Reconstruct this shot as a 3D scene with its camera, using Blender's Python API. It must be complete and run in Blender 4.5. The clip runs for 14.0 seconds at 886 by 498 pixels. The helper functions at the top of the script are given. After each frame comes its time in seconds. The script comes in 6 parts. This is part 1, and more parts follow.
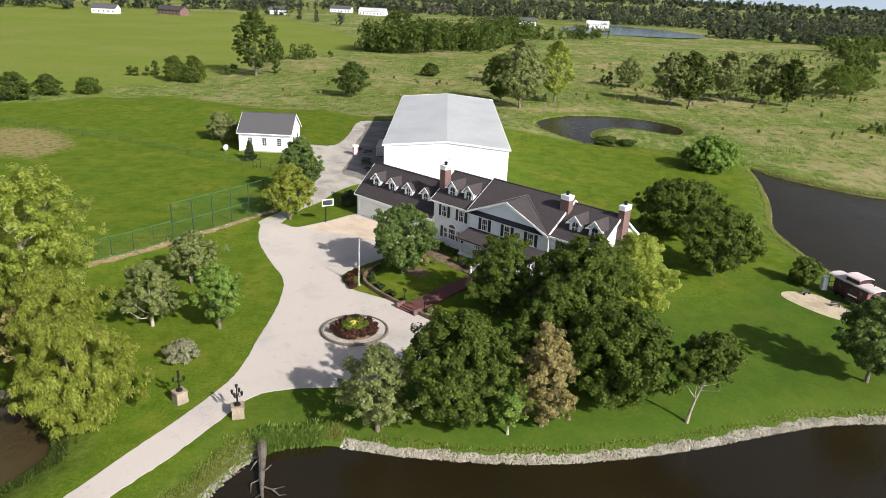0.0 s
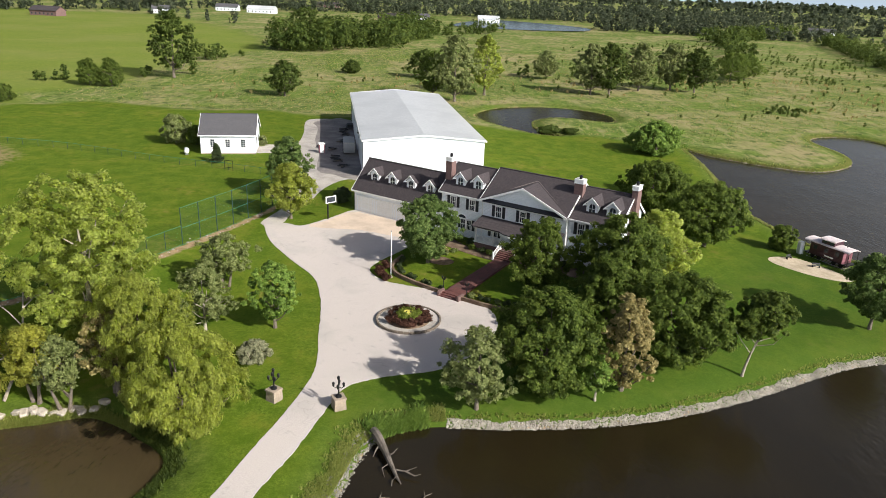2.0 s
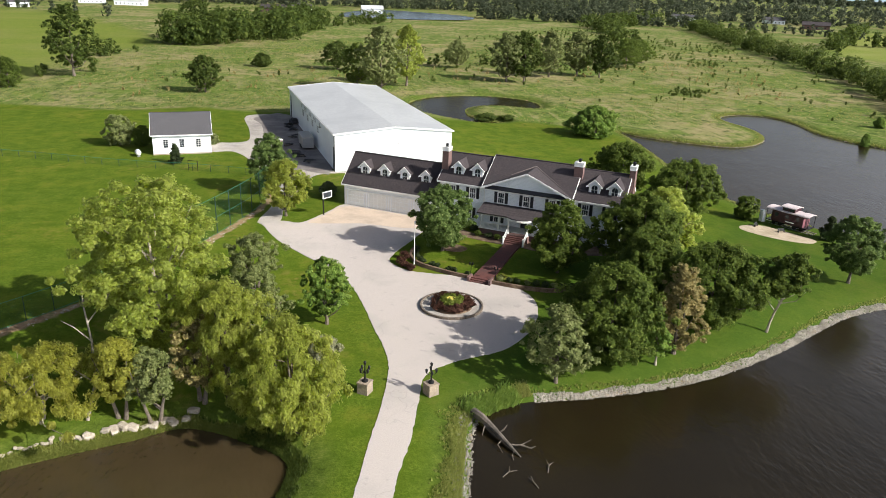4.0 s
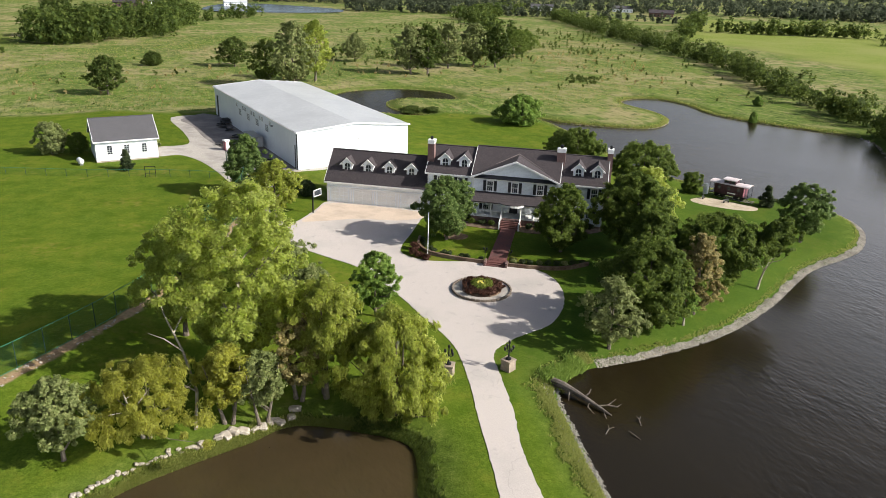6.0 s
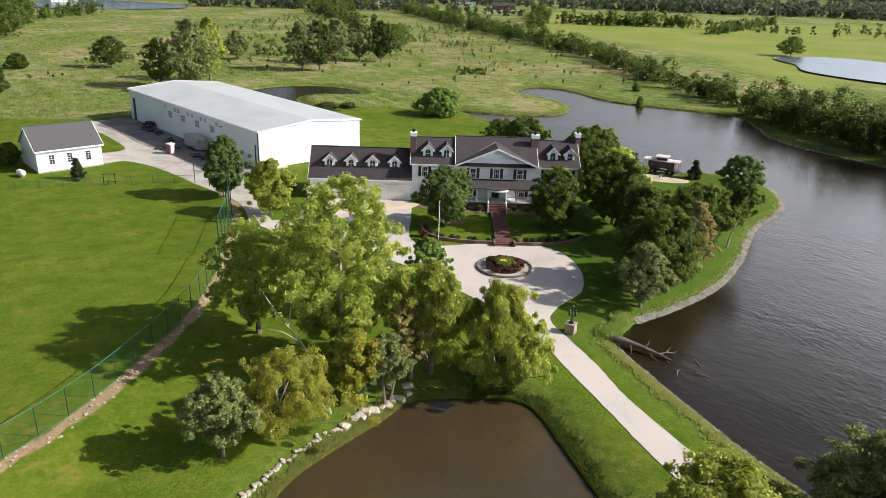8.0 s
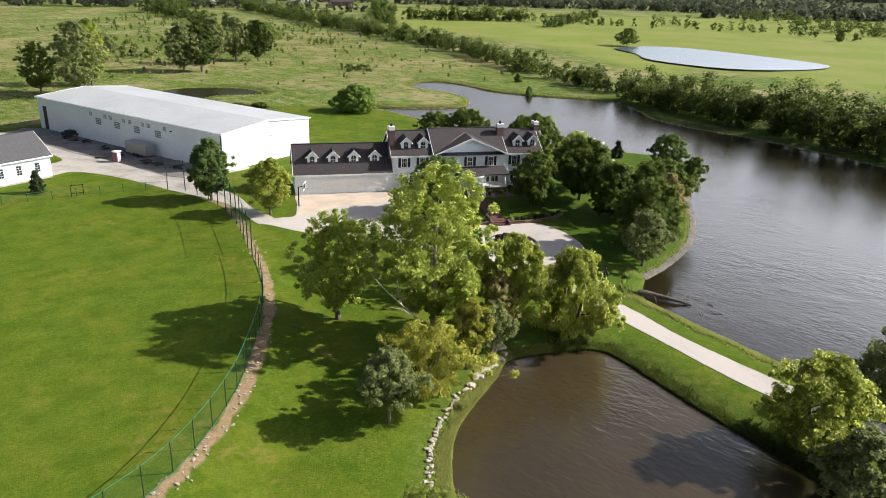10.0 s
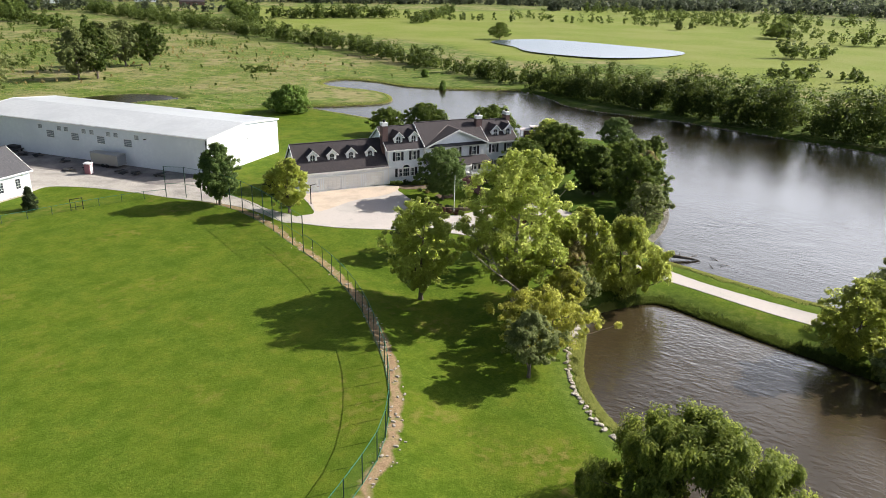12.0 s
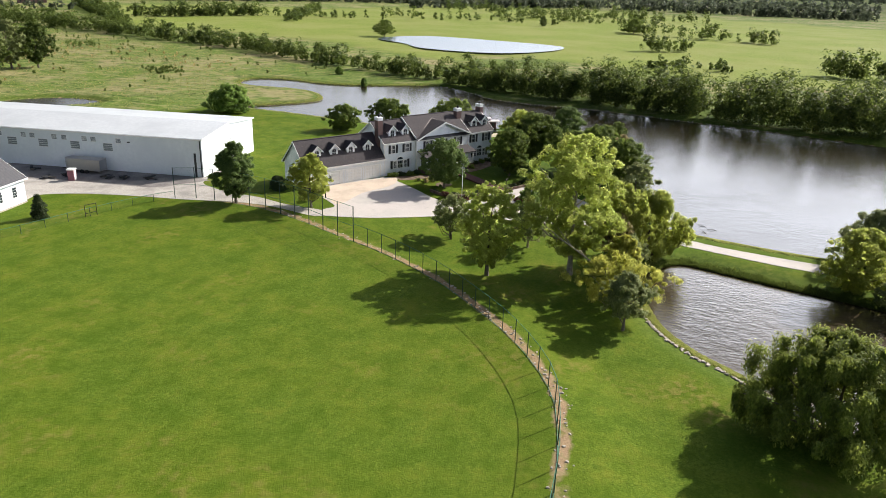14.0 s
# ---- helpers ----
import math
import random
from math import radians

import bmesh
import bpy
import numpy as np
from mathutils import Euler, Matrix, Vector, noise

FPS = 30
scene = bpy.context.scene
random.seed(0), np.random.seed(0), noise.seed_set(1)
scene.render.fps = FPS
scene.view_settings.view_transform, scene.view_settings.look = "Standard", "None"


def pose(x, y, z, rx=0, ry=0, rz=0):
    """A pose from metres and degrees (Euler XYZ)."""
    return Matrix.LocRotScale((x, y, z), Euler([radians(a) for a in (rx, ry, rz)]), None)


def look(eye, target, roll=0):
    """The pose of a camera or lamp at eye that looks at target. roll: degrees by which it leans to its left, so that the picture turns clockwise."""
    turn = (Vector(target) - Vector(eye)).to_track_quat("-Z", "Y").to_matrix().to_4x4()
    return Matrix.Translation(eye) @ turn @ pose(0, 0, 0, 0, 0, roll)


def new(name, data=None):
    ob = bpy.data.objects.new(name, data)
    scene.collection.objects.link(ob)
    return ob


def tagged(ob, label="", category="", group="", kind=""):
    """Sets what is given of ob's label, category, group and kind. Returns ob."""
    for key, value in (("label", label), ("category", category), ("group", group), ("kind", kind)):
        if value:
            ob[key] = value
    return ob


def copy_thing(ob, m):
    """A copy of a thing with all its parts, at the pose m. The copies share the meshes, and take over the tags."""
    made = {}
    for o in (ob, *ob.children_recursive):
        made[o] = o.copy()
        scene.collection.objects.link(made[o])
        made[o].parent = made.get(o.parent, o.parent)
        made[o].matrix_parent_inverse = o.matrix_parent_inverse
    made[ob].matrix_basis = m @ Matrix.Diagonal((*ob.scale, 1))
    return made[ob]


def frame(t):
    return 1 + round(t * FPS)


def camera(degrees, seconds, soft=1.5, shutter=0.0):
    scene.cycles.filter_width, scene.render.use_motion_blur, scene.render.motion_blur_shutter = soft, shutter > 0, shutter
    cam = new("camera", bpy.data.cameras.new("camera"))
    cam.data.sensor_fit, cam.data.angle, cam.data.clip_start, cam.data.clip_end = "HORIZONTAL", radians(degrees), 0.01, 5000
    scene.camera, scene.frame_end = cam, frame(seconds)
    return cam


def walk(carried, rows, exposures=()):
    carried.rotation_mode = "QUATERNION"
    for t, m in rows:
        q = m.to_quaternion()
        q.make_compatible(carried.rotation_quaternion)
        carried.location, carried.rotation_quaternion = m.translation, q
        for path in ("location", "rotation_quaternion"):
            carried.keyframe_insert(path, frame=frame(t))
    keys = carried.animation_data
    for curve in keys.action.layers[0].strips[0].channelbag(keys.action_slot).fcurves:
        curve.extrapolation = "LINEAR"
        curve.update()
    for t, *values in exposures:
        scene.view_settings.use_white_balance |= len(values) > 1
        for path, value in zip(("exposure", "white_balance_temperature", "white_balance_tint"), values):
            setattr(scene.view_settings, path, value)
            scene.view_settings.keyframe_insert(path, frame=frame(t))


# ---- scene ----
cam = camera(62.9, 14.0, soft=0.8)
PATH = [
    (0, (-0.854, -0.586, 35.048), (-1.152, 1.268, 34.36), 2.7),
    (0.5, (-5.093, -2.015, 35.056), (-5.313, -0.151, 34.367), 2.7),
    (1, (-9.167, -3.292, 34.786), (-9.312, -1.419, 34.101), 2.5),
    (1.5, (-13.453, -4.345, 34.525), (-13.524, -2.467, 33.841), 2.3),
    (2, (-17.731, -5.319, 34.356), (-17.729, -3.44, 33.672), 2.3),
    (2.5, (-22.228, -6.124, 34.219), (-22.141, -4.247, 33.533), 2.2),
    (3, (-26.653, -6.515, 34.24), (-26.491, -4.645, 33.549), 2.1),
    (5.5, (-50.002, -5.943, 34.524), (-49.408, -4.168, 33.82), 2.0),
    (6, (-55.088, -5.43, 34.699), (-54.408, -3.687, 33.992), 1.9),
    (6.5, (-60.411, -4.555, 34.855), (-59.635, -2.854, 34.146), 2.0),
    (7, (-65.977, -3.361, 34.922), (-65.108, -1.705, 34.212), 2.0),
    (7.5, (-71.637, -2.064, 34.977), (-70.679, -0.459, 34.266), 2.0),
    (8, (-77.718, -0.617, 34.921), (-76.668, 0.93, 34.212), 2.0),
    (8.2, (-80.213, -0.003, 34.9), (-79.126, 1.519, 34.193), 2.1),
    (10.5, (-107.54, 12.333, 35.409), (-106.082, 13.505, 34.702), 1.9),
    (11, (-113.146, 16.087, 35.501), (-111.625, 17.177, 34.794), 1.8),
    (11.5, (-118.376, 20.039, 35.586), (-116.803, 21.053, 34.881), 1.7),
    (12, (-123.338, 24.222, 35.617), (-121.716, 25.158, 34.913), 1.5),
    (12.5, (-128.038, 28.911, 35.687), (-126.372, 29.763, 34.981), 1.5),
    (13, (-132.815, 34.057, 35.7), (-131.104, 34.817, 34.996), 1.8),
    (13.5, (-137.309, 39.199, 35.62), (-135.56, 39.868, 34.918), 1.9),
    (14, (-141.27, 44.515, 35.528), (-139.489, 45.096, 34.828), 1.9),
]
walk(cam, [(t, look(eye, target, roll)) for t, eye, target, roll in PATH], [(0, 0.56), (8, 0.62), (11, 0.70), (14, 0.72)])

# ---- light ----
SUN = Vector((0.80, -0.60, 0.0)).normalized() * math.cos(radians(32)) + Vector((0, 0, math.sin(radians(32))))
world = bpy.data.worlds.new("sky")
scene.world = world
world.use_nodes = True
wn = world.node_tree.nodes
sky = wn.new("ShaderNodeTexSky")
sky.sky_type = "NISHITA"
sky.sun_disc = False
sky.sun_elevation = radians(32)
sky.sun_rotation = math.atan2(SUN.x, SUN.y)
sky.air_density, sky.dust_density, sky.ozone_density = 1.0, 3.0, 1.0
wn["Background"].inputs["Strength"].default_value = 0.07
world.node_tree.links.new(sky.outputs[0], wn["Background"].inputs["Color"])
lamp = bpy.data.lights.new("sun", "SUN")
lamp.energy, lamp.angle, lamp.color = 5.0, radians(0.6), (1.0, 0.95, 0.87)
new("sun", lamp).matrix_world = look(SUN * 100, (0, 0, 0))


# pale glowing ring of haze all round the horizon, far beyond everything, brighter towards the sun
# added so that the water mirrors a brighter low sky
HAZE_R, HAZE_TOP = 4600, 2700
haze = bpy.data.materials.new("haze_glow_ring")
haze.use_nodes = True
hn, hl = haze.node_tree.nodes, haze.node_tree.links
hn.remove(hn["Principled BSDF"])
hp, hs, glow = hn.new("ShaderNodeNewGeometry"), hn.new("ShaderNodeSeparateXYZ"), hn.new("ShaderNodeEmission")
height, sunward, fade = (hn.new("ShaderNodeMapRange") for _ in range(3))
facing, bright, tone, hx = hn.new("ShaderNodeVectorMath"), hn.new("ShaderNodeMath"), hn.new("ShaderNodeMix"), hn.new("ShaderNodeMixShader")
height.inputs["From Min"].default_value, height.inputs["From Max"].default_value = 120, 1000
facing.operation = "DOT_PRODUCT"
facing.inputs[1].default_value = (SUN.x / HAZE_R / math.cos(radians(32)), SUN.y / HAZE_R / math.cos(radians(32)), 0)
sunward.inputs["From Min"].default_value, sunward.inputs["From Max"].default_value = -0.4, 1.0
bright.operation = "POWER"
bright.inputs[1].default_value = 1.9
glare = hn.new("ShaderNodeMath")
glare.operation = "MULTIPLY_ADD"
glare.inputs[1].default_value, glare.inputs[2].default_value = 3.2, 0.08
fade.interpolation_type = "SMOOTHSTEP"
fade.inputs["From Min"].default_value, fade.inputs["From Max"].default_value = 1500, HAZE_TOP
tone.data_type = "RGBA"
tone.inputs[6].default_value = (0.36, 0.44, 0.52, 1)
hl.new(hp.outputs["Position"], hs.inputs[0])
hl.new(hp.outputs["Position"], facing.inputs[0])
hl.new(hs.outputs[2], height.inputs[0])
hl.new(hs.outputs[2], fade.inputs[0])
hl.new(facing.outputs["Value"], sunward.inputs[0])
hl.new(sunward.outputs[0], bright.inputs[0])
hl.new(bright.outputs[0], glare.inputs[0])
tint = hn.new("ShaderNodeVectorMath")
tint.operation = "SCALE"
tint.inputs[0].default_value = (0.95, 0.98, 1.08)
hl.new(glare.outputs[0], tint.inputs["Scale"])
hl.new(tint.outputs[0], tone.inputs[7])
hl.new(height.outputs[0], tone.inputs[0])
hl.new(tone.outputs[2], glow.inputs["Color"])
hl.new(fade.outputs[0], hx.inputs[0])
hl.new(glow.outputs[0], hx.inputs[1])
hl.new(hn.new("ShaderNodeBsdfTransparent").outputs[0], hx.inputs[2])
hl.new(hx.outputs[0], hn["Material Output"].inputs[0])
bm = bmesh.new()
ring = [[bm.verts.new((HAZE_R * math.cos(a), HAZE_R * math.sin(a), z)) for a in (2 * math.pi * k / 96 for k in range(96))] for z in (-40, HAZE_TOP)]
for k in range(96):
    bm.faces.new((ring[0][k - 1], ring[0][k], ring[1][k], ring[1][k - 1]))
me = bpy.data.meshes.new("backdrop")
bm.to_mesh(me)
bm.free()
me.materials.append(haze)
tagged(new("backdrop", me), "pale glowing ring for the horizon haze, added to brighten the water", "sky", kind="structure")


# ---- materials ----
def nodes_of(name):
    m = bpy.data.materials.new(name)
    m.use_nodes = True
    return m, m.node_tree.nodes, m.node_tree.links, m.node_tree.nodes["Principled BSDF"]


def noise_node(n, l, coord, scale, detail=4, rough=0.6):
    t = n.new("ShaderNodeTexNoise")
    t.inputs["Scale"].default_value, t.inputs["Detail"].default_value, t.inputs["Roughness"].default_value = scale, detail, rough
    l.new(coord, t.inputs["Vector"])
    return t.outputs["Fac"]


def ramp(n, l, fac, stops):
    r = n.new("ShaderNodeValToRGB")
    e = r.color_ramp.elements
    while len(e) < len(stops):
        e.new(0.5)
    for k, (p, c) in enumerate(stops):
        e[k].position, e[k].color = p, (*c, 1)
    l.new(fac, r.inputs[0])
    return r.outputs[0]


def mix(n, l, fac, a, b, mode="MIX"):
    x = n.new("ShaderNodeMix")
    x.data_type, x.blend_type = "RGBA", mode
    for slot, v in ((0, fac), (6, a), (7, b)):
        if isinstance(v, (int, float)):
            x.inputs[slot].default_value = v
        elif isinstance(v, tuple):
            x.inputs[slot].default_value = (*v, 1)
        else:
            l.new(v, x.inputs[slot])
    return x.outputs[2]


def math_node(n, l, op, a, b=None, c=None):
    x = n.new("ShaderNodeMath")
    x.operation = op
    for k, v in enumerate((a, b, c)):
        if v is None:
            continue
        if isinstance(v, (int, float)):
            x.inputs[k].default_value = v
        else:
            l.new(v, x.inputs[k])
    return x.outputs[0]


def bump(n, l, p, height, dist, strength=1.0):
    b = n.new("ShaderNodeBump")
    b.inputs["Distance"].default_value, b.inputs["Strength"].default_value = dist, strength
    l.new(height, b.inputs["Height"])
    l.new(b.outputs[0], p.inputs["Normal"])


def surface(name, c1, c2, fine=8.0, coarse=0.4, c3=None, rough=0.85, metal=0.0, relief=0.01, lines=None, low=0.35, high=0.65):
    """Two-scale mottled surface; lines: (axis, spacing, depth) for boards or ribs."""
    m, n, l, p = nodes_of(name)
    pos = n.new("ShaderNodeTexCoord").outputs["Object"]
    f = noise_node(n, l, pos, fine)
    g = noise_node(n, l, pos, coarse, 5)
    col = ramp(n, l, f, [(low, c1), (high, c2)])
    if c3:
        col = mix(n, l, ramp(n, l, g, [(0.45, (0, 0, 0)), (0.68, (1, 1, 1))]), col, c3)
    h = f
    if lines:
        axis, spacing, depth = lines
        sep = n.new("ShaderNodeSeparateXYZ")
        l.new(pos, sep.inputs[0])
        saw = math_node(n, l, "FRACT", math_node(n, l, "DIVIDE", sep.outputs[axis], spacing))
        h = math_node(n, l, "ADD", math_node(n, l, "MULTIPLY", f, 0.3), math_node(n, l, "MULTIPLY", saw, depth))
        col = mix(n, l, math_node(n, l, "GREATER_THAN", saw, 0.9), col, tuple(0.72 * v for v in c1))
    l.new(col, p.inputs["Base Color"])
    p.inputs["Roughness"].default_value, p.inputs["Metallic"].default_value = rough, metal
    bump(n, l, p, h, relief)
    return m


def foliage(name, dark, light, tip, shine=0.6, through_light=0.45, gain=1.75):
    dark, light, tip = ((gain * 1.12 * r, gain * g, gain * (b + 0.03 * g)) for r, g, b in (dark, light, tip))
    m, n, l, p = nodes_of(name)
    geo = n.new("ShaderNodeNewGeometry")
    clump = noise_node(n, l, geo.outputs["Position"], 0.55, 3)
    mixed = math_node(n, l, "ADD", math_node(n, l, "MULTIPLY", geo.outputs["Random Per Island"], 0.6), math_node(n, l, "MULTIPLY", clump, 0.5))
    col = ramp(n, l, mixed, [(0.22, tuple(0.75 * v for v in dark)), (0.55, light), (0.82, tip)])
    l.new(col, p.inputs["Base Color"])
    p.inputs["Roughness"].default_value, p.inputs["Specular IOR Level"].default_value = shine, 0.14
    tr = n.new("ShaderNodeBsdfTranslucent")
    l.new(mix(n, l, 0.6, col, tuple(min(0.9, 1.5 * v) for v in tip)), tr.inputs[0])
    mx = n.new("ShaderNodeMixShader")
    mx.inputs[0].default_value = through_light
    l.new(p.outputs[0], mx.inputs[1])
    l.new(tr.outputs[0], mx.inputs[2])
    l.new(mx.outputs[0], n["Material Output"].inputs[0])
    return m


def plain(name, c, rough=0.5, metal=0.0):
    return surface(name, tuple(0.88 * v for v in c), tuple(min(1, 1.08 * v) for v in c), 12, 0.8, tuple(0.93 * v for v in c), rough, metal, 0.002)


def water_material(name, deep, ripple, ior=1.36):
    m, n, l, p = nodes_of(name)
    pos = n.new("ShaderNodeNewGeometry").outputs["Position"]
    mp = n.new("ShaderNodeMapping")
    mp.inputs["Rotation"].default_value, mp.inputs["Scale"].default_value = (0, 0, radians(35)), (1.0, 0.5, 1.0)
    l.new(pos, mp.inputs[0])
    a = noise_node(n, l, mp.outputs[0], 2.2, 2, 0.5)
    b = noise_node(n, l, mp.outputs[0], 0.8, 2, 0.5)
    gust = noise_node(n, l, pos, 0.045, 3)
    h = math_node(n, l, "MULTIPLY", math_node(n, l, "ADD", a, math_node(n, l, "MULTIPLY", b, 1.2)), ramp(n, l, gust, [(0.40, (0.35, 0.35, 0.35)), (0.62, (1, 1, 1))]))
    bump(n, l, p, h, ripple)
    murk = noise_node(n, l, pos, 0.06, 4)
    l.new(ramp(n, l, murk, [(0.35, deep), (0.7, tuple(1.5 * v for v in deep))]), p.inputs["Base Color"])
    p.inputs["Roughness"].default_value, p.inputs["IOR"].default_value = 0.21, ior
    return m


def ground_material():
    m, n, l, p = nodes_of("ground")
    pos = n.new("ShaderNodeNewGeometry").outputs["Position"]
    zone = n.new("ShaderNodeAttribute")
    zone.attribute_name = "zone"
    sep = n.new("ShaderNodeSeparateColor")
    l.new(zone.outputs["Color"], sep.inputs[0])
    fine, mid, big, huge = (noise_node(n, l, pos, s, d) for s, d in ((6.0, 4), (0.9, 5), (0.11, 4), (0.02, 4)))
    blend = math_node(n, l, "ADD", math_node(n, l, "MULTIPLY", fine, 0.45), math_node(n, l, "MULTIPLY", mid, 0.55))
    turf = math_node(n, l, "ADD", math_node(n, l, "MULTIPLY", noise_node(n, l, pos, 11.0, 4), 0.6), math_node(n, l, "MULTIPLY", noise_node(n, l, pos, 2.8, 4), 0.4))
    lawn = ramp(n, l, turf, [(0.36, (0.040, 0.074, 0.008)), (0.50, (0.081, 0.131, 0.016)), (0.64, (0.126, 0.180, 0.027))])
    lawn = mix(n, l, ramp(n, l, big, [(0.42, (0, 0, 0)), (0.72, (0.75, 0.75, 0.75))]), lawn, (0.112, 0.150, 0.016))
    blotch = noise_node(n, l, pos, 0.33, 6, 0.7)
    lawn = mix(n, l, ramp(n, l, blotch, [(0.38, (0.6, 0.6, 0.6)), (0.52, (0, 0, 0))]), lawn, (0.046, 0.092, 0.007))
    lawn = mix(n, l, ramp(n, l, blotch, [(0.54, (0, 0, 0)), (0.72, (0.6, 0.6, 0.6))]), lawn, (0.148, 0.166, 0.026))
    worn = math_node(n, l, "MULTIPLY", ramp(n, l, big, [(0.53, (0, 0, 0)), (0.70, (1, 1, 1))]), ramp(n, l, mid, [(0.48, (0, 0, 0)), (0.62, (1, 1, 1))]))
    lawn = mix(n, l, math_node(n, l, "MULTIPLY", worn, 0.8), lawn, (0.19, 0.165, 0.055))
    mp = n.new("ShaderNodeMapping")
    mp.inputs["Rotation"].default_value, mp.inputs["Scale"].default_value = (0, 0, radians(22)), (1.0, 0.22, 1.0)
    l.new(pos, mp.inputs[0])
    streak = noise_node(n, l, mp.outputs[0], 0.55, 5, 0.65)
    lawn = mix(n, l, ramp(n, l, streak, [(0.50, (0, 0, 0)), (0.68, (0.16, 0.16, 0.16))]), lawn, (0.128, 0.150, 0.024))
    lawn = mix(n, l, ramp(n, l, streak, [(0.34, (0.15, 0.15, 0.15)), (0.46, (0, 0, 0))]), lawn, (0.044, 0.084, 0.008))
    clump = noise_node(n, l, pos, 0.30, 6, 0.72)
    meadow = ramp(n, l, blend, [(0.36, (0.030, 0.052, 0.010)), (0.5, (0.095, 0.130, 0.028)), (0.62, (0.200, 0.215, 0.070))])
    meadow = mix(n, l, ramp(n, l, huge, [(0.44, (0, 0, 0)), (0.60, (0.9, 0.9, 0.9))]), meadow, (0.250, 0.205, 0.105))
    meadow = mix(n, l, ramp(n, l, big, [(0.46, (0, 0, 0)), (0.60, (0.85, 0.85, 0.85))]), meadow, (0.090, 0.135, 0.022))
    meadow = mix(n, l, ramp(n, l, clump, [(0.36, (0.85, 0.85, 0.85)), (0.47, (0, 0, 0))]), meadow, (0.034, 0.060, 0.012))
    meadow = mix(n, l, ramp(n, l, clump, [(0.54, (0, 0, 0)), (0.68, (0.8, 0.8, 0.8))]), meadow, (0.220, 0.215, 0.070))
    meadow = mix(n, l, ramp(n, l, streak, [(0.54, (0, 0, 0)), (0.66, (0.6, 0.6, 0.6))]), meadow, (0.265, 0.225, 0.115))
    meadow = mix(n, l, ramp(n, l, streak, [(0.34, (0.6, 0.6, 0.6)), (0.44, (0, 0, 0))]), meadow, (0.046, 0.080, 0.015))
    pasture = ramp(n, l, blend, [(0.34, (0.105, 0.145, 0.026)), (0.52, (0.170, 0.210, 0.042)), (0.68, (0.220, 0.250, 0.064))])
    pasture = mix(n, l, ramp(n, l, huge, [(0.42, (0, 0, 0)), (0.62, (0.7, 0.7, 0.7))]), pasture, (0.215, 0.225, 0.072))
    # rank bank grass, darkened so that the banks' shadow sits in the colour
    rank = ramp(n, l, blend, [(0.34, (0.030, 0.048, 0.009)), (0.52, (0.078, 0.115, 0.018)), (0.68, (0.150, 0.170, 0.042))])
    dirt = ramp(n, l, blend, [(0.36, (0.19, 0.125, 0.072)), (0.62, (0.37, 0.265, 0.165))])
    dirt = mix(n, l, ramp(n, l, mid, [(0.52, (0, 0, 0)), (0.66, (0.7, 0.7, 0.7))]), dirt, (0.10, 0.13, 0.03))
    lawn = mix(n, l, 1.0, lawn, (0.98, 0.94, 0.78), "MULTIPLY")
    deep_green = n.new("ShaderNodeAttribute")
    deep_green.attribute_name = "deep_green"
    lawn = mix(n, l, math_node(n, l, "MULTIPLY", deep_green.outputs["Fac"], math_node(n, l, "ADD", 0.55, math_node(n, l, "MULTIPLY", mid, 0.9))), lawn, (0.030, 0.070, 0.012))
    meadow = mix(n, l, 1.0, meadow, (1.09, 1.12, 1.14), "MULTIPLY")
    col = mix(n, l, sep.outputs[0], lawn, meadow)
    col = mix(n, l, zone.outputs["Alpha"], col, pasture)
    col = mix(n, l, sep.outputs[1], col, rank)
    edge = math_node(n, l, "ADD", sep.outputs[2], math_node(n, l, "MULTIPLY", math_node(n, l, "SUBTRACT", mid, 0.5), 0.9))
    col = mix(n, l, math_node(n, l, "MULTIPLY", ramp(n, l, edge, [(0.35, (0, 0, 0)), (0.65, (1, 1, 1))]), math_node(n, l, "GREATER_THAN", sep.outputs[2], 0.02)), col, dirt)
    l.new(col, p.inputs["Base Color"])
    p.inputs["Roughness"].default_value, p.inputs["Specular IOR Level"].default_value = 0.95, 0.04
    bump(n, l, p, blend, 0.12)
    return m


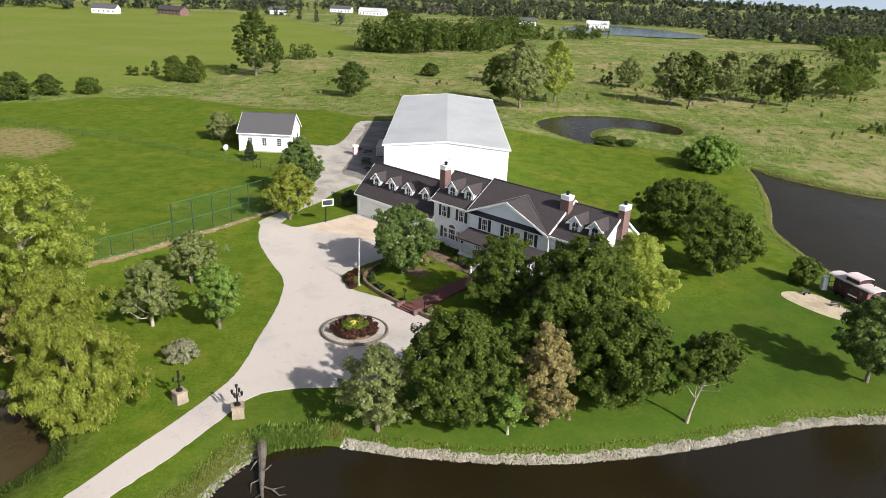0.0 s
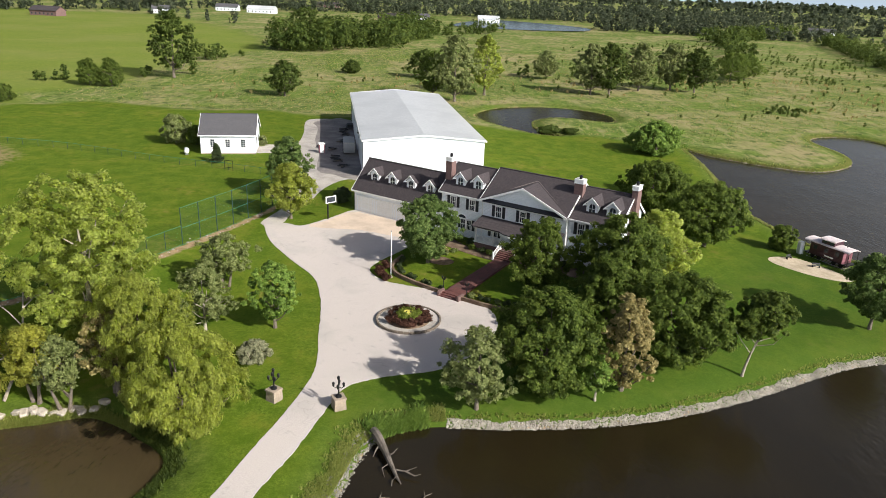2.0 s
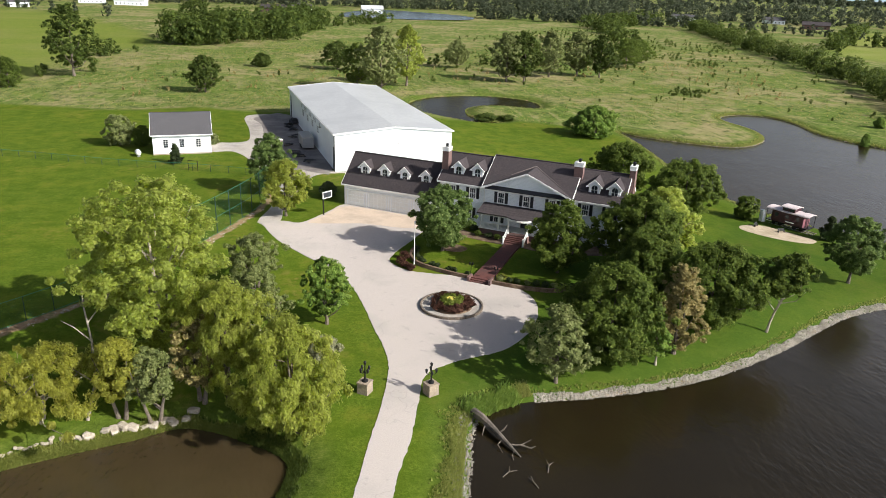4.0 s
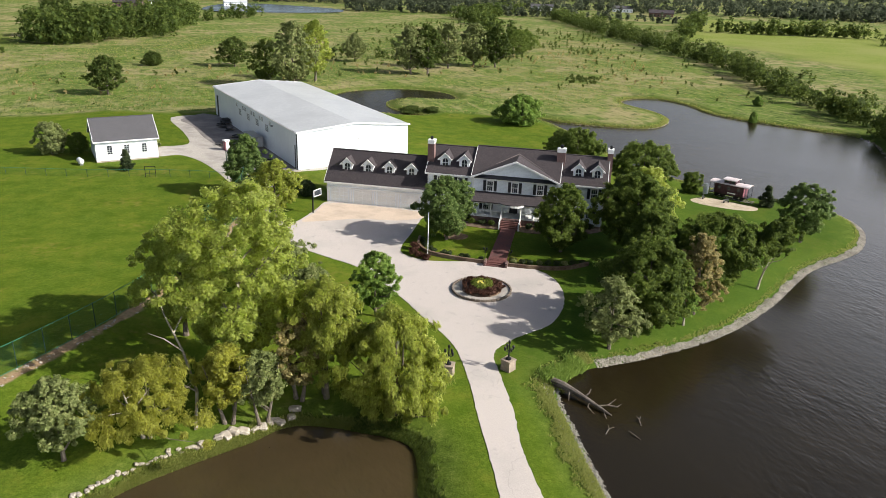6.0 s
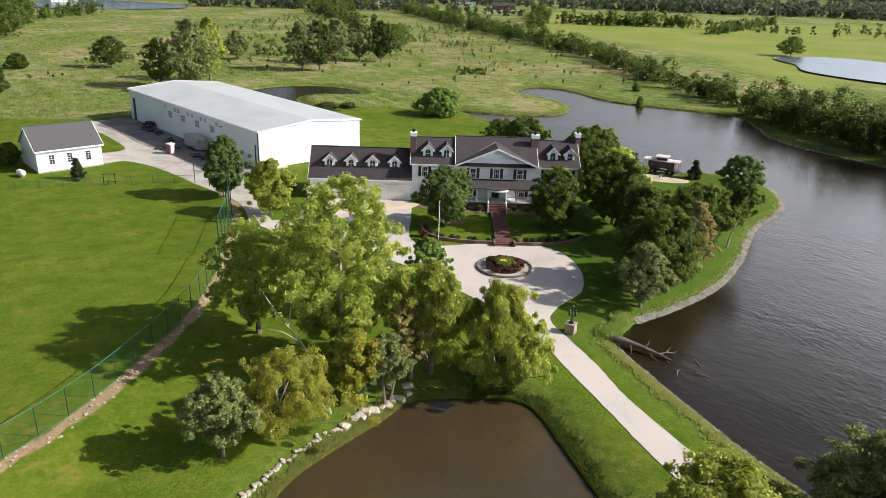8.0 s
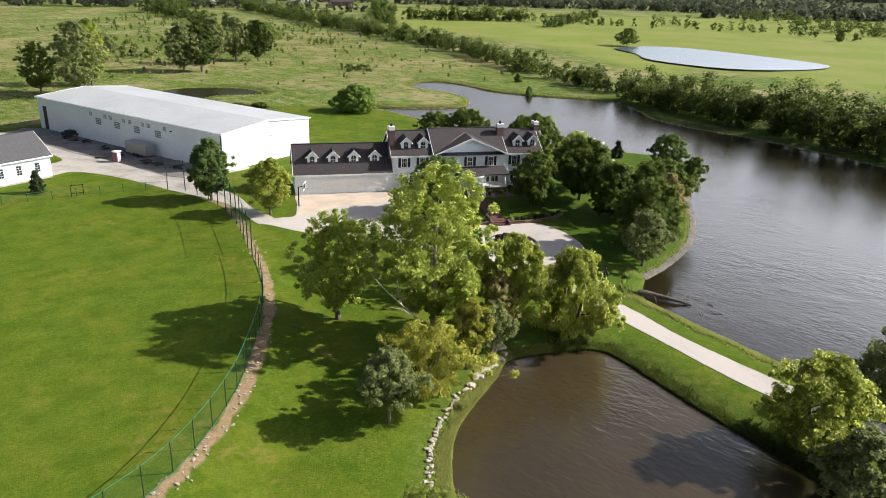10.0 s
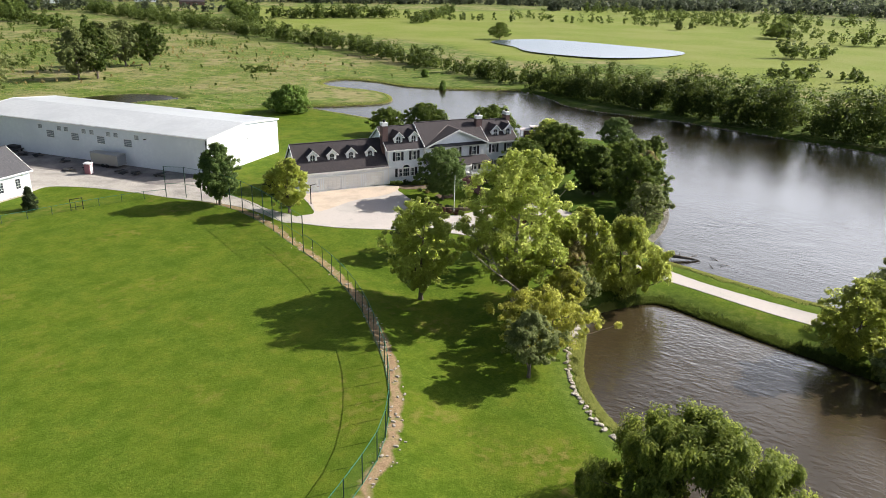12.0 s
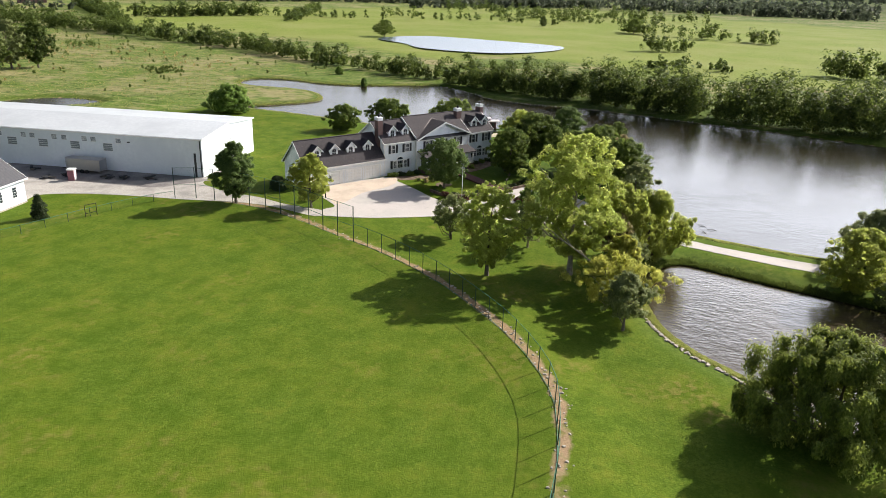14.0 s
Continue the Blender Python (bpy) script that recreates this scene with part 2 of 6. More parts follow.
def drive_material():
    m, n, l, p = nodes_of("driveway_concrete")
    pos = n.new("ShaderNodeNewGeometry").outputs["Position"]
    fine, mid, big = (noise_node(n, l, pos, s, 5) for s in (9.0, 0.8, 0.13))
    col = ramp(n, l, fine, [(0.3, (0.405, 0.362, 0.335)), (0.7, (0.51, 0.460, 0.43))])
    col = mix(n, l, ramp(n, l, big, [(0.5, (0, 0, 0)), (0.66, (0.7, 0.7, 0.7))]), col, (0.36, 0.335, 0.31))
    col = mix(n, l, ramp(n, l, mid, [(0.62, (0, 0, 0)), (0.72, (0.5, 0.5, 0.5))]), col, (0.28, 0.265, 0.25))
    v = n.new("ShaderNodeTexVoronoi")
    v.feature = "DISTANCE_TO_EDGE"
    v.inputs["Scale"].default_value = 0.13
    warp = n.new("ShaderNodeVectorMath")
    warp.operation = "MULTIPLY_ADD"
    wob = n.new("ShaderNodeTexNoise")
    wob.inputs["Scale"].default_value = 0.5
    l.new(pos, wob.inputs["Vector"])
    l.new(wob.outputs["Color"], warp.inputs[0])
    warp.inputs[1].default_value = (3, 3, 3)
    l.new(pos, warp.inputs[2])
    l.new(warp.outputs[0], v.inputs["Vector"])
    crack = math_node(n, l, "MULTIPLY", math_node(n, l, "LESS_THAN", v.outputs["Distance"], 0.005), ramp(n, l, big, [(0.42, (0, 0, 0)), (0.55, (0.3, 0.3, 0.3))]))
    col = mix(n, l, crack, col, (0.24, 0.225, 0.21))
    l.new(col, p.inputs["Base Color"])
    p.inputs["Roughness"].default_value = 0.9
    bump(n, l, p, fine, 0.006)
    return m


M_GROUND = ground_material()
M_DRIVE = drive_material()
M_APRON = surface("pink_concrete", (0.50, 0.40, 0.31), (0.60, 0.49, 0.39), 6, 0.3, (0.42, 0.34, 0.27))
M_GRAVEL = surface("yard_gravel", (0.30, 0.275, 0.25), (0.50, 0.46, 0.41), 7, 0.25, (0.25, 0.23, 0.21))
# yard dirt darkened in its colour for the shed's shadow
M_YARD_SHADE = surface("shade_darkened_dirt", (0.105, 0.092, 0.090), (0.20, 0.178, 0.17), 5, 0.22, (0.27, 0.245, 0.225))
M_LAKE = water_material("lake_water", (0.0118, 0.0086, 0.0036), 0.048)
M_POND = water_material("pond_water", (0.036, 0.026, 0.013), 0.048, 1.5)
M_BLUE_WATER = water_material("far_water", (0.05, 0.07, 0.08), 0.006)
M_SIDING = surface("white_siding", (0.80, 0.84, 0.89), (0.87, 0.90, 0.94), 3, 0.5, (0.77, 0.81, 0.86), 0.55, 0, 0.02, (2, 0.2, 1.0))
M_TRIM = plain("white_trim", (0.82, 0.82, 0.81), 0.45)
M_SHINGLE = surface("brown_shingles", (0.028, 0.023, 0.026), (0.066, 0.052, 0.054), 5, 0.6, (0.042, 0.035, 0.039), 0.9, 0, 0.03, (2, 0.14, 0.5))
M_SHINGLE_GREY = surface("grey_shingles", (0.055, 0.054, 0.060), (0.095, 0.092, 0.098), 5, 0.5, (0.07, 0.068, 0.074), 0.9, 0, 0.03, (2, 0.14, 0.5))
M_SHUTTER = plain("black_shutter_paint", (0.012, 0.013, 0.02), 0.4)
M_BRICK = surface("red_brick", (0.11, 0.060, 0.054), (0.19, 0.115, 0.105), 14, 0.9, (0.15, 0.10, 0.094), 0.9, 0, 0.01, (2, 0.075, 0.6))
M_PAVER = surface("red_paving", (0.085, 0.030, 0.026), (0.15, 0.055, 0.046), 8, 0.7, (0.08, 0.038, 0.034))
M_STONE = surface("pale_limestone", (0.30, 0.262, 0.212), (0.47, 0.42, 0.355), 5, 0.8, (0.24, 0.21, 0.17), 0.9, 0, 0.03)
M_PED = surface("tan_pedestal_stone", (0.23, 0.18, 0.135), (0.33, 0.27, 0.21), 6, 0.9, (0.20, 0.165, 0.13), 0.9, 0, 0.02)
M_METAL_ROOF = surface("white_metal_roof", (0.46, 0.475, 0.49), (0.53, 0.545, 0.555), 1.5, 0.12, (0.42, 0.435, 0.45), 0.33, 0, 0.004)
M_METAL_WALL = surface("white_metal_wall", (0.74, 0.78, 0.82), (0.80, 0.84, 0.87), 1.5, 0.15, (0.71, 0.75, 0.79), 0.45, 0, 0.004)
M_GLASS = surface("dark_window_glass", (0.020, 0.026, 0.034), (0.045, 0.055, 0.065), 1.5, 0.6, None, 0.08, 0, 0.002)
M_BLACK = plain("black_iron", (0.012, 0.012, 0.013), 0.45, 0.4)
M_GREEN_POST = plain("green_coated_steel", (0.020, 0.050, 0.035), 0.5, 0.2)
M_GREEN_RAIL = plain("bright_green_rail", (0.028, 0.15, 0.085), 0.5)
M_STEEL = plain("grey_steel", (0.32, 0.33, 0.34), 0.45, 0.7)
M_CABOOSE = surface("maroon_caboose_paint", (0.034, 0.008, 0.015), (0.055, 0.013, 0.023), 3, 0.7, (0.030, 0.008, 0.013), 0.5, 0, 0.01, (2, 0.3, 0.3))
M_CABROOF = surface("pale_caboose_roof", (0.55, 0.47, 0.48), (0.68, 0.60, 0.60), 4, 0.6, (0.48, 0.42, 0.42), 0.6)
M_PINK = plain("pink_panel", (0.22, 0.085, 0.105), 0.6)
M_FLASH = plain("weathered_flashing", (0.20, 0.165, 0.155), 0.6)
M_BARK = surface("grey_bark", (0.085, 0.066, 0.050), (0.20, 0.165, 0.13), 9, 1.2, (0.12, 0.10, 0.08), 0.95, 0, 0.04)
M_BARK_PALE = surface("pale_bark", (0.26, 0.22, 0.17), (0.45, 0.40, 0.33), 7, 1.0, (0.20, 0.17, 0.13), 0.95, 0, 0.03)
M_DRIFT = surface("driftwood", (0.075, 0.060, 0.050), (0.20, 0.17, 0.14), 9, 1.0, (0.04, 0.034, 0.028), 0.9, 0, 0.03)
M_MULCH = surface("brown_mulch", (0.06, 0.035, 0.022), (0.15, 0.095, 0.06), 12, 1.0, (0.20, 0.15, 0.10))
M_SAND = surface("pale_sand", (0.38, 0.31, 0.225), (0.50, 0.42, 0.31), 6, 0.6, (0.30, 0.25, 0.17))
M_TRAILER = plain("silver_trailer_skin", (0.42, 0.41, 0.40), 0.4, 0.5)
M_RUBBER = plain("black_rubber", (0.015, 0.015, 0.016), 0.8)
M_TARP = plain("dark_scrap", (0.035, 0.036, 0.040), 0.7)
M_YELLOW = plain("yellow_marker", (0.60, 0.52, 0.10), 0.6)

L_MAPLE = foliage("maple_leaves", (0.018, 0.031, 0.006), (0.041, 0.068, 0.011), (0.082, 0.118, 0.020), through_light=0.58, gain=2.0)
L_GREEN = foliage("bright_leaves", (0.030, 0.062, 0.012), (0.068, 0.125, 0.020), (0.120, 0.180, 0.034), gain=1.9)
L_MID = foliage("mid_green_leaves", (0.020, 0.040, 0.010), (0.048, 0.084, 0.020), (0.095, 0.140, 0.040), through_light=0.5, gain=1.95)
L_COTTON = foliage("cottonwood_leaves", (0.030, 0.047, 0.011), (0.099, 0.135, 0.028), (0.194, 0.232, 0.062), through_light=0.74, gain=2.45)
L_WILLOW = foliage("yellow_willow_leaves", (0.038, 0.054, 0.011), (0.104, 0.136, 0.026), (0.205, 0.242, 0.058), through_light=0.74, gain=2.15)
L_YELLOW = foliage("golden_leaves", (0.054, 0.070, 0.012), (0.136, 0.162, 0.027), (0.245, 0.270, 0.060), through_light=0.72, gain=1.85)
L_OLIVE = foliage("olive_leaves", (0.040, 0.060, 0.018), (0.090, 0.122, 0.038), (0.152, 0.184, 0.070), gain=1.75)
L_DRY = foliage("dry_tan_leaves", (0.074, 0.078, 0.028), (0.150, 0.148, 0.056), (0.235, 0.220, 0.092), gain=1.6)
L_SILVER = foliage("silver_leaves", (0.066, 0.082, 0.044), (0.135, 0.158, 0.088), (0.225, 0.245, 0.155), gain=1.5)
L_CEDAR = foliage("cedar_needles", (0.012, 0.024, 0.010), (0.030, 0.050, 0.018), (0.055, 0.078, 0.028), gain=1.3)
L_WEEP = foliage("weeping_willow_leaves", (0.034, 0.062, 0.010), (0.080, 0.115, 0.016), (0.150, 0.190, 0.034), through_light=0.5, gain=1.68)
L_WOOD = foliage("woodland_leaves", (0.020, 0.040, 0.008), (0.046, 0.080, 0.014), (0.092, 0.130, 0.024), gain=1.24)
# greyer and bluer than the near woods: distance haze put into the leaf colour
L_FAR_HAZED = foliage("haze_tinted_far_leaves", (0.028, 0.046, 0.026), (0.056, 0.080, 0.044), (0.096, 0.125, 0.070), gain=0.95)
L_MAROON = foliage("maroon_leaves", (0.018, 0.010, 0.007), (0.040, 0.021, 0.014), (0.070, 0.038, 0.025))
L_GRASS = foliage("tall_grass", (0.075, 0.115, 0.018), (0.145, 0.200, 0.034), (0.220, 0.250, 0.075), 0.6, gain=1.35)
L_STRAW = foliage("meadow_weeds", (0.085, 0.085, 0.026), (0.150, 0.140, 0.050), (0.230, 0.200, 0.085), 0.7)


# ---- mesh helpers ----
def link_mesh(name, bm, material, parent=None, label="", m=None):
    me = bpy.data.meshes.new(name)
    bmesh.ops.recalc_face_normals(bm, faces=bm.faces)
    bm.to_mesh(me)
    bm.free()
    me.materials.append(material)
    ob = new(name, me)
    if parent:
        ob.parent = parent
    if m:
        ob.matrix_basis = m
    if label:
        ob["label"] = label
    return ob


def part(name, bm, material, parent, label="", m=None):
    return link_mesh(name, bm, material, parent, label, m)


def thing(name, m, label, category, group="", kind=""):
    ob = new(name)
    ob.matrix_basis = m
    return tagged(ob, label, category, group, kind)


def box(bm, x0, x1, y0, y1, z0, z1, bevel=0.0):
    made = bmesh.ops.create_cube(bm, size=1, matrix=Matrix.LocRotScale(((x0 + x1) / 2, (y0 + y1) / 2, (z0 + z1) / 2), None, (x1 - x0, y1 - y0, z1 - z0)))
    if bevel:
        edges = {e for v in made["verts"] for e in v.link_edges}
        bmesh.ops.bevel(bm, geom=list(edges), offset=bevel, segments=1, affect="EDGES")
    return bm


def solid(bm, low, high):
    """Closes two rings of equal length into a solid."""
    a, b = [bm.verts.new(p) for p in low], [bm.verts.new(p) for p in high]
    bm.faces.new(a[::-1]), bm.faces.new(b)
    for k in range(len(a)):
        bm.faces.new((a[k], a[k - 1], b[k - 1], b[k])[::-1])
    return bm


def slab(bm, corners, thick):
    """A sheet of given corners, thickened downward."""
    return solid(bm, [(x, y, z - thick) for x, y, z in corners], corners)


def tube(bm, pts, radii, sides=6):
    rings = []
    pts, radii = [Vector([float(v) for v in p]) for p in pts], [float(r) for r in radii]
    for k, p in enumerate(pts):
        d = (pts[min(k + 1, len(pts) - 1)] - pts[max(k - 1, 0)]).normalized()
        a = d.cross(Vector((0.31, 0.94, 0.12))).normalized()
        b = d.cross(a)
        rings.append([bm.verts.new(p + radii[k] * (math.cos(s) * a + math.sin(s) * b)) for s in (2 * math.pi * j / sides for j in range(sides))])
    for r, q in zip(rings, rings[1:]):
        for j in range(sides):
            bm.faces.new((r[j], r[j - 1], q[j - 1], q[j]))
    bm.faces.new(rings[0]), bm.faces.new(rings[-1][::-1])
    return bm


def cyl(bm, x, y, z0, z1, r0, r1=None, sides=12):
    return tube(bm, [(x, y, z0), (x, y, z1)], [r0, r0 if r1 is None else r1], sides)


def B():
    return bmesh.new()


def rounded(points, steps=4, closed=True):
    """Catmull-Rom through the points."""
    p = np.array(points, float)
    n = len(p)
    out = []
    for k in range(n if closed else n - 1):
        a, b, c, d = (p[(k + j) % n] if closed else p[min(max(k + j, 0), n - 1)] for j in (-1, 0, 1, 2))
        for s in np.arange(steps) / steps:
            out.append(0.5 * (2 * b + (c - a) * s + (2 * a - 5 * b + 4 * c - d) * s * s + (3 * b - a - 3 * c + d) * s ** 3))
    if not closed:
        out.append(p[-1])
    return np.array(out)


def to_line(x, y, line, closed=True):
    """Distance from points to a line of segments."""
    best = np.full(x.shape, 1e9)
    for a, b in zip(line, np.roll(line, -1, 0) if closed else line[1:]):
        d = b - a
        s = np.clip(((x - a[0]) * d[0] + (y - a[1]) * d[1]) / max(d @ d, 1e-9), 0, 1)
        best = np.minimum(best, np.hypot(x - a[0] - s * d[0], y - a[1] - s * d[1]))
    return best


def signed(x, y, poly):
    """Distance to a closed line, negative inside."""
    inside = np.zeros(x.shape, bool)
    for a, b in zip(poly, np.roll(poly, -1, 0)):
        cross = (a[1] > y) != (b[1] > y)
        inside ^= cross & (x < (b[0] - a[0]) * (y - a[1]) / (b[1] - a[1] + 1e-12) + a[0])
    return np.where(inside, -1, 1) * to_line(x, y, poly)


def sheet(name, poly, z, material, label, category, thick=0.0, drape=False):
    """A flat sheet or slab; drape: lies on the land, z above it."""
    bm = B()
    if thick:
        slab(bm, [(x, y, z) for x, y in poly], thick)
    else:
        bm.faces.new([bm.verts.new((x, y, z)) for x, y in poly])
    bm.normal_update()
    bmesh.ops.triangulate(bm, faces=[f for f in bm.faces if len(f.verts) > 4])
    if drape:
        for axis in (0, 1):
            v = [p[axis] for p in poly]
            n = Vector((1 - axis, axis, 0))
            for c in np.arange(math.ceil(min(v) / 3) * 3, max(v), 3.0):
                if c > -10 or axis == 0:
                    bmesh.ops.bisect_plane(bm, geom=bm.verts[:] + bm.edges[:] + bm.faces[:], plane_co=n * c, plane_no=n)
        rise = land_z([v.co.x for v in bm.verts], [v.co.y for v in bm.verts])
        for v, r in zip(bm.verts, rise):
            v.co.z += float(r)
    return tagged(link_mesh(name, bm, material), label, category, kind="structure")


def outset(poly, d):
    p = np.array(poly)
    t = np.roll(p, -1, 0) - np.roll(p, 1, 0)
    nrm = np.stack([t[:, 1], -t[:, 0]], 1) / np.linalg.norm(t, axis=1)[:, None]
    area = np.sum(p[:, 0] * np.roll(p[:, 1], -1) - np.roll(p[:, 0], -1) * p[:, 1])
    return p + d * np.sign(area) * nrm


def quads(name, corners, material, parent=None, m=None):
    """A mesh of loose leaves of three or four corners each, corners: n x 3 (or 4) x 3."""
    n, k = corners.shape[:2]
    me = bpy.data.meshes.new(name)
    me.vertices.add(k * n), me.loops.add(k * n), me.polygons.add(n)
    me.vertices.foreach_set("co", np.ascontiguousarray(corners, np.float32).ravel())
    me.loops.foreach_set("vertex_index", np.arange(k * n, dtype=np.int32))
    me.polygons.foreach_set("loop_start", np.arange(0, k * n, k, dtype=np.int32))
    me.update(calc_edges=True)
    me.materials.append(material)
    ob = new(name, me)
    if parent:
        ob.parent = parent
    if m:
        ob.matrix_basis = m
    return ob


# ---- ground and water ----
LAKE_Z, POND_Z, BACK_Z = -1.9, -1.9, -1.9
LOW = -1.05  # the lawns round the water, below the house and the sports field
WEST_SHORE = [(-35, -190), (-31, -60), (-29, 0), (-28.2, 16), (-27.4, 26), (-26, 33.5), (-24.5, 40), (-22.6, 46.3), (-18.4, 48.6), (-10.7, 48.9), (-2.8, 49.9), (4, 51.8), (12.3, 55.4), (20.3, 59.8), (26.9, 63), (36, 65.4), (42, 68.1), (48.6, 73.9), (51.5, 80.9), (49.2, 89.2), (43.6, 94.7), (39.2, 104), (36.8, 115.3), (35.9, 124.6), (38.5, 138), (40.1, 149.4), (41.2, 161.8), (41.7, 172.2)]
EAST_SHORE = [(44.9, 167), (50.9, 161.4), (57.9, 156.3), (64.9, 154), (72.9, 157.8), (79, 164.9), (81.4, 175), (80.4, 187.2), (83.9, 195.4), (93, 199), (99.8, 194.1), (100.7, 182.7), (98.1, 172.5), (99, 162.2), (104.3, 150), (111.2, 139), (114.1, 129), (106.3, 118), (95.4, 105.9), (91.7, 92.1), (91.3, 74.5), (86.6, 54.9), (81, 32.8), (75.3, 10.3), (67.7, -28.8), (58.1, -189.9)]
LAKE = rounded(WEST_SHORE + EAST_SHORE)
POND = rounded([(-69.8, 35), (-65.9, 39.8), (-61.2, 43.5), (-56.2, 45.4), (-51.3, 46.9), (-47.5, 48.2), (-42.8, 46), (-38.6, 42.3), (-39.7, 36.6), (-41.4, 31.2), (-42.9, 25.5), (-44.5, 19.5), (-48.5, 9), (-58, 0), (-70, 2), (-78, 12), (-79, 24), (-74.2, 30)])
BACK = rounded([(30.9, 208), (32.9, 218.3), (27.8, 227.6), (17.6, 232.9), (6.4, 231.4), (-2.8, 225.7), (-9.4, 213.4), (-6.8, 200.9), (0.3, 190.5), (7.5, 184.3), (13.6, 184.8), (10, 187.9), (6.5, 195.7), (7.5, 205), (12.6, 211.2), (19.7, 212.2), (25.8, 209)])
FENCE = [(-136, 149), (-111, 143), (-95, 140), (-72, 131.5), (-57, 127.5), (-46, 122.5), (-44.2, 115.5), (-44.8, 107.5), (-47.3, 99.5), (-51.2, 90.8), (-54.7, 83), (-58.7, 75.8), (-63.7, 69), (-68.7, 63.5), (-72.7, 59.5), (-78.2, 55.3), (-83.7, 52.3), (-89.7, 50.8), (-96.7, 49.8), (-111.7, 49)]
MOWN = rounded([(-900, -500), (62, -500), (65.8, 62.7), (62.9, 92.8), (46.5, 123.9), (43.5, 165.1), (40.4, 175.5), (30.2, 175.5), (18, 182.8), (3, 182.3), (-10.2, 187.8), (-20.5, 190.7), (-53.9, 190), (-69.2, 198.3), (-93.3, 197.9), (-120.6, 206.2), (-136, 187.2), (-150.4, 168.8), (-230.1, 150.2), (-900, 140)], 2)
FIELDS = [rounded(p, 3) for p in (
    [(-163.4, 192.3), (-148.8, 213.5), (-135.2, 235.6), (-131.1, 268.2), (-139.2, 336.6), (-119.7, 391.5), (-171.2, 525.8), (-323.5, 693.7), (-600.1, 640.3), (-900, 400), (-500, 250)],
    [(235.7, 183.5), (282.7, 360.6), (288.1, 421.7), (496.6, 643.5), (616.6, 426.9), (400.1, 305.6), (332.8, 246.4), (326.4, 207), (309.8, 118.2), (240.9, 136.2), (225.8, 165.3)],
    [(193.8, 154.9), (238.6, 163.8), (223.8, 103.4), (198.6, 51.2), (187.7, 9), (171.6, -89.2), (260.1, -260), (620, -260), (895.8, 98.3), (936.5, 329.2), (761.5, 412.9), (455.9, 453.6), (301.1, 310)])]
DIAMOND = rounded([(-103.9, 117.3), (-140.7, 129), (-128, 144.4), (-115.4, 147.5), (-100.1, 136.3), (-98, 122.9)])


FIELD_TOP = np.array([(-900, -500), (-104, -500), (-104, 20), (-97, 47), (-84, 51), (-73, 58.5), (-64, 68), (-55.5, 82), (-48, 99), (-46, 122), (-60, 190), (-900, 190)], float)
HOUSE_TOP = np.array([(-48, 99), (-32, 105), (6, 81), (13, 92), (-8, 112), (-9, 130), (-20, 192), (-60, 192)], float)


def land_z(x, y):
    """Level of the land: the field and the house pad stand about a metre over the rest."""
    x, y = np.asarray(x, float), np.asarray(y, float)
    a, b = np.clip((signed(x, y, FIELD_TOP) + 1) / 9, 0, 1), np.clip(signed(x, y, HOUSE_TOP) / 30, 0, 1)
    return LOW * np.minimum(a * a * (3 - 2 * a), b * b * (3 - 2 * b))


def ground_z(x, y):
    land = land_z(x, y)
    z = land.copy()
    for poly, level in ((LAKE, LAKE_Z), (POND, POND_Z), (BACK, BACK_Z)):
        d = signed(x, y, poly)
        bank = land + np.interp(d, [0.0, 1.7, 4.2], [1.0, 0.35, 0.0]) * (level - land)
        z = np.minimum(z, np.where(d > 0, bank, level + np.interp(d, [-8, -1.0, 0.0], [-2.5, -0.5, 0.0])))
    far = np.clip((np.hypot(x + 30, y - 90) - 130) / 150, 0, 1)
    return z + far * (0.35 * np.sin(x * 0.045) * np.cos(y * 0.038 + 0.6) + 0.15 * np.sin(x * 0.13 + y * 0.09))


def gz(x, y):
    return float(land_z(np.array([x]), np.array([y]))[0])


def spaced(lo, hi, step, reach):
    core = list(np.arange(lo, hi + 0.01, step))
    d = step
    left, right = [lo], [hi]
    while right[-1] < hi + reach:
        d *= 1.085
        right.append(right[-1] + d), left.append(left[-1] - d)
    return np.array(left[:0:-1] + core + right[1:])


gx, gy = spaced(-152, 128, 1.15, 4200), spaced(-12, 232, 1.15, 4200)
X, Y = np.meshgrid(gx, gy)
Z = ground_z(X, Y)
near_water = np.minimum(signed(X, Y, LAKE), np.minimum(signed(X, Y, POND), signed(X, Y, BACK)))
meadow = np.clip(signed(X, Y, MOWN) / 3 + 0.5, 0, 1)
grazed = np.zeros(X.shape)
for f in FIELDS:
    inside = np.clip(signed(X, Y, f) / 10 + 0.5, 0, 1)
    meadow, grazed = np.minimum(meadow, inside), np.maximum(grazed, (0.65 if f is FIELDS[0] else 1.0) * (1 - inside))
fence_line = rounded(FENCE, 4, False)
strip = np.clip(1.35 - to_line(X, Y, fence_line[20:] + np.array((0.6, -0.3)), False) / 0.65, 0, 1)
bare = np.maximum(strip, np.clip(0.5 - signed(X, Y, DIAMOND) / 10, 0, 1) * 0.52)
bare = np.maximum(bare, np.where(near_water < 0.05, 1.0, 0))
WOODLAND = rounded([(133, 135.7), (121.5, 107.5), (114.8, 77.7), (108.1, 51.6), (101.4, 22.9), (94.3, -13.7), (80.7, -79.9), (60.5, -79.9), (77.4, 0.9), (87.7, 43.1), (94.7, 87.2), (106, 115.3), (117, 135.7)], 2)
rank = np.clip(1 - np.abs(near_water - 1.8) / 2.4, 0, 1) * np.where((X > -17) & (X < 45) & (Y < 70), 0.25, 1.0)
# the same shade-dark green is laid under the woodland, hiding pale ground
rank = np.maximum(rank, np.clip(0.5 - signed(X, Y, WOODLAND) / 6, 0, 1))
ny, nx = X.shape
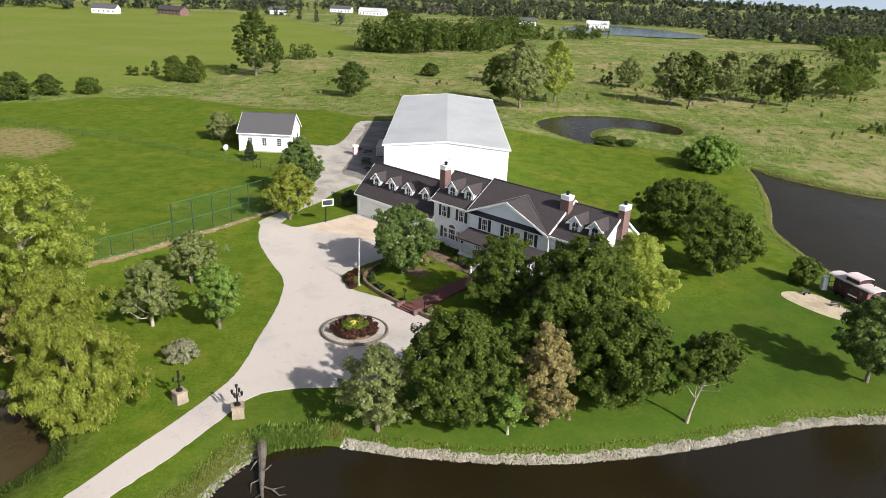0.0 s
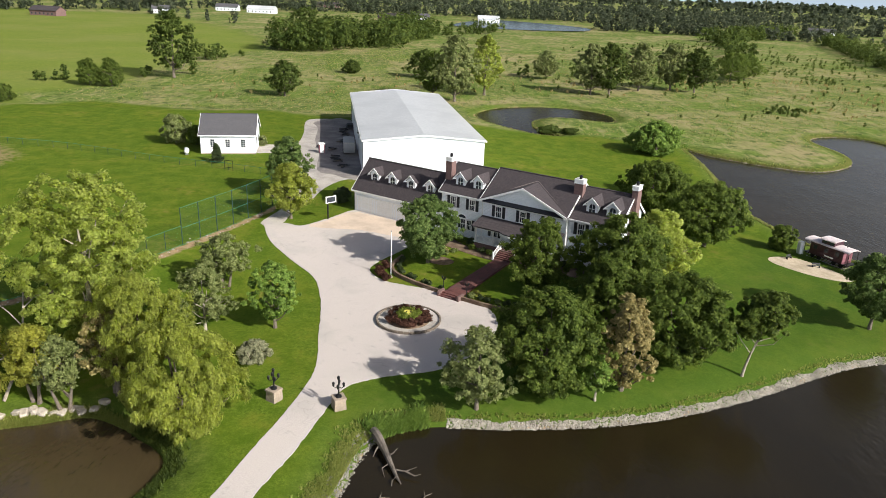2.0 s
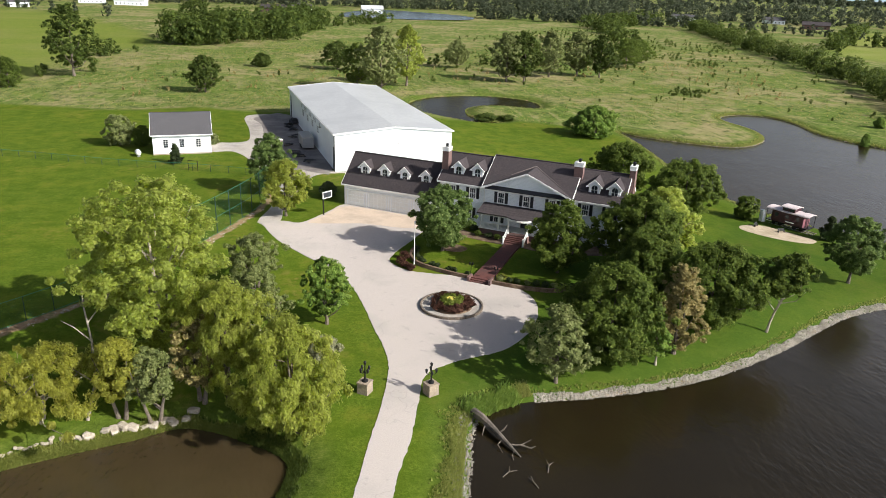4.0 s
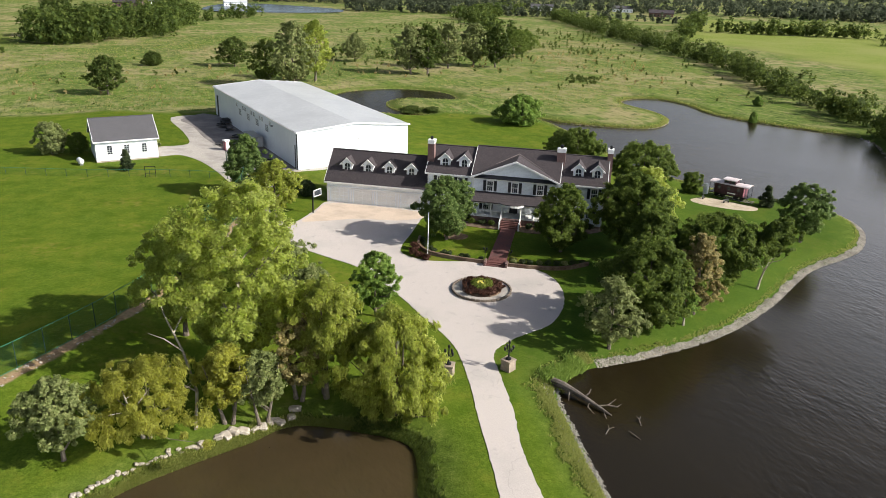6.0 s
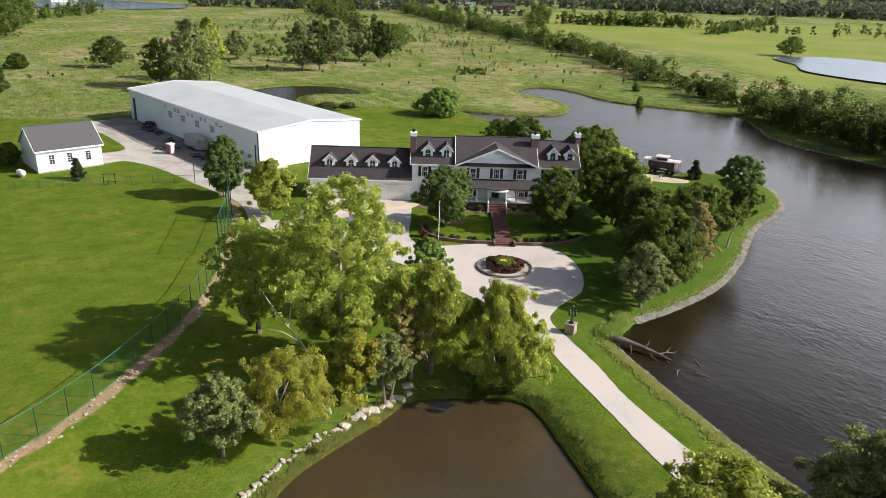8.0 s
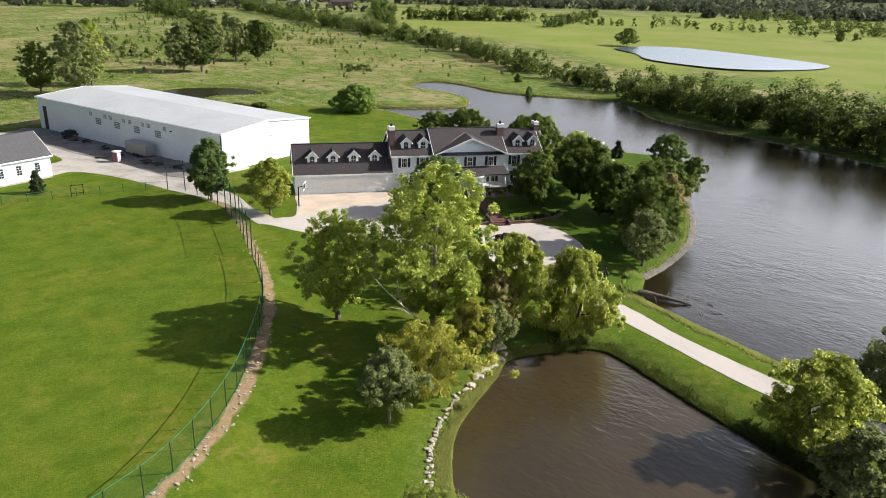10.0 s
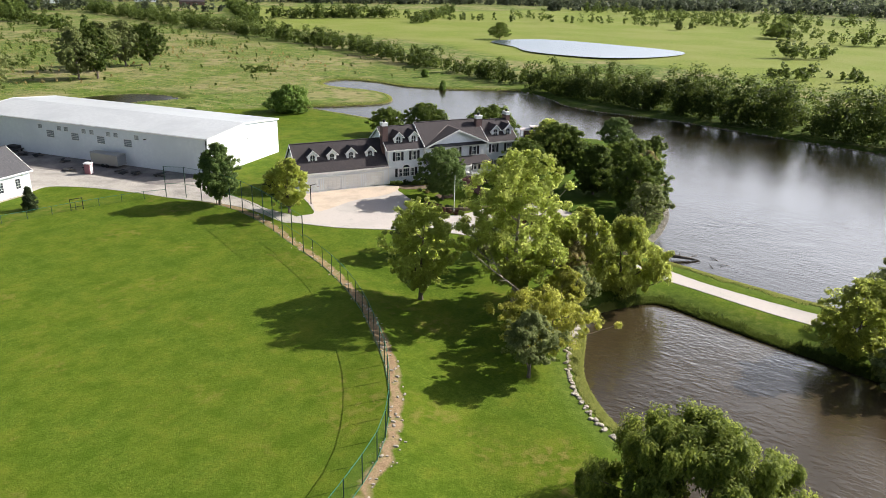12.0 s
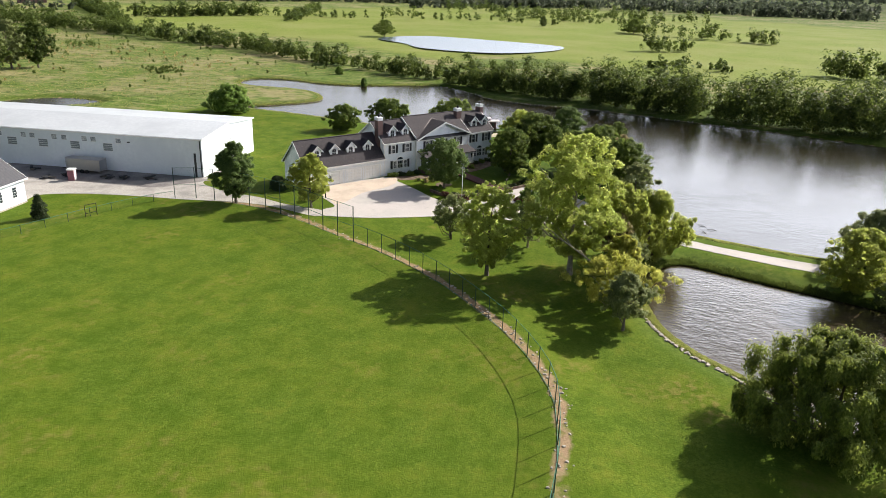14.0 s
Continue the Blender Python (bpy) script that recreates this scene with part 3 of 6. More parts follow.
me = bpy.data.meshes.new("ground")
idx = np.arange(ny * nx).reshape(ny, nx)
face = np.stack([idx[:-1, :-1], idx[:-1, 1:], idx[1:, 1:], idx[1:, :-1]], -1).reshape(-1, 4)
me.vertices.add(ny * nx), me.loops.add(face.size), me.polygons.add(len(face))
me.vertices.foreach_set("co", np.stack([X, Y, Z], -1).astype(np.float32).ravel())
me.loops.foreach_set("vertex_index", face.astype(np.int32).ravel())
me.polygons.foreach_set("loop_start", np.arange(0, face.size, 4, dtype=np.int32))
me.polygons.foreach_set("use_smooth", np.ones(len(face), bool))
me.update(calc_edges=True)
zone = me.color_attributes.new("zone", "FLOAT_COLOR", "POINT")
zone.data.foreach_set("color", np.stack([meadow, rank, bare, grazed], -1).astype(np.float32).ravel())
# darker green zone of the lawn between house and shore
deep_green = me.attributes.new("deep_green", "FLOAT", "POINT")
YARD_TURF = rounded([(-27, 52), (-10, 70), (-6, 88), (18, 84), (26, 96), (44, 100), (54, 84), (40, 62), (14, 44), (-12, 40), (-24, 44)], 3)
deep_green.data.foreach_set("value", (0.5 * np.clip(0.5 - signed(X, Y, YARD_TURF) / 9, 0, 1)).astype(np.float32).ravel())
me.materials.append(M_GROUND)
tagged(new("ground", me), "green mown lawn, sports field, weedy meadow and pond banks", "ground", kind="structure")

sheet("water_lake", outset(LAKE, 1.2), LAKE_Z, M_LAKE, "wide brown lake with fine wind ripples", "lake")
sheet("water_pond", outset(POND, 1.0), POND_Z, M_POND, "small brown pond beside the causeway", "pond")
sheet("water_back_pond", outset(BACK, 0.7), BACK_Z, M_LAKE, "curved pond round a grassy spit", "pond")
sheet("water_far_pond", rounded([(288.3, 231.4), (326.4, 213.1), (320.7, 160.8), (305.6, 120.2), (270.6, 120.5), (239.8, 144.2), (241.7, 183.5), (264.6, 205.2)]), -0.5, M_BLUE_WATER, "pale blue pond among far pastures", "pond")
sheet("water_far_lake", rounded([(-14, 690), (0, 790), (40, 850), (112, 765), (105, 690), (40, 668)]), -0.4, M_BLUE_WATER, "distant strip of grey lake", "lake")

# ---- drives ----
DRIVE = rounded([(-33.6, -150), (-33.8, -60), (-33.9, 5), (-33.4, 18), (-32.6, 27), (-31.6, 33.5), (-30.6, 38.2), (-28.9, 43.3), (-27.5, 49), (-26.2, 53.3), (-22.6, 55.6), (-17.2, 57.6), (-12.9, 62.5), (-11.2, 67.9), (-12.8, 72.3), (-16.5, 75.1), (-22.8, 77.5), (-25.3, 78.9), (-27, 81.7), (-26.1, 84.4), (-23.3, 88.5), (-20.3, 93.2), (-18.4, 96), (-24.9, 101.2), (-31.4, 105.6), (-35.1, 101.2), (-38.6, 97), (-41.1, 97.6), (-44.4, 98.1), (-43.5, 94.2), (-41.6, 89.8), (-37.9, 84.5), (-33.8, 79), (-31.7, 72.1), (-30.7, 65.2), (-29.6, 57), (-30.1, 52.2), (-31, 48.2), (-32.4, 42.9), (-34, 36.5), (-35.5, 30.6), (-36.3, 26), (-37.2, 17), (-37.6, 5), (-37.6, -60), (-37.5, -150)])
YARD = rounded([(-45, 97.2), (-43.4, 105.2), (-43.6, 112.2), (-46, 121.3), (-47.3, 128.3), (-49.8, 137.4), (-53.3, 143.4), (-57.3, 143.1), (-58.5, 147.5), (-57.8, 151.5), (-51.3, 153), (-51.8, 165.8), (-54, 183.3), (-45.6, 185.6), (-42.2, 181.1), (-38.3, 155.5), (-33.9, 127.9), (-28.3, 127.9), (-28.3, 125.5), (-35.8, 124.5), (-38.9, 117.8), (-39.8, 110.2), (-41.4, 104.2), (-41.9, 97.3)])
edge_rng = np.random.default_rng(8)
DRIVE = rounded(DRIVE, 3) + 0.03 * edge_rng.normal(size=(3 * len(DRIVE), 2))
sheet("road_drive", DRIVE, 0.05, M_DRIVE, "pale worn concrete driveway with a turning circle", "driveway", 0.5, True)
sheet("road_yard", YARD, 0.035, M_GRAVEL, "pale gravel yard and lane beside the big shed", "yard", 0.2, True)
sheet("road_apron", rounded([(-31.3, 104.4), (-18.8, 95.7), (-20.1, 93.5), (-24.1, 93.5), (-30.1, 96.1), (-37.7, 96.7), (-35.2, 100)], 3), 0.056, M_APRON, "pinkish concrete apron before the garage", "driveway", 0.1, True)
sheet("ground_sand", rounded([(29.6, 92.8), (32.9, 93.4), (35.0, 91.6), (37.0, 88.4), (38.2, 86.2), (36.4, 85.0), (33.0, 86.2), (30.1, 88.6), (28.6, 91.0)]), 0.02, M_SAND, "pale sand patch beside the caboose", "sand", 0.1, True)


# ---- trees ----
def profile(shape, s):
    if shape == "oval":
        return np.sin(np.pi * s ** 0.85) ** 0.62
    if shape == "broad":
        return np.sin(np.pi * s ** 1.2) ** 0.5
    if shape == "round":
        return np.sqrt(np.clip(1 - (2 * s - 1) ** 2, 0, 1)) ** 0.85
    if shape == "tall":
        return (np.sin(np.pi * s ** 0.75) ** 0.7) * (1 - 0.25 * s)
    if shape == "cone":
        return np.clip(1.05 - s, 0, 1) ** 0.8 * np.clip(s * 6, 0, 1)
    return np.sqrt(np.clip(1 - s ** 2.2, 0, 1)) * np.clip(s * 3 + 0.35, 0, 1)  # spreading


def leaves(rng, centres, spread, axis, count, size, up=0.35, hang=0.0):
    """Leaf corners scattered round clump centres, facing mostly outward."""
    k = rng.integers(0, len(centres), count)
    d = rng.normal(size=(count, 3))
    d /= np.linalg.norm(d, axis=1)[:, None]
    r = rng.random(count) ** 0.5
    pos = centres[k] + d * (r * spread[k])[:, None] * np.array((1, 1, 0.78))
    if hang:
        pos[:, 2] -= hang * rng.random(count) ** 1.5 * spread[k]
    out = pos - axis
    out /= np.linalg.norm(out, axis=1)[:, None] + 1e-6
    nrm = 0.48 * d + 0.5 * out + np.array((0, 0, up)) + 0.42 * rng.normal(size=(count, 3))
    nrm /= np.linalg.norm(nrm, axis=1)[:, None]
    ref = rng.normal(size=(count, 3))
    if hang:
        ref = ref * 0.25 + np.array((0, 0, -1.0))
    a = ref - (ref * nrm).sum(1)[:, None] * nrm
    a /= np.linalg.norm(a, axis=1)[:, None] + 1e-6
    b = np.cross(nrm, a)
    ln = size * (0.65 + 0.7 * rng.random(count))[:, None]
    wd = ln * ((0.22 if hang else 0.42) + 0.12 * rng.random(count))[:, None]
    return np.stack([pos - a * ln * 0.5 - b * wd, pos - a * ln * 0.4 + b * wd, pos + a * ln * 0.65], 1)


LEAFY = 4.2


def tree(name, x, y, h, w, shape, leaf, label, category="tree", bark=None, seed=0, count=6000, size=0.32, base=0.2, clumps=70, lean=(0, 0), group="", hang=0.0, gap=0.0, limbs=9, squash=1.0, stems=1, trunk=None, z=None, airy=0.3):
    rng = np.random.default_rng(1000 + seed)
    count, size, clumps = int(LEAFY * count), size * 0.68, int(7 * clumps)
    z = float(ground_z(np.array([x]), np.array([y]))[0]) - 0.08 if z is None else z
    ob = thing(name, pose(x, y, z, 0, 0, 37 * seed % 360), label, category, group)
    lo, hi = base * h, h * 0.97
    n = clumps
    q = 0.02 + 0.96 * rng.random(n) ** (1.7 if shape == "cone" else 0.95)
    ang = rng.random(n) * 2 * np.pi
    p1, p2, p3, p4 = rng.random(4) * 6.28
    lump = 0.14 * np.sin(3 * ang + 5 * q + p1) + 0.11 * np.sin(5 * ang - 9 * q + p2) + 0.11 * np.sin(2 * ang + 15 * q + p3)
    rad = np.maximum(profile(shape, q), 0.08) * 0.46 * w * (1 + lump * (1 + 0.7 * airy)) * (0.15 + 0.85 * rng.random(n) ** 0.4)
    hole = np.sin(4 * ang + 9 * q + p4) + np.sin(3 * ang - 14 * q + p1) + 0.6 * rng.normal(size=n)
    keep = hole > -1.9 + 1.3 * airy
    q, ang, rad = q[keep], ang[keep], rad[keep]
    n = len(q)
    c = np.stack([lean[0] * q + rad * np.cos(ang), lean[1] * q + squash * rad * np.sin(ang), lo + q * (hi - lo) * (1 - 0.16 * rad / w * (1 + np.sin(3 * ang + p4))) + 0.03 * h * rng.normal(size=n)], 1)
    c[:, 2] = np.clip(c[:, 2], lo * 0.8, hi)
    spread = w * (0.030 + 0.042 * rng.random(n)) * (9.0 / w) ** 0.3 * (1.35 if w < 5 else 1.0)
    if gap:
        c[:, 2] += gap * rng.normal(size=n)
    axis = np.array((lean[0] * 0.5, lean[1] * 0.5, lo + 0.45 * (hi - lo)))
    quads("crown", leaves(rng, c, spread, axis, count, size, hang=hang), leaf, ob)
    bm = B()
    tr = trunk or 0.017 * h + 0.05
    top = hi * 0.82
    for j in range(stems):
        off = np.array((0.0, 0.0)) if stems == 1 else 0.35 * np.array((math.cos(2.4 * j), math.sin(2.4 * j)))
        pts, rr = [], []
        for q in np.linspace(0, 1, 7):
            bend = 0.035 * h * math.sin(2.5 * q + seed + j)
            out = off * (1 + 3.5 * q * (stems > 1))
            pts.append((lean[0] * q ** 1.3 * 0.9 + bend * q * 0.6 + out[0], lean[1] * q ** 1.3 * 0.9 + bend * 0.4 * q + out[1], q * top))
            rr.append(tr * (1.25 if q == 0 else 1) * (1 - 0.86 * q))
        tube(bm, pts, rr, 7)
    order = rng.choice(np.argsort(-rad)[:n // 2], min(limbs, n // 2), replace=False)
    for k in order:
        q = np.clip((c[k, 2] - 0.28 * h * (0.6 + 0.5 * rng.random())) / top, 0.12, 0.8)
        p0 = np.array([np.interp(q, np.linspace(0, 1, 7), [p[i] for p in pts]) for i in range(3)])
        mid = 0.5 * (p0 + c[k]) + np.array((0, 0, -0.04 * h)) + 0.03 * w * rng.normal(size=3)
        r0 = tr * (1 - 0.8 * q) * 0.6
        tube(bm, [p0, mid, c[k]], [r0, r0 * 0.62, r0 * 0.2], 5)
    part("trunk", bm, bark or M_BARK, ob)
    return ob


# -- by the pond and the drive
tree("cottonwood_tree", -50.6, 56.2, 19.0, 13.4, "broad", L_COTTON, "tall airy pale-green cottonwood on the lawn by the fence", seed=1, count=17000, size=0.34, base=0.16, clumps=85, bark=M_BARK_PALE, limbs=14, airy=0.6)
tree("maple_tree", -55.3, 66.4, 12.9, 9.2, "broad", L_COTTON, "rounded silvery-green maple with a clear trunk on the lawn", seed=2, count=9000, size=0.32, base=0.16, clumps=75, airy=0.6)
tree("willow_tree", -43.9, 50.8, 11.8, 8.0, "oval", L_WILLOW, "yellow-green willow leaning over the pond bank", seed=3, count=14000, size=0.36, base=0.34, clumps=70, hang=0.9, stems=2, airy=0.8)
tree("willow_tree", -38.8, 46.5, 10.2, 9.8, "oval", L_WILLOW, "broad yellow-green willow hanging low over the pond", seed=4, count=18000, size=0.36, base=0.05, clumps=85, hang=0.9, stems=3, airy=0.8)
tree("golden_tree", -52.6, 49.3, 7.5, 4.6, "oval", L_YELLOW, "small golden-yellow tree on the pond bank", seed=5, count=6000, size=0.3, base=0.32, clumps=42, stems=2, airy=0.9)
tree("sparse_tree", -49.9, 48.7, 7.2, 4.2, "oval", L_OLIVE, "thin brownish tree on the pond bank", seed=6, count=2600, size=0.26, base=0.34, clumps=40, stems=2, airy=0.9)
tree("silver_tree", -65.0, 47.8, 7.3, 5.8, "oval", L_OLIVE, "small greyish-green tree on the lawn by the pond", seed=7, count=4400, size=0.26, base=0.28, clumps=50, airy=0.6)
tree("golden_bush", -59.0, 49.2, 6.5, 12.2, "spread", L_YELLOW, "sprawling yellow bush with bare branches by the pond", "bush", seed=8, count=9000, size=0.3, base=0.26, clumps=46, stems=3, hang=0.3, airy=0.95, bark=M_BARK_PALE, limbs=14)
tree("sparse_tree", -46.5, 50.9, 8.6, 5.2, "oval", L_DRY, "thin half-bare tree behind the willow", seed=9, count=2400, size=0.28, base=0.25, clumps=40, stems=2, airy=0.8)
tree("young_tree", -35.4, 65.0, 8.0, 5.4, "oval", L_GREEN, "young bright-green tree on the lawn by the drive", seed=10, count=4200, size=0.3, base=0.2, clumps=44, airy=0.6)
tree("sparse_tree", -43.6, 75.1, 7.0, 6.6, "oval", L_OLIVE, "sparse two-stemmed olive tree on the lawn", seed=11, count=3200, size=0.28, base=0.25, clumps=44, stems=2, airy=0.8)
tree("sparse_tree", -42.5, 63.7, 7.6, 6.2, "oval", L_OLIVE, "sparse greyish tree with a pale stem on the lawn", seed=12, count=3000, size=0.28, base=0.2, clumps=44, bark=M_BARK_PALE, airy=0.8)
tree("silver_bush", -35.8, 57.9, 2.2, 3.4, "spread", L_SILVER, "silver-leaved rounded bush on the lawn", "bush", seed=13, count=2600, size=0.24, base=0.05, clumps=30, stems=2)
# -- by the turning circle and the lake shore
tree("thin_tree", -14.1, 51.0, 8.2, 7.2, "oval", L_OLIVE, "slender airy tree above the stony shore", seed=14, count=3800, size=0.26, base=0.2, clumps=46, airy=0.6)
tree("dark_maple_tree", -7.8, 54.0, 10.6, 10.2, "broad", L_MAPLE, "dense dark-green maple branching to the ground", seed=15, count=12000, size=0.34, base=0.05, clumps=95)
tree("tan_tree", -0.3, 54.8, 10.0, 5.2, "oval", L_DRY, "half-withered tan and olive tree by the shore", seed=16, count=5000, size=0.28, base=0.1, clumps=55, airy=0.7)
tree("small_tree", -3.1, 53.0, 4.8, 2.8, "oval", L_GREEN, "small light-green tree before the dark maples", seed=56, count=1300, size=0.26, base=0.3, clumps=24, bark=M_BARK_PALE, airy=0.6)
tree("dark_maple_tree", 6.4, 60.2, 9.8, 10.8, "broad", L_MAPLE, "dense dark-green maple beside a tan tree", seed=17, count=12000, size=0.34, base=0.05, clumps=95)
tree("leaning_tree", 12.6, 58.6, 9.8, 5.6, "oval", L_MAPLE, "leaning tree with a bare crooked pale trunk", seed=18, count=4600, size=0.32, base=0.5, clumps=46, lean=(1.7, 0.6), bark=M_BARK_PALE, trunk=0.15, airy=0.6)
tree("shore_tree", 31.8, 70.6, 9.2, 7.8, "broad", L_MID, "rounded green tree at the point of the lawn", seed=19, count=6500, size=0.34, base=0.2, clumps=60)
# -- round the house
tree("maple_tree", -19.6, 84.4, 9.4, 8.6, "broad", L_MID, "dense green maple before the house wing", seed=20, count=9000, size=0.32, base=0.12, clumps=75)
tree("maple_tree", -6.2, 75.5, 9.6, 8.4, "broad", L_MAPLE, "green maple in front of the porch", seed=21, count=8000, size=0.32, base=0.1, clumps=70)
tree("dark_maple_tree", 3.2, 72.6, 11.3, 11.0, "broad", L_MAPLE, "tall dark maple shading the front lawn", seed=22, count=12000, size=0.36, base=0.14, clumps=90)
tree("maple_tree", 8.4, 77.3, 10.4, 9.6, "oval", L_COTTON, "yellow-green maple by the house end", seed=23, count=10000, size=0.34, base=0.12, clumps=80)
tree("dark_maple_tree", -0.1, 64.3, 9.6, 9.0, "oval", L_MAPLE, "dark maple between the drive and the lawn", seed=24, count=9000, size=0.34, base=0.1, clumps=75)
tree("dark_oak_tree", 16.6, 110.5, 9.6, 11.0, "round", L_MAPLE, "round dark-green oak behind the house", seed=25, count=8000, size=0.4, base=0.1, clumps=75)
tree("dark_oak_tree", 20.7, 95.4, 9.8, 11.4, "round", L_MAPLE, "broad dark-green oak on the lawn by the lake", seed=26, count=9000, size=0.4, base=0.14, clumps=80)
tree("evergreen_bush", 40.5, 86.7, 3.9, 3.2, "cone", L_CEDAR, "small dark evergreen beside the caboose", "bush", seed=27, count=2000, size=0.3, base=0.02, clumps=30)
tree("garden_bush", 32.6, 96.7, 3.9, 3.8, "round", L_MAPLE, "dark round bush beside the caboose", "bush", seed=28, count=2200, size=0.32, base=0.05, clumps=30)
tree("spreading_bush", 31.6, 164.4, 7.6, 13.4, "spread", L_GREEN, "wide green bush at the lawn's far edge", "bush", seed=29, count=7000, size=0.48, base=0.04, clumps=70, stems=3)
tree("garden_tree", 22.6, 125.2, 6.6, 9.0, "round", L_MAPLE, "low dark tree behind the house", seed=30, count=5000, size=0.4, base=0.08, clumps=55)
tree("dark_pear_tree", -43.9, 112.2, 10.3, 7.2, "oval", L_MID, "dense upright dark-green tree beside the lane", seed=31, count=9000, size=0.34, base=0.16, clumps=75)
tree("bright_tree", -41.0, 100.0, 9.0, 7.3, "oval", L_WILLOW, "bright yellow-green tree beside the lane", seed=32, count=7000, size=0.32, base=0.2, clumps=65)
tree("garden_tree", -76.2, 149.4, 6.5, 6.4, "round", L_OLIVE, "reddish-green small tree beside the white outbuilding", seed=33, count=4000, size=0.36, base=0.08, clumps=44)
tree("garden_bush", -71.7, 148.8, 4.4, 4.0, "round", L_MAPLE, "dark bush beside the white outbuilding", "bush", seed=34, count=2200, size=0.34, base=0.05, clumps=30)
tree("evergreen_bush", -62.6, 133.6, 3.8, 3.0, "cone", L_CEDAR, "small dark evergreen before the white outbuilding", "bush", seed=35, count=2200, size=0.28, base=0.02, clumps=30)
tree("garden_bush", -57.7, 150.1, 2.4, 2.0, "round", L_OLIVE, "small rounded bush by the white outbuilding", "bush", seed=36, count=900, size=0.28, base=0.05, clumps=18)
tree("yew_bush", -34.5, 109.8, 2.6, 3.2, "round", L_CEDAR, "dark bush beside the garage gable", "bush", seed=37, count=1600, size=0.26, base=0.02, clumps=24)
tree("spit_bush", 10.1, 189.4, 1.5, 8.0, "spread", L_WOOD, "low dark bushes at the tip of the grassy spit", "bush", seed=141, count=2400, size=0.34, base=0.03, clumps=34, stems=3)
tree("spit_bush", 15.3, 186.7, 1.3, 5.0, "spread", L_WOOD, "low dark bush at the tip of the grassy spit", "bush", seed=142, count=1400, size=0.34, base=0.03, clumps=22, stems=3)
# -- near the camera's way
tree("weeping_willow_tree", -79.7, 28.9, 10.3, 16.4, "spread", L_WEEP, "large weeping willow by the pond corner", seed=38, count=30000, size=0.38, base=0.12, clumps=44, hang=2.4, stems=2, limbs=16, airy=0.5)
tree("bank_tree", -41.3, 20.3, 8.8, 9.4, "spread", L_WILLOW, "spreading yellow-olive tree between pond and drive", seed=39, count=9000, size=0.32, base=0.04, clumps=80, stems=2, airy=0.6)
tree("bank_tree", -29, 15.9, 8.8, 10.2, "oval", L_OLIVE, "taller olive-green tree beside the drive", seed=139, count=10000, size=0.32, base=0.06, clumps=90, stems=2, airy=0.6)
tree("bank_bush", -45.4, 15.6, 6.4, 7.0, "spread", L_OLIVE, "low olive bush at the pond's corner", "bush", seed=140, count=5000, size=0.3, base=0.04, clumps=50, stems=2, airy=0.6)
# -- meadow trees
MEADOW = [(-15.8, 231.8, 21.5, 16, 40, L_OLIVE), (-5.4, 248.5, 21, 12, 41, L_COTTON), (-23, 242.1, 15, 11, 42, L_MAPLE), (-28, 294, 11.5, 15, 43, L_WOOD), (33.8, 262.6, 18.2, 13, 44, L_OLIVE), (40.3, 261.5, 19, 13, 45, L_WOOD), (55, 277.9, 18.5, 13, 46, L_OLIVE), (68.9, 284, 18.6, 14, 47, L_OLIVE), (77, 279.8, 17, 13, 48, L_WOOD)]
MEADOW += [(106.5, 323, 13, 19, 49, L_MAPLE), (116.6, 333.3, 12, 18, 50, L_MAPLE), (-70.3, 229.9, 11.4, 12, 51, L_WOOD), (-57.8, 299.2, 5.6, 8, 52, L_WOOD), (-118, 263.2, 24, 19, 53, L_WOOD), (-129, 236.7, 9.4, 9, 54, L_MAPLE), (-136.3, 236.7, 9.0, 9, 55, L_MAPLE), (-143.9, 199.9, 5, 8.4, 56, L_MAPLE), (-147.9, 187.4, 6, 9, 57, L_WOOD), (-149.2, 175.8, 8, 10, 58, L_WOOD), (-155.4, 170.8, 8, 10, 59, L_WOOD), (22.5, 304, 12, 11, 60, L_OLIVE), (121, 175.3, 3.2, 3, 61, L_GREEN), (101, 155.5, 3.6, 2.2, 62, L_GREEN), (-100.6, 423, 22, 28, 63, L_WOOD), (311.9, 237.5, 11, 16, 64, L_MAPLE), (514.3, 172.9, 8.5, 8, 65, L_WOOD), (471.3, 92, 12, 16, 66, L_MAPLE)]
for x, y, h, w, k, leaf in MEADOW:
    shrub = h < 10
    tree("meadow_bush" if shrub else "meadow_tree", x, y, h, w, "spread" if shrub or w > h else "oval", leaf, "leafy bush standing in the rough meadow" if shrub else "mature tree standing in the rough meadow", "bush" if shrub else "tree", seed=k, count=2200 if shrub else 3600, size=0.5 if h < 16 else 0.75, base=0.05 if shrub else 0.16, clumps=45 if shrub else 60, group="meadow trees")


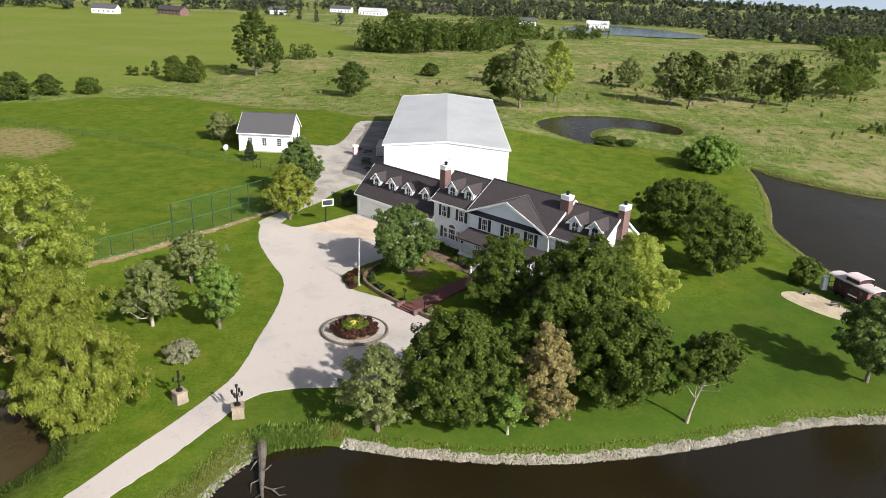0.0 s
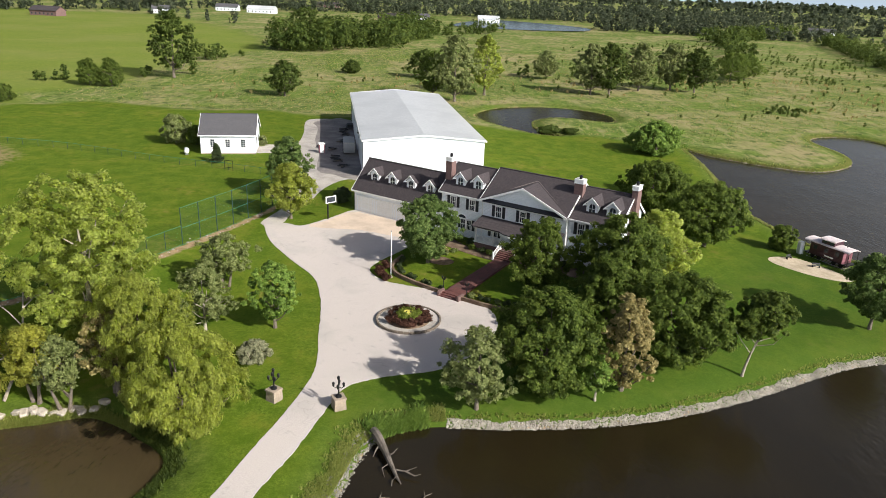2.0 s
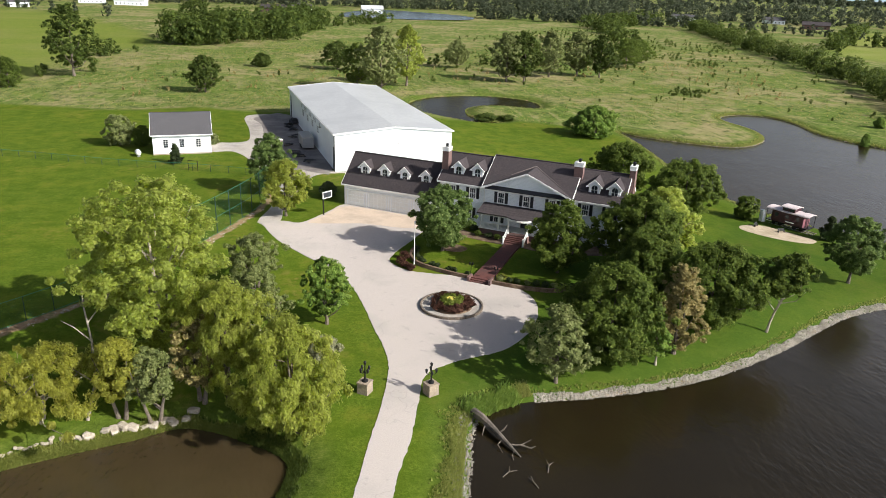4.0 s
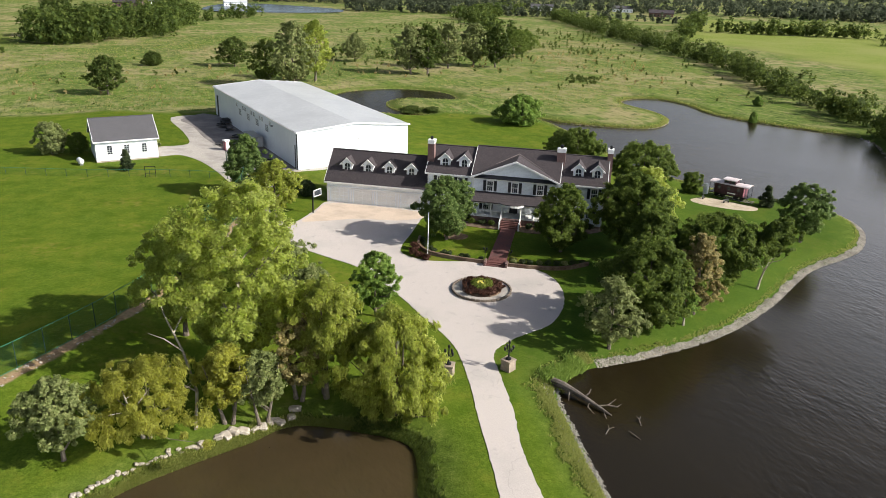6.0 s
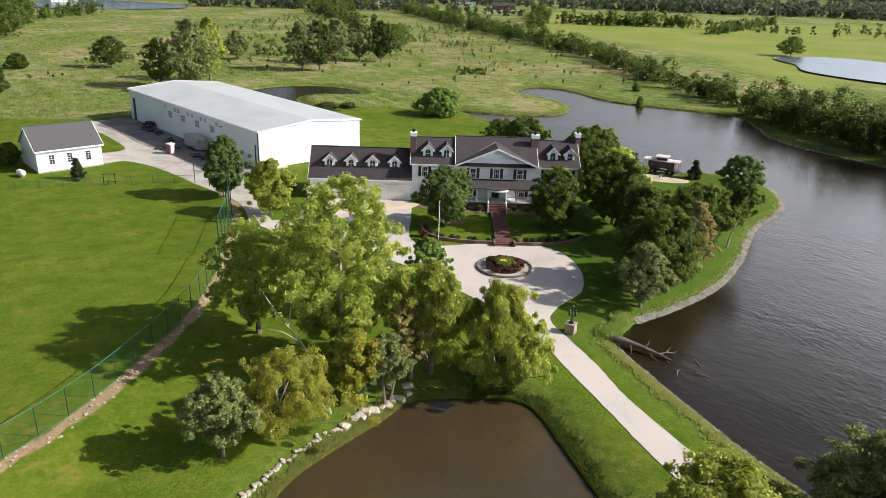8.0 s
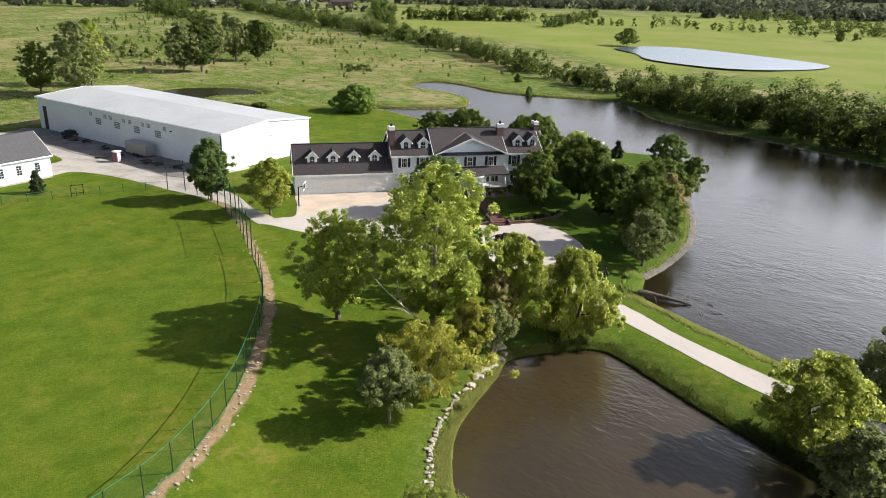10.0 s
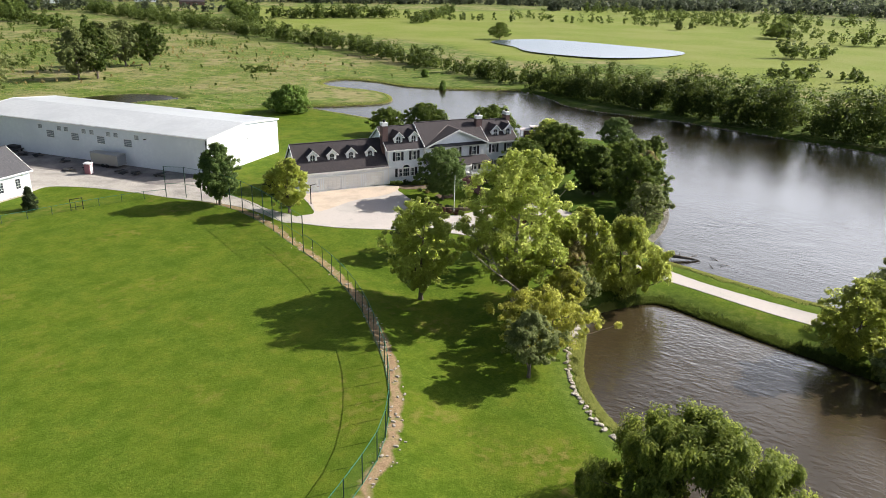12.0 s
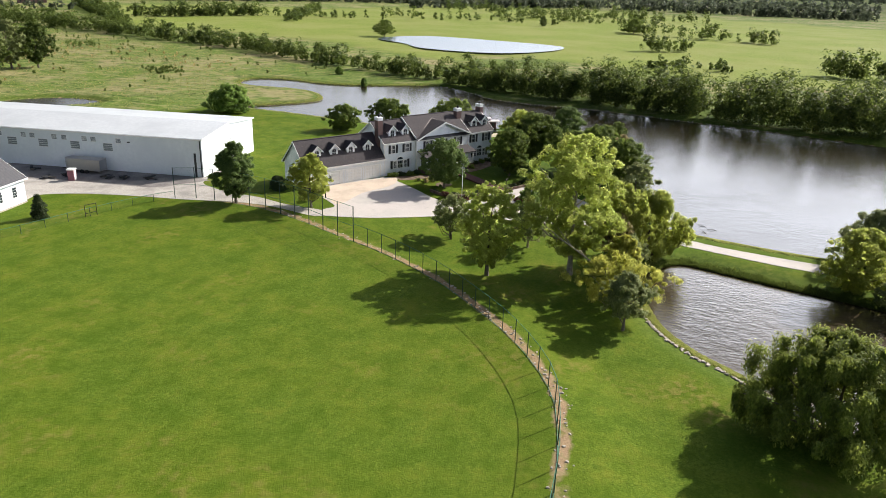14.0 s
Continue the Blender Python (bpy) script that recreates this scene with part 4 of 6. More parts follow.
# -- woods and hedgerows far off
def wood(name, lines, leaf, label, per=70, size=1.0, seed=0):
    """lines: (from, to, depth, spacing, lowest, highest)."""
    rng = np.random.default_rng(500 + seed)
    out = []
    for (x0, y0), (x1, y1), depth, spacing, low, high in lines:
        ln = math.hypot(x1 - x0, y1 - y0)
        for _ in range(int(ln * max(depth, spacing) / spacing ** 2)):
            s, o = rng.random(), (rng.random() - 0.5) * depth
            px, py = x0 + s * (x1 - x0) - o * (y1 - y0) / ln, y0 + s * (y1 - y0) + o * (x1 - x0) / ln
            h = low + (high - low) * rng.random() ** 1.5
            w = h * (0.55 + 0.45 * rng.random())
            q = rng.random(9)
            a = rng.random(9) * 2 * np.pi
            r = 0.36 * w * np.sqrt(rng.random(9)) * profile("oval", 0.15 + 0.75 * q)
            c = np.stack([px + r * np.cos(a), py + r * np.sin(a), LOW + h * (0.10 + 0.8 * q)], 1)
            out.append(leaves(rng, c, np.full(9, 0.24 * w), np.array((px, py, 0.4 * h)), per, size * (0.6 + 0.05 * h)))
    return tagged(quads(name, np.concatenate(out), leaf), label, "trees", kind="stuff")


wood("shore_wood", [((124, 127.6), (108.2, 107.3), 14, 3.7, 6, 12), ((108.2, 107.3), (102.6, 77.5), 15, 3.6, 7, 14), ((102.6, 77.5), (95.8, 51.4), 17, 3.6, 8, 15), ((95.8, 51.4), (88.1, 22.7), 17, 3.6, 8, 16), ((88.1, 22.7), (80.7, -13.9), 18, 3.8, 9, 17), ((80.7, -13.9), (65, -70), 20, 4.4, 9, 17)], L_WOOD, "dense green woodland along the far lake shore", 430, 0.5, 1)
wood("shore_saplings", [((120, 131.6), (101.2, 103.2), 6, 3.4, 4, 9), ((97.7, 87.3), (92.7, 53.3), 4, 4.5, 3, 7), ((90.7, 47.2), (78.6, 5.7), 4, 5.0, 3, 6)], L_WOOD, "young trees along the far shore", 200, 0.52, 2)
wood("hedgerow", [((303.7, 639.5), (235.2, 419.1), 18, 4.6, 6, 12), ((235.2, 419.1), (187.8, 264.4), 12, 3.8, 5, 12), ((187.8, 264.4), (143, 177.3), 11, 3.5, 4, 10), ((143, 177.3), (129, 133.7), 12, 3.4, 4, 9)], L_WOOD, "uneven hedgerow of small trees between meadow and pasture", 150, 0.72, 3)
wood("hedgerow", [((347.1, 485.4), (454.7, 418.6), 16, 4.6, 7, 14), ((454.7, 418.6), (530, 262.6), 9, 8, 6, 13), ((190, 599), (314, 747.4), 24, 5.5, 7, 14), ((155, 434.6), (208.8, 616.2), 14, 6.5, 5, 11), ((288.1, 426.8), (477.4, 644.1), 12, 5, 6, 12), ((399.1, 356.8), (613.2, 444.2), 10, 5.5, 5, 11)], L_WOOD, "far hedgerow of dark trees", 75, 1.25, 4)
wood("hedgerow", [((213.7, 61.7), (233.3, 25.2), 18, 5, 3, 7), ((220.5, -50.9), (244.8, -14.5), 16, 4.4, 7, 15), ((342.1, 44.6), (311.6, 67.6), 18, 6, 6, 11), ((428.2, -11.8), (486.5, 101.4), 16, 6.5, 6, 13), ((574.9, 72.1), (655.4, 256.3), 16, 7.5, 7, 14), ((535.5, 163.2), (561.9, 339.3), 10, 8, 5, 11), ((700.8, 33.8), (774.8, 349), 20, 8, 7, 15)], L_WOOD, "clumps of dark bushes in the pasture", 110, 0.95, 5)
wood("far_wood", [((-111.3, 387.3), (-66.4, 416.8), 24, 4.6, 9, 18), ((-66.4, 421), (-43.2, 547), 30, 5, 10, 19), ((-102.7, 420.9), (-60.1, 452.5), 26, 5, 10, 20), ((-132.9, 315.6), (-115.5, 347.3), 9, 5, 4, 8), ((-60, 505), (23.7, 631), 22, 8, 7, 15), ((-156.1, 239.8), (-113.8, 275.8), 6, 6, 3, 6), ((2.2, 314.7), (93.3, 309.7), 10, 11, 3, 6)], L_WOOD, "wood between the field and the meadow", 130, 0.9, 6)
wood("far_wood", [((-900, 560), (-438.8, 609.7), 50, 11, 10, 20), ((-438.8, 672.7), (-313.2, 861.7), 40, 10, 9, 20), ((-313.2, 903.7), (24.1, 956.5), 80, 11, 10, 20), ((24.1, 946), (346.2, 883.3), 90, 10.5, 9, 18), ((123, 736.2), (338.5, 661.1), 34, 8, 8, 15), ((-187.2, 588.7), (-344.5, 756.7), 16, 14, 7, 14), ((346.2, 883.3), (630.4, 719.4), 60, 11, 9, 17), ((338.5, 661.1), (418.7, 524.7), 14, 9, 6, 12)], L_FAR_HAZED, "dark woodland along the far edge of the fields", 58, 1.6, 7)
wood("far_wood", [((-1500, 1100), (-209.2, 1470.8), 200, 24, 12, 22), ((-209.2, 1418.2), (705.1, 1170.3), 240, 21, 12, 22), ((705.1, 1170.3), (1330.9, 533.7), 240, 21, 12, 22), ((1330.9, 533.7), (1539, -279.8), 220, 24, 12, 22), ((630.4, 719.4), (894.5, 530.3), 70, 9.5, 10, 18), ((894.5, 530.3), (1040.8, 173.9), 70, 10, 10, 18), ((765, 394), (969.9, 263.7), 22, 8, 8, 15), ((1040.8, 173.9), (1034.8, -188), 70, 10, 10, 19)], L_FAR_HAZED, "belt of woods near the horizon, haze put into its leaf colour", 30, 2.6, 8)
wood("horizon_wood", [((-3200, 2000), (-0.5, 2836), 700, 55, 14, 28), ((-0.5, 2836), (1892.1, 1998.6), 700, 50, 14, 28), ((1892.1, 1998.6), (2997.9, 363.1), 700, 52, 14, 28), ((2997.9, 363.1), (2900, -900), 600, 60, 14, 28)], L_FAR_HAZED, "low woods on the horizon", 18, 6.5, 9)


# ---- the house ----
house = thing("house", pose(-32.2, 105.5, 0, 0, 0, -33), "long white clapboard house with dark roofs, dormers and a garage wing", "house")


def gable_body(bm, x0, x1, y0, y1, z0, eave, ridge):
    ym = (y0 + y1) / 2
    ring = [(y0, z0), (y1, z0), (y1, eave), (ym, ridge), (y0, eave)]
    return solid(bm, [(x0, y, z) for y, z in ring], [(x1, y, z) for y, z in ring])


def gable_roof(bm, x0, x1, y0, y1, eave, ridge, over=0.45, ends=0.3, thick=0.2, x1_end=None):
    ym = (y0 + y1) / 2
    k = (ridge - eave) / (ym - y0)
    e = eave - over * k
    a, b = x0 - ends, x1 + (ends if x1_end is None else x1_end)
    slab(bm, [(a, y0 - over, e + thick), (b, y0 - over, e + thick), (b, ym, ridge + thick), (a, ym, ridge + thick)], thick)
    slab(bm, [(a, ym, ridge + thick), (b, ym, ridge + thick), (b, y1 + over, e + thick), (a, y1 + over, e + thick)], thick)
    box(bm, a, b, ym - 0.14, ym + 0.14, ridge + thick - 0.05, ridge + thick + 0.05)
    return bm


def fascia(x0, x1, y, z):
    return box(B(), x0, x1, y - 0.06, y + 0.03, z - 0.22, z, 0.0)


def rake(bm, x, y0, y1, eave, ridge, over=0.45, t=0.2):
    """White barge boards on a gable end."""
    ym, k = (y0 + y1) / 2, (ridge - eave) / ((y1 - y0) / 2)
    for s in (1, -1):
        ye = ym - s * ((y1 - y0) / 2 + over)
        ze = eave - over * k
        slab(bm, [(x - 0.04, ye, ze + t), (x + 0.04, ye, ze + t), (x + 0.04, ym, ridge + t), (x - 0.04, ym, ridge + t)][::s], 0.32)
    return bm


W = dict(garage=(0.0, 16.5, 0.4, 8.4, 3.7, 7.6), left=(16.5, 23.8, 0.5, 9.3, 6.4, 9.5), centre=(23.8, 36.5, 0.0, 9.8, 6.6, 9.85), right=(36.5, 43.4, 0.5, 9.3, 6.4, 9.5))
for key, (x0, x1, y0, y1, eave, ridge) in W.items():
    part("wall", gable_body(B(), x0, x1, y0, y1, -0.7, eave, ridge), M_SIDING, house, "white horizontal siding")
    part("roof", gable_roof(B(), x0, x1, y0, y1, eave, ridge, x1_end=0.0 if key in ("garage", "left") else None), M_SHINGLE, house, "dark brown shingle roof")
    k = (ridge - eave) / ((y1 - y0) / 2)
    part("fascia", fascia(x0 - 0.3, x1 + 0.1, y0 - 0.47, eave - 0.45 * k + 0.17), M_TRIM, house, "white eaves board")
    part("fascia", fascia(x0 - 0.3, x1 + 0.1, y1 + 0.50, eave - 0.45 * k + 0.17), M_TRIM, house)
for x, key in ((-0.33, "garage"), (16.17, "left"), (23.47, "centre"), (36.83, "centre"), (43.73, "right")):
    part("barge_board", rake(B(), x, *W[key][2:]), M_TRIM, house)
for x in (0.06, 16.6, 23.74, 36.56, 43.34):
    part("corner_board", box(B(), x - 0.09, x + 0.09, (0.4 if x < 1 else 0.5 if x < 20 or x > 40 else 0.0) - 0.025, 0.62, -0.1, 3.4 if x < 1 else 6.1), M_TRIM, house)

# pediment over the centre block
bm = B()
solid(bm, [(24.0, -0.12, 6.55), (36.3, -0.12, 6.55), (30.15, -0.12, 9.0)], [(24.0, 0.6, 6.55), (36.3, 0.6, 6.55), (30.15, 0.6, 9.0)])
part("pediment", bm, M_SIDING, house, "pale blue-white gable siding")
bm = B()
for s in (-1, 1):
    ring = [(30.15 + s * 6.75, -0.75, 6.45), (30.15, -0.75, 9.27), (30.15, 3.9, 9.27), (30.15 + s * 6.75, -0.2, 6.5)]
    slab(bm, ring[::s], 0.18)
part("gable_roof", bm, M_SHINGLE, house)
bm = B()
for s in (-1, 1):
    slab(bm, [(30.15 + s * 6.78, -0.82, 6.45), (30.15, -0.82, 9.29), (30.15, -0.74, 9.29), (30.15 + s * 6.78, -0.74, 6.45)][::s], 0.28)
part("gable_trim", bm, M_TRIM, house, "white raking trim")
bm = B()
for s in (-1, 1):
    tube(bm, [(30.15 + s * 6.6, -0.2, 6.58), (30.15, 3.9, 9.35)], [0.07, 0.07], 4)
part("valley_flashing", bm, M_FLASH, house, "pale ridge line along the valley")
# roof strip in near-black paint: the shadow under the pediment is in its colour
part("pent_roof", slab(B(), [(24.0, -0.8, 6.42), (36.3, -0.8, 6.42), (36.3, -0.1, 6.75), (24.0, -0.1, 6.75)], 0.12), M_SHUTTER, house, "small roof strip, the pediment's shadow put into its dark colour")
part("frieze", box(B(), 24.0, 36.3, -0.10, -0.02, 5.95, 6.25), M_TRIM, house)


def window_part(width, height, shutters=True, arch=False, rows=2):
    """A window with casing, muntins, dark pane and two shutters, round its own sill centre; front is -y."""
    h = width / 2
    w = part("window", box(B(), -h, h, -0.025, 0.01, 0, height), M_GLASS, house, "dark glass in a white double-hung frame")
    for a in (-h, h):
        part("jamb", box(B(), a - 0.07, a + 0.07, -0.09, 0.02, 0, height), M_TRIM, w)
    part("head", box(B(), -h - 0.07, h + 0.07, -0.092, 0.022, height - 0.06, height + 0.14), M_TRIM, w)
    part("sill", box(B(), -h - 0.14, h + 0.14, -0.14, 0.022, -0.08, 0.04), M_TRIM, w)
    part("meeting_rail", box(B(), -h, h, -0.06, 0.02, height / 2 - 0.04, height / 2 + 0.04), M_TRIM, w)
    for a in (-h / 3, h / 3):
        part("muntin", box(B(), a - 0.02, a + 0.02, -0.045, 0.02, 0, height), M_TRIM, w)
    if shutters:
        for s in (-1, 1):
            bm = B()
            c = s * (h + 0.34)
            box(bm, c - 0.22, c + 0.22, -0.07, 0.01, -0.02, height + 0.05)
            for q in (0.04, 0.53):
                for j in range(5):
                    z = height * (q + 0.09 * j) + 0.03
                    box(bm, c - 0.16, c + 0.16, -0.095, -0.06, z, z + height * 0.05)
            part("shutter", bm, M_SHUTTER, w, "black louvred shutter")
    if arch:
        bm = B()
        n = 10
        ring = [((h + 0.05) * math.cos(math.pi * j / n), height + 0.14 + 0.75 * (h + 0.05) * math.sin(math.pi * j / n)) for j in range(n + 1)]
        solid(bm, [(x, 0.01, z) for x, z in ring], [(x, -0.035, z) for x, z in ring])
        part("fanlight", bm, M_GLASS, w, "dark half-round fanlight")
        bm = B()
        tube(bm, [(x, -0.05, z) for x, z in ring], [0.06] * (n + 1), 5)
        part("arch_trim", bm, M_TRIM, w)
    return w


win = window_part(0.95, 1.55)
spots = [(26.35, 0.0, 4.25), (30.15, 0.0, 4.25), (33.95, 0.0, 4.25), (18.55, 0.5, 4.2), (21.75, 0.5, 4.2), (38.5, 0.5, 4.2), (41.9, 0.5, 4.2), (25.9, 0.0, 1.3), (34.4, 0.0, 1.3)]
win.matrix_basis = pose(spots[0][0], spots[0][1] - 0.01, spots[0][2])
for x, y, z in spots[1:]:
    copy_thing(win, pose(x, y - 0.01, z))
big = window_part(1.3, 1.5, False, True)
big.matrix_basis = pose(20.15, 0.49, 1.2)
copy_thing(big, pose(40.2, 0.49, 1.2))
small = window_part(0.8, 1.45, False)
small.matrix_basis = pose(18.95, 0.49, 1.2)
for x in (21.35, 39.0, 41.4):
    copy_thing(small, pose(x, 0.49, 1.2))
bm = box(B(), -0.22, 0.22, -0.07, 0.01, -0.02, 1.55)
for j in range(9):
    box(bm, -0.16, 0.16, -0.095, -0.06, 0.08 + 0.15 * j, 0.15 + 0.15 * j)
sh = part("shutter", bm, M_SHUTTER, house, "black louvred shutter", pose(18.2, 0.49, 1.2))
for x in (22.1, 38.25, 42.15):
    copy_thing(sh, pose(x, 0.49, 1.2))


def dormer_part(depth, rise):
    """A gabled dormer, face at y = 0, running back along +y; z = 0 at its sill."""
    d = part("dormer", solid(B(), [(-0.8, 0, -0.9), (0.8, 0, -0.9), (0.8, 0, 1.35), (0, 0, 2.1), (-0.8, 0, 1.35)], [(-0.8, depth, -0.9), (0.8, depth, -0.9), (0.8, depth, 1.35), (0, depth, 2.1), (-0.8, depth, 1.35)]), M_SIDING, house, "white gabled roof dormer")
    bm = B()
    for s in (-1, 1):
        slab(bm, [(s * 1.12, -0.35, 1.17), (0, -0.35, 2.24), (0, depth, 2.24), (s * 1.12, depth, 1.17)][::s], 0.12)
    part("dormer_roof", bm, M_SHINGLE, d, "brown shingle dormer roof")
    bm = B()
    for s in (-1, 1):
        slab(bm, [(s * 1.14, -0.42, 1.17), (0, -0.42, 2.26), (0, -0.33, 2.26), (s * 1.14, -0.33, 1.17)][::s], 0.2)
        box(bm, min(s * 1.12, s * 0.72), max(s * 1.12, s * 0.72), -0.38, -0.02, 1.08, 1.2)
        box(bm, s * 0.72 - 0.08, s * 0.72 + 0.08, -0.03, 0.03, -0.3, 1.2)
    box(bm, -0.55, 0.55, -0.06, 0.02, -0.08, 0.02)
    part("dormer_trim", bm, M_TRIM, d)
    n = 8
    ring = [(-0.45, 0.05), (0.45, 0.05), (0.45, 0.95)] + [(0.45 * math.cos(math.pi * j / n), 0.95 + 0.42 * math.sin(math.pi * j / n)) for j in range(1, n)] + [(-0.45, 0.95)]
    bm = solid(B(), [(x, 0.02, z) for x, z in ring], [(x, -0.02, z) for x, z in ring])
    part("dormer_window", bm, M_GLASS, d, "arched dark dormer window")
    bm = box(B(), -0.025, 0.025, -0.045, 0, 0.05, 1.36)
    box(bm, -0.45, 0.45, -0.045, 0, 0.62, 0.68)
    tube(bm, [(x, -0.03, z) for x, z in ring] + [(ring[0][0], -0.03, ring[0][1])], [0.05] * (len(ring) + 1), 4)
    part("muntin", bm, M_TRIM, d)
    return d


gd = dormer_part(3.4, 0)
gd.matrix_basis = pose(3.0, 1.75, 4.9)
for x in (6.5, 10.0, 13.6):
    copy_thing(gd, pose(x, 1.75, 4.9))
md = dormer_part(3.6, 0)
md.matrix_basis = pose(19.0, 1.5, 7.05)
for x in (22.0, 39.3, 42.1):
    copy_thing(md, pose(x, 1.5, 7.05))

# garage doors
bm = box(B(), -1.5, 1.5, -0.02, 0.06, 0, 2.35)
for i in range(4):
    for j in range(4):
        box(bm, -1.42 + 0.72 * i, -0.78 + 0.72 * i, -0.045, 0, 0.08 + 0.57 * j, 0.56 + 0.57 * j, 0.015)
gdoor = part("garage_door", bm, M_TRIM, house, "white panelled garage door", pose(2.1, 0.42, 0))
for x in (6.0, 9.9, 13.8):
    copy_thing(gdoor, pose(x, 0.42, 0))
bm = B()
for x in (0.35, 3.85, 4.25, 7.75, 8.15, 11.65, 12.05, 15.55):
    box(bm, x - 0.09, x + 0.09, 0.32, 0.42, 0, 2.5)
box(bm, 0.3, 15.6, 0.31, 0.42, 2.36, 2.56)
part("garage_door_casing", bm, M_TRIM, house)


def chimney(x, y, w, d, top, foot, label):
    c = part("chimney", box(B(), x - w / 2, x + w / 2, y - d / 2, y + d / 2, foot, top - 0.7), M_BRICK, house, label)
    bm = box(B(), x - w / 2 - 0.03, x + w / 2 + 0.03, y - d / 2 - 0.03, y + d / 2 + 0.03, top - 0.72, top - 0.15)
    box(bm, x - w / 2 - 0.05, x + w / 2 + 0.05, y - d / 2 - 0.05, y + d / 2 + 0.05, top - 0.3, top - 0.12)
    part("chimney_cap", bm, M_TRIM, c, "white chimney cap")
    bm = cyl(B(), x, y, top - 0.15, top + 0.25, 0.2, 0.2, 10)
    cyl(bm, x, y, top + 0.25, top + 0.42, 0.32, 0.05, 10)
    part("chimney_pot", bm, M_BLACK, c, "black flue cowl")


chimney(16.6, 2.5, 1.0, 1.25, 11.05, 5.0, "brick chimney at the wing's end")
chimney(36.5, 3.5, 1.25, 1.0, 11.0, 7.5, "brick chimney on the roof")
chimney(43.75, 5.1, 0.8, 1.5, 11.1, -0.7, "tall brick chimney on the gable wall")

# porch
part("porch_floor", box(B(), 24.1, 36.2, -2.5, 0, 0, 0.9), M_BRICK, house, "dark red brick porch base")
part("porch_deck", box(B(), 24.0, 36.3, -2.6, 0, 0.9, 1.0), M_TRIM, house)
bm = slab(B(), [(23.8, -3.0, 3.35), (36.5, -3.0, 3.35), (36.5, 0.0, 4.1), (23.8, 0.0, 4.1)], 0.16)
n = 10
arc = [(30.15 + 1.85 * math.cos(math.pi + math.pi * j / n), -2.7 + 1.25 * math.sin(math.pi + math.pi * j / n)) for j in range(n + 1)]
slab(bm, [(x, y, 3.42) for x, y in arc], 0.12)
part("porch_roof", bm, M_SHINGLE, house, "brown porch roof with a rounded front")
bm = box(B(), 24.0, 36.3, -2.72, -2.5, 3.0, 3.22)
slab(bm, [(x, y, 3.31) for x, y in arc], 0.3)
part("porch_beam", bm, M_TRIM, house)
column = part("column", box(cyl(box(B(), -0.16, 0.16, -0.16, 0.16, 0, 0.18), 0, 0, 0.1, 2.05, 0.12, 0.1, 10), -0.16, 0.16, -0.16, 0.16, 1.9, 2.08), M_TRIM, house, "white porch column", pose(24.3, -2.45, 1.0))
for x, y in ((27.0, -2.45), (28.75, -3.3), (31.55, -3.3), (33.3, -2.45), (36.0, -2.45)):
    copy_thing(column, pose(x, y, 1.0))
for x0, x1 in ((24.4, 28.7), (31.6, 35.9)):
    bm = box(B(), x0, x1, -2.5, -2.42, 1.78, 1.88)
    box(bm, x0, x1, -2.49, -2.43, 1.12, 1.18)
    for x in np.arange(x0 + 0.15, x1, 0.2):
        box(bm, x - 0.02, x + 0.02, -2.48, -2.44, 1.15, 1.8)
    part("porch_railing", bm, M_TRIM, house, "white balustrade")
bm = box(B(), 28.6, 31.7, -3.5, -2.4, 0, 0.98)
part("landing", bm, M_BRICK, house)
step = part("step", box(B(), 28.8, 31.5, -0.3, 0.1, -0.2, 0), M_PAVER, house, "red brick step", pose(0, -3.7, 0.84))
for k in range(1, 5):
    copy_thing(step, pose(0, -3.7 - 0.28 * k, 0.84 - 0.17 * k))
for x in (28.7, 31.6):
    bm = tube(B(), [(x, -3.4, 1.85), (x, -5.1, 0.95)], [0.06, 0.06], 6)
    tube(bm, [(x, -3.4, 1.1), (x, -5.1, 0.2)], [0.04, 0.04], 6)
    for q in range(8):
        y = -3.5 - 0.22 * q
        box(bm, x - 0.025, x + 0.025, y - 0.025, y + 0.025, 1.02 - 0.116 * q, 1.78 - 0.116 * q)
    box(bm, x - 0.1, x + 0.1, -5.25, -5.05, 0, 1.15)
    part("stair_railing", bm, M_TRIM, house, "white stair railing")
bm = box(B(), 29.55, 30.75, -0.06, 0.02, 1.0, 3.1)
part("front_door", bm, M_SHUTTER, house, "dark front door")
bm = box(B(), 29.3, 29.5, -0.08, 0.02, 1.0, 3.2)
box(bm, 30.8, 31.0, -0.08, 0.02, 1.0, 3.2), box(bm, 29.3, 31.0, -0.08, 0.02, 3.1, 3.3)
part("door_casing", bm, M_TRIM, house)


def at_house(x, y, z=0.0):
    return tuple((pose(-32.2, 105.5, 0, 0, 0, -33) @ Vector((x, y, z))))


HOUSE = pose(-32.2, 105.5, 0, 0, 0, -33)


def local_sheet(name, pts, z, material, label, category, thick=0.1):
    return sheet(name, [at_house(x, y)[:2] for x, y in pts], z, material, label, category, thick, True)


local_sheet("path_brick_walk", [(29.0, -17.2), (31.4, -17.2), (31.2, -5.0), (29.1, -5.0)], 0.30, M_PAVER, "red brick garden walk up to the porch", "path", 0.4)
local_sheet("ground_bed", rounded([(24, -3.0), (17.5, -0.5), (18, -3.5), (22, -4.6), (27, -5.2), (28.6, -4.9), (28.6, -2.6)], 3), 0.03, M_MULCH, "brown mulch bed along the house front", "flower bed")
local_sheet("ground_bed_east", rounded([(31.7, -2.6), (31.9, -5.2), (36, -5.0), (42, -3.0), (44, -0.5), (44, 0.3), (36.6, -0.3)], 3), 0.03, M_MULCH, "brown mulch bed under the porch windows", "flower bed")
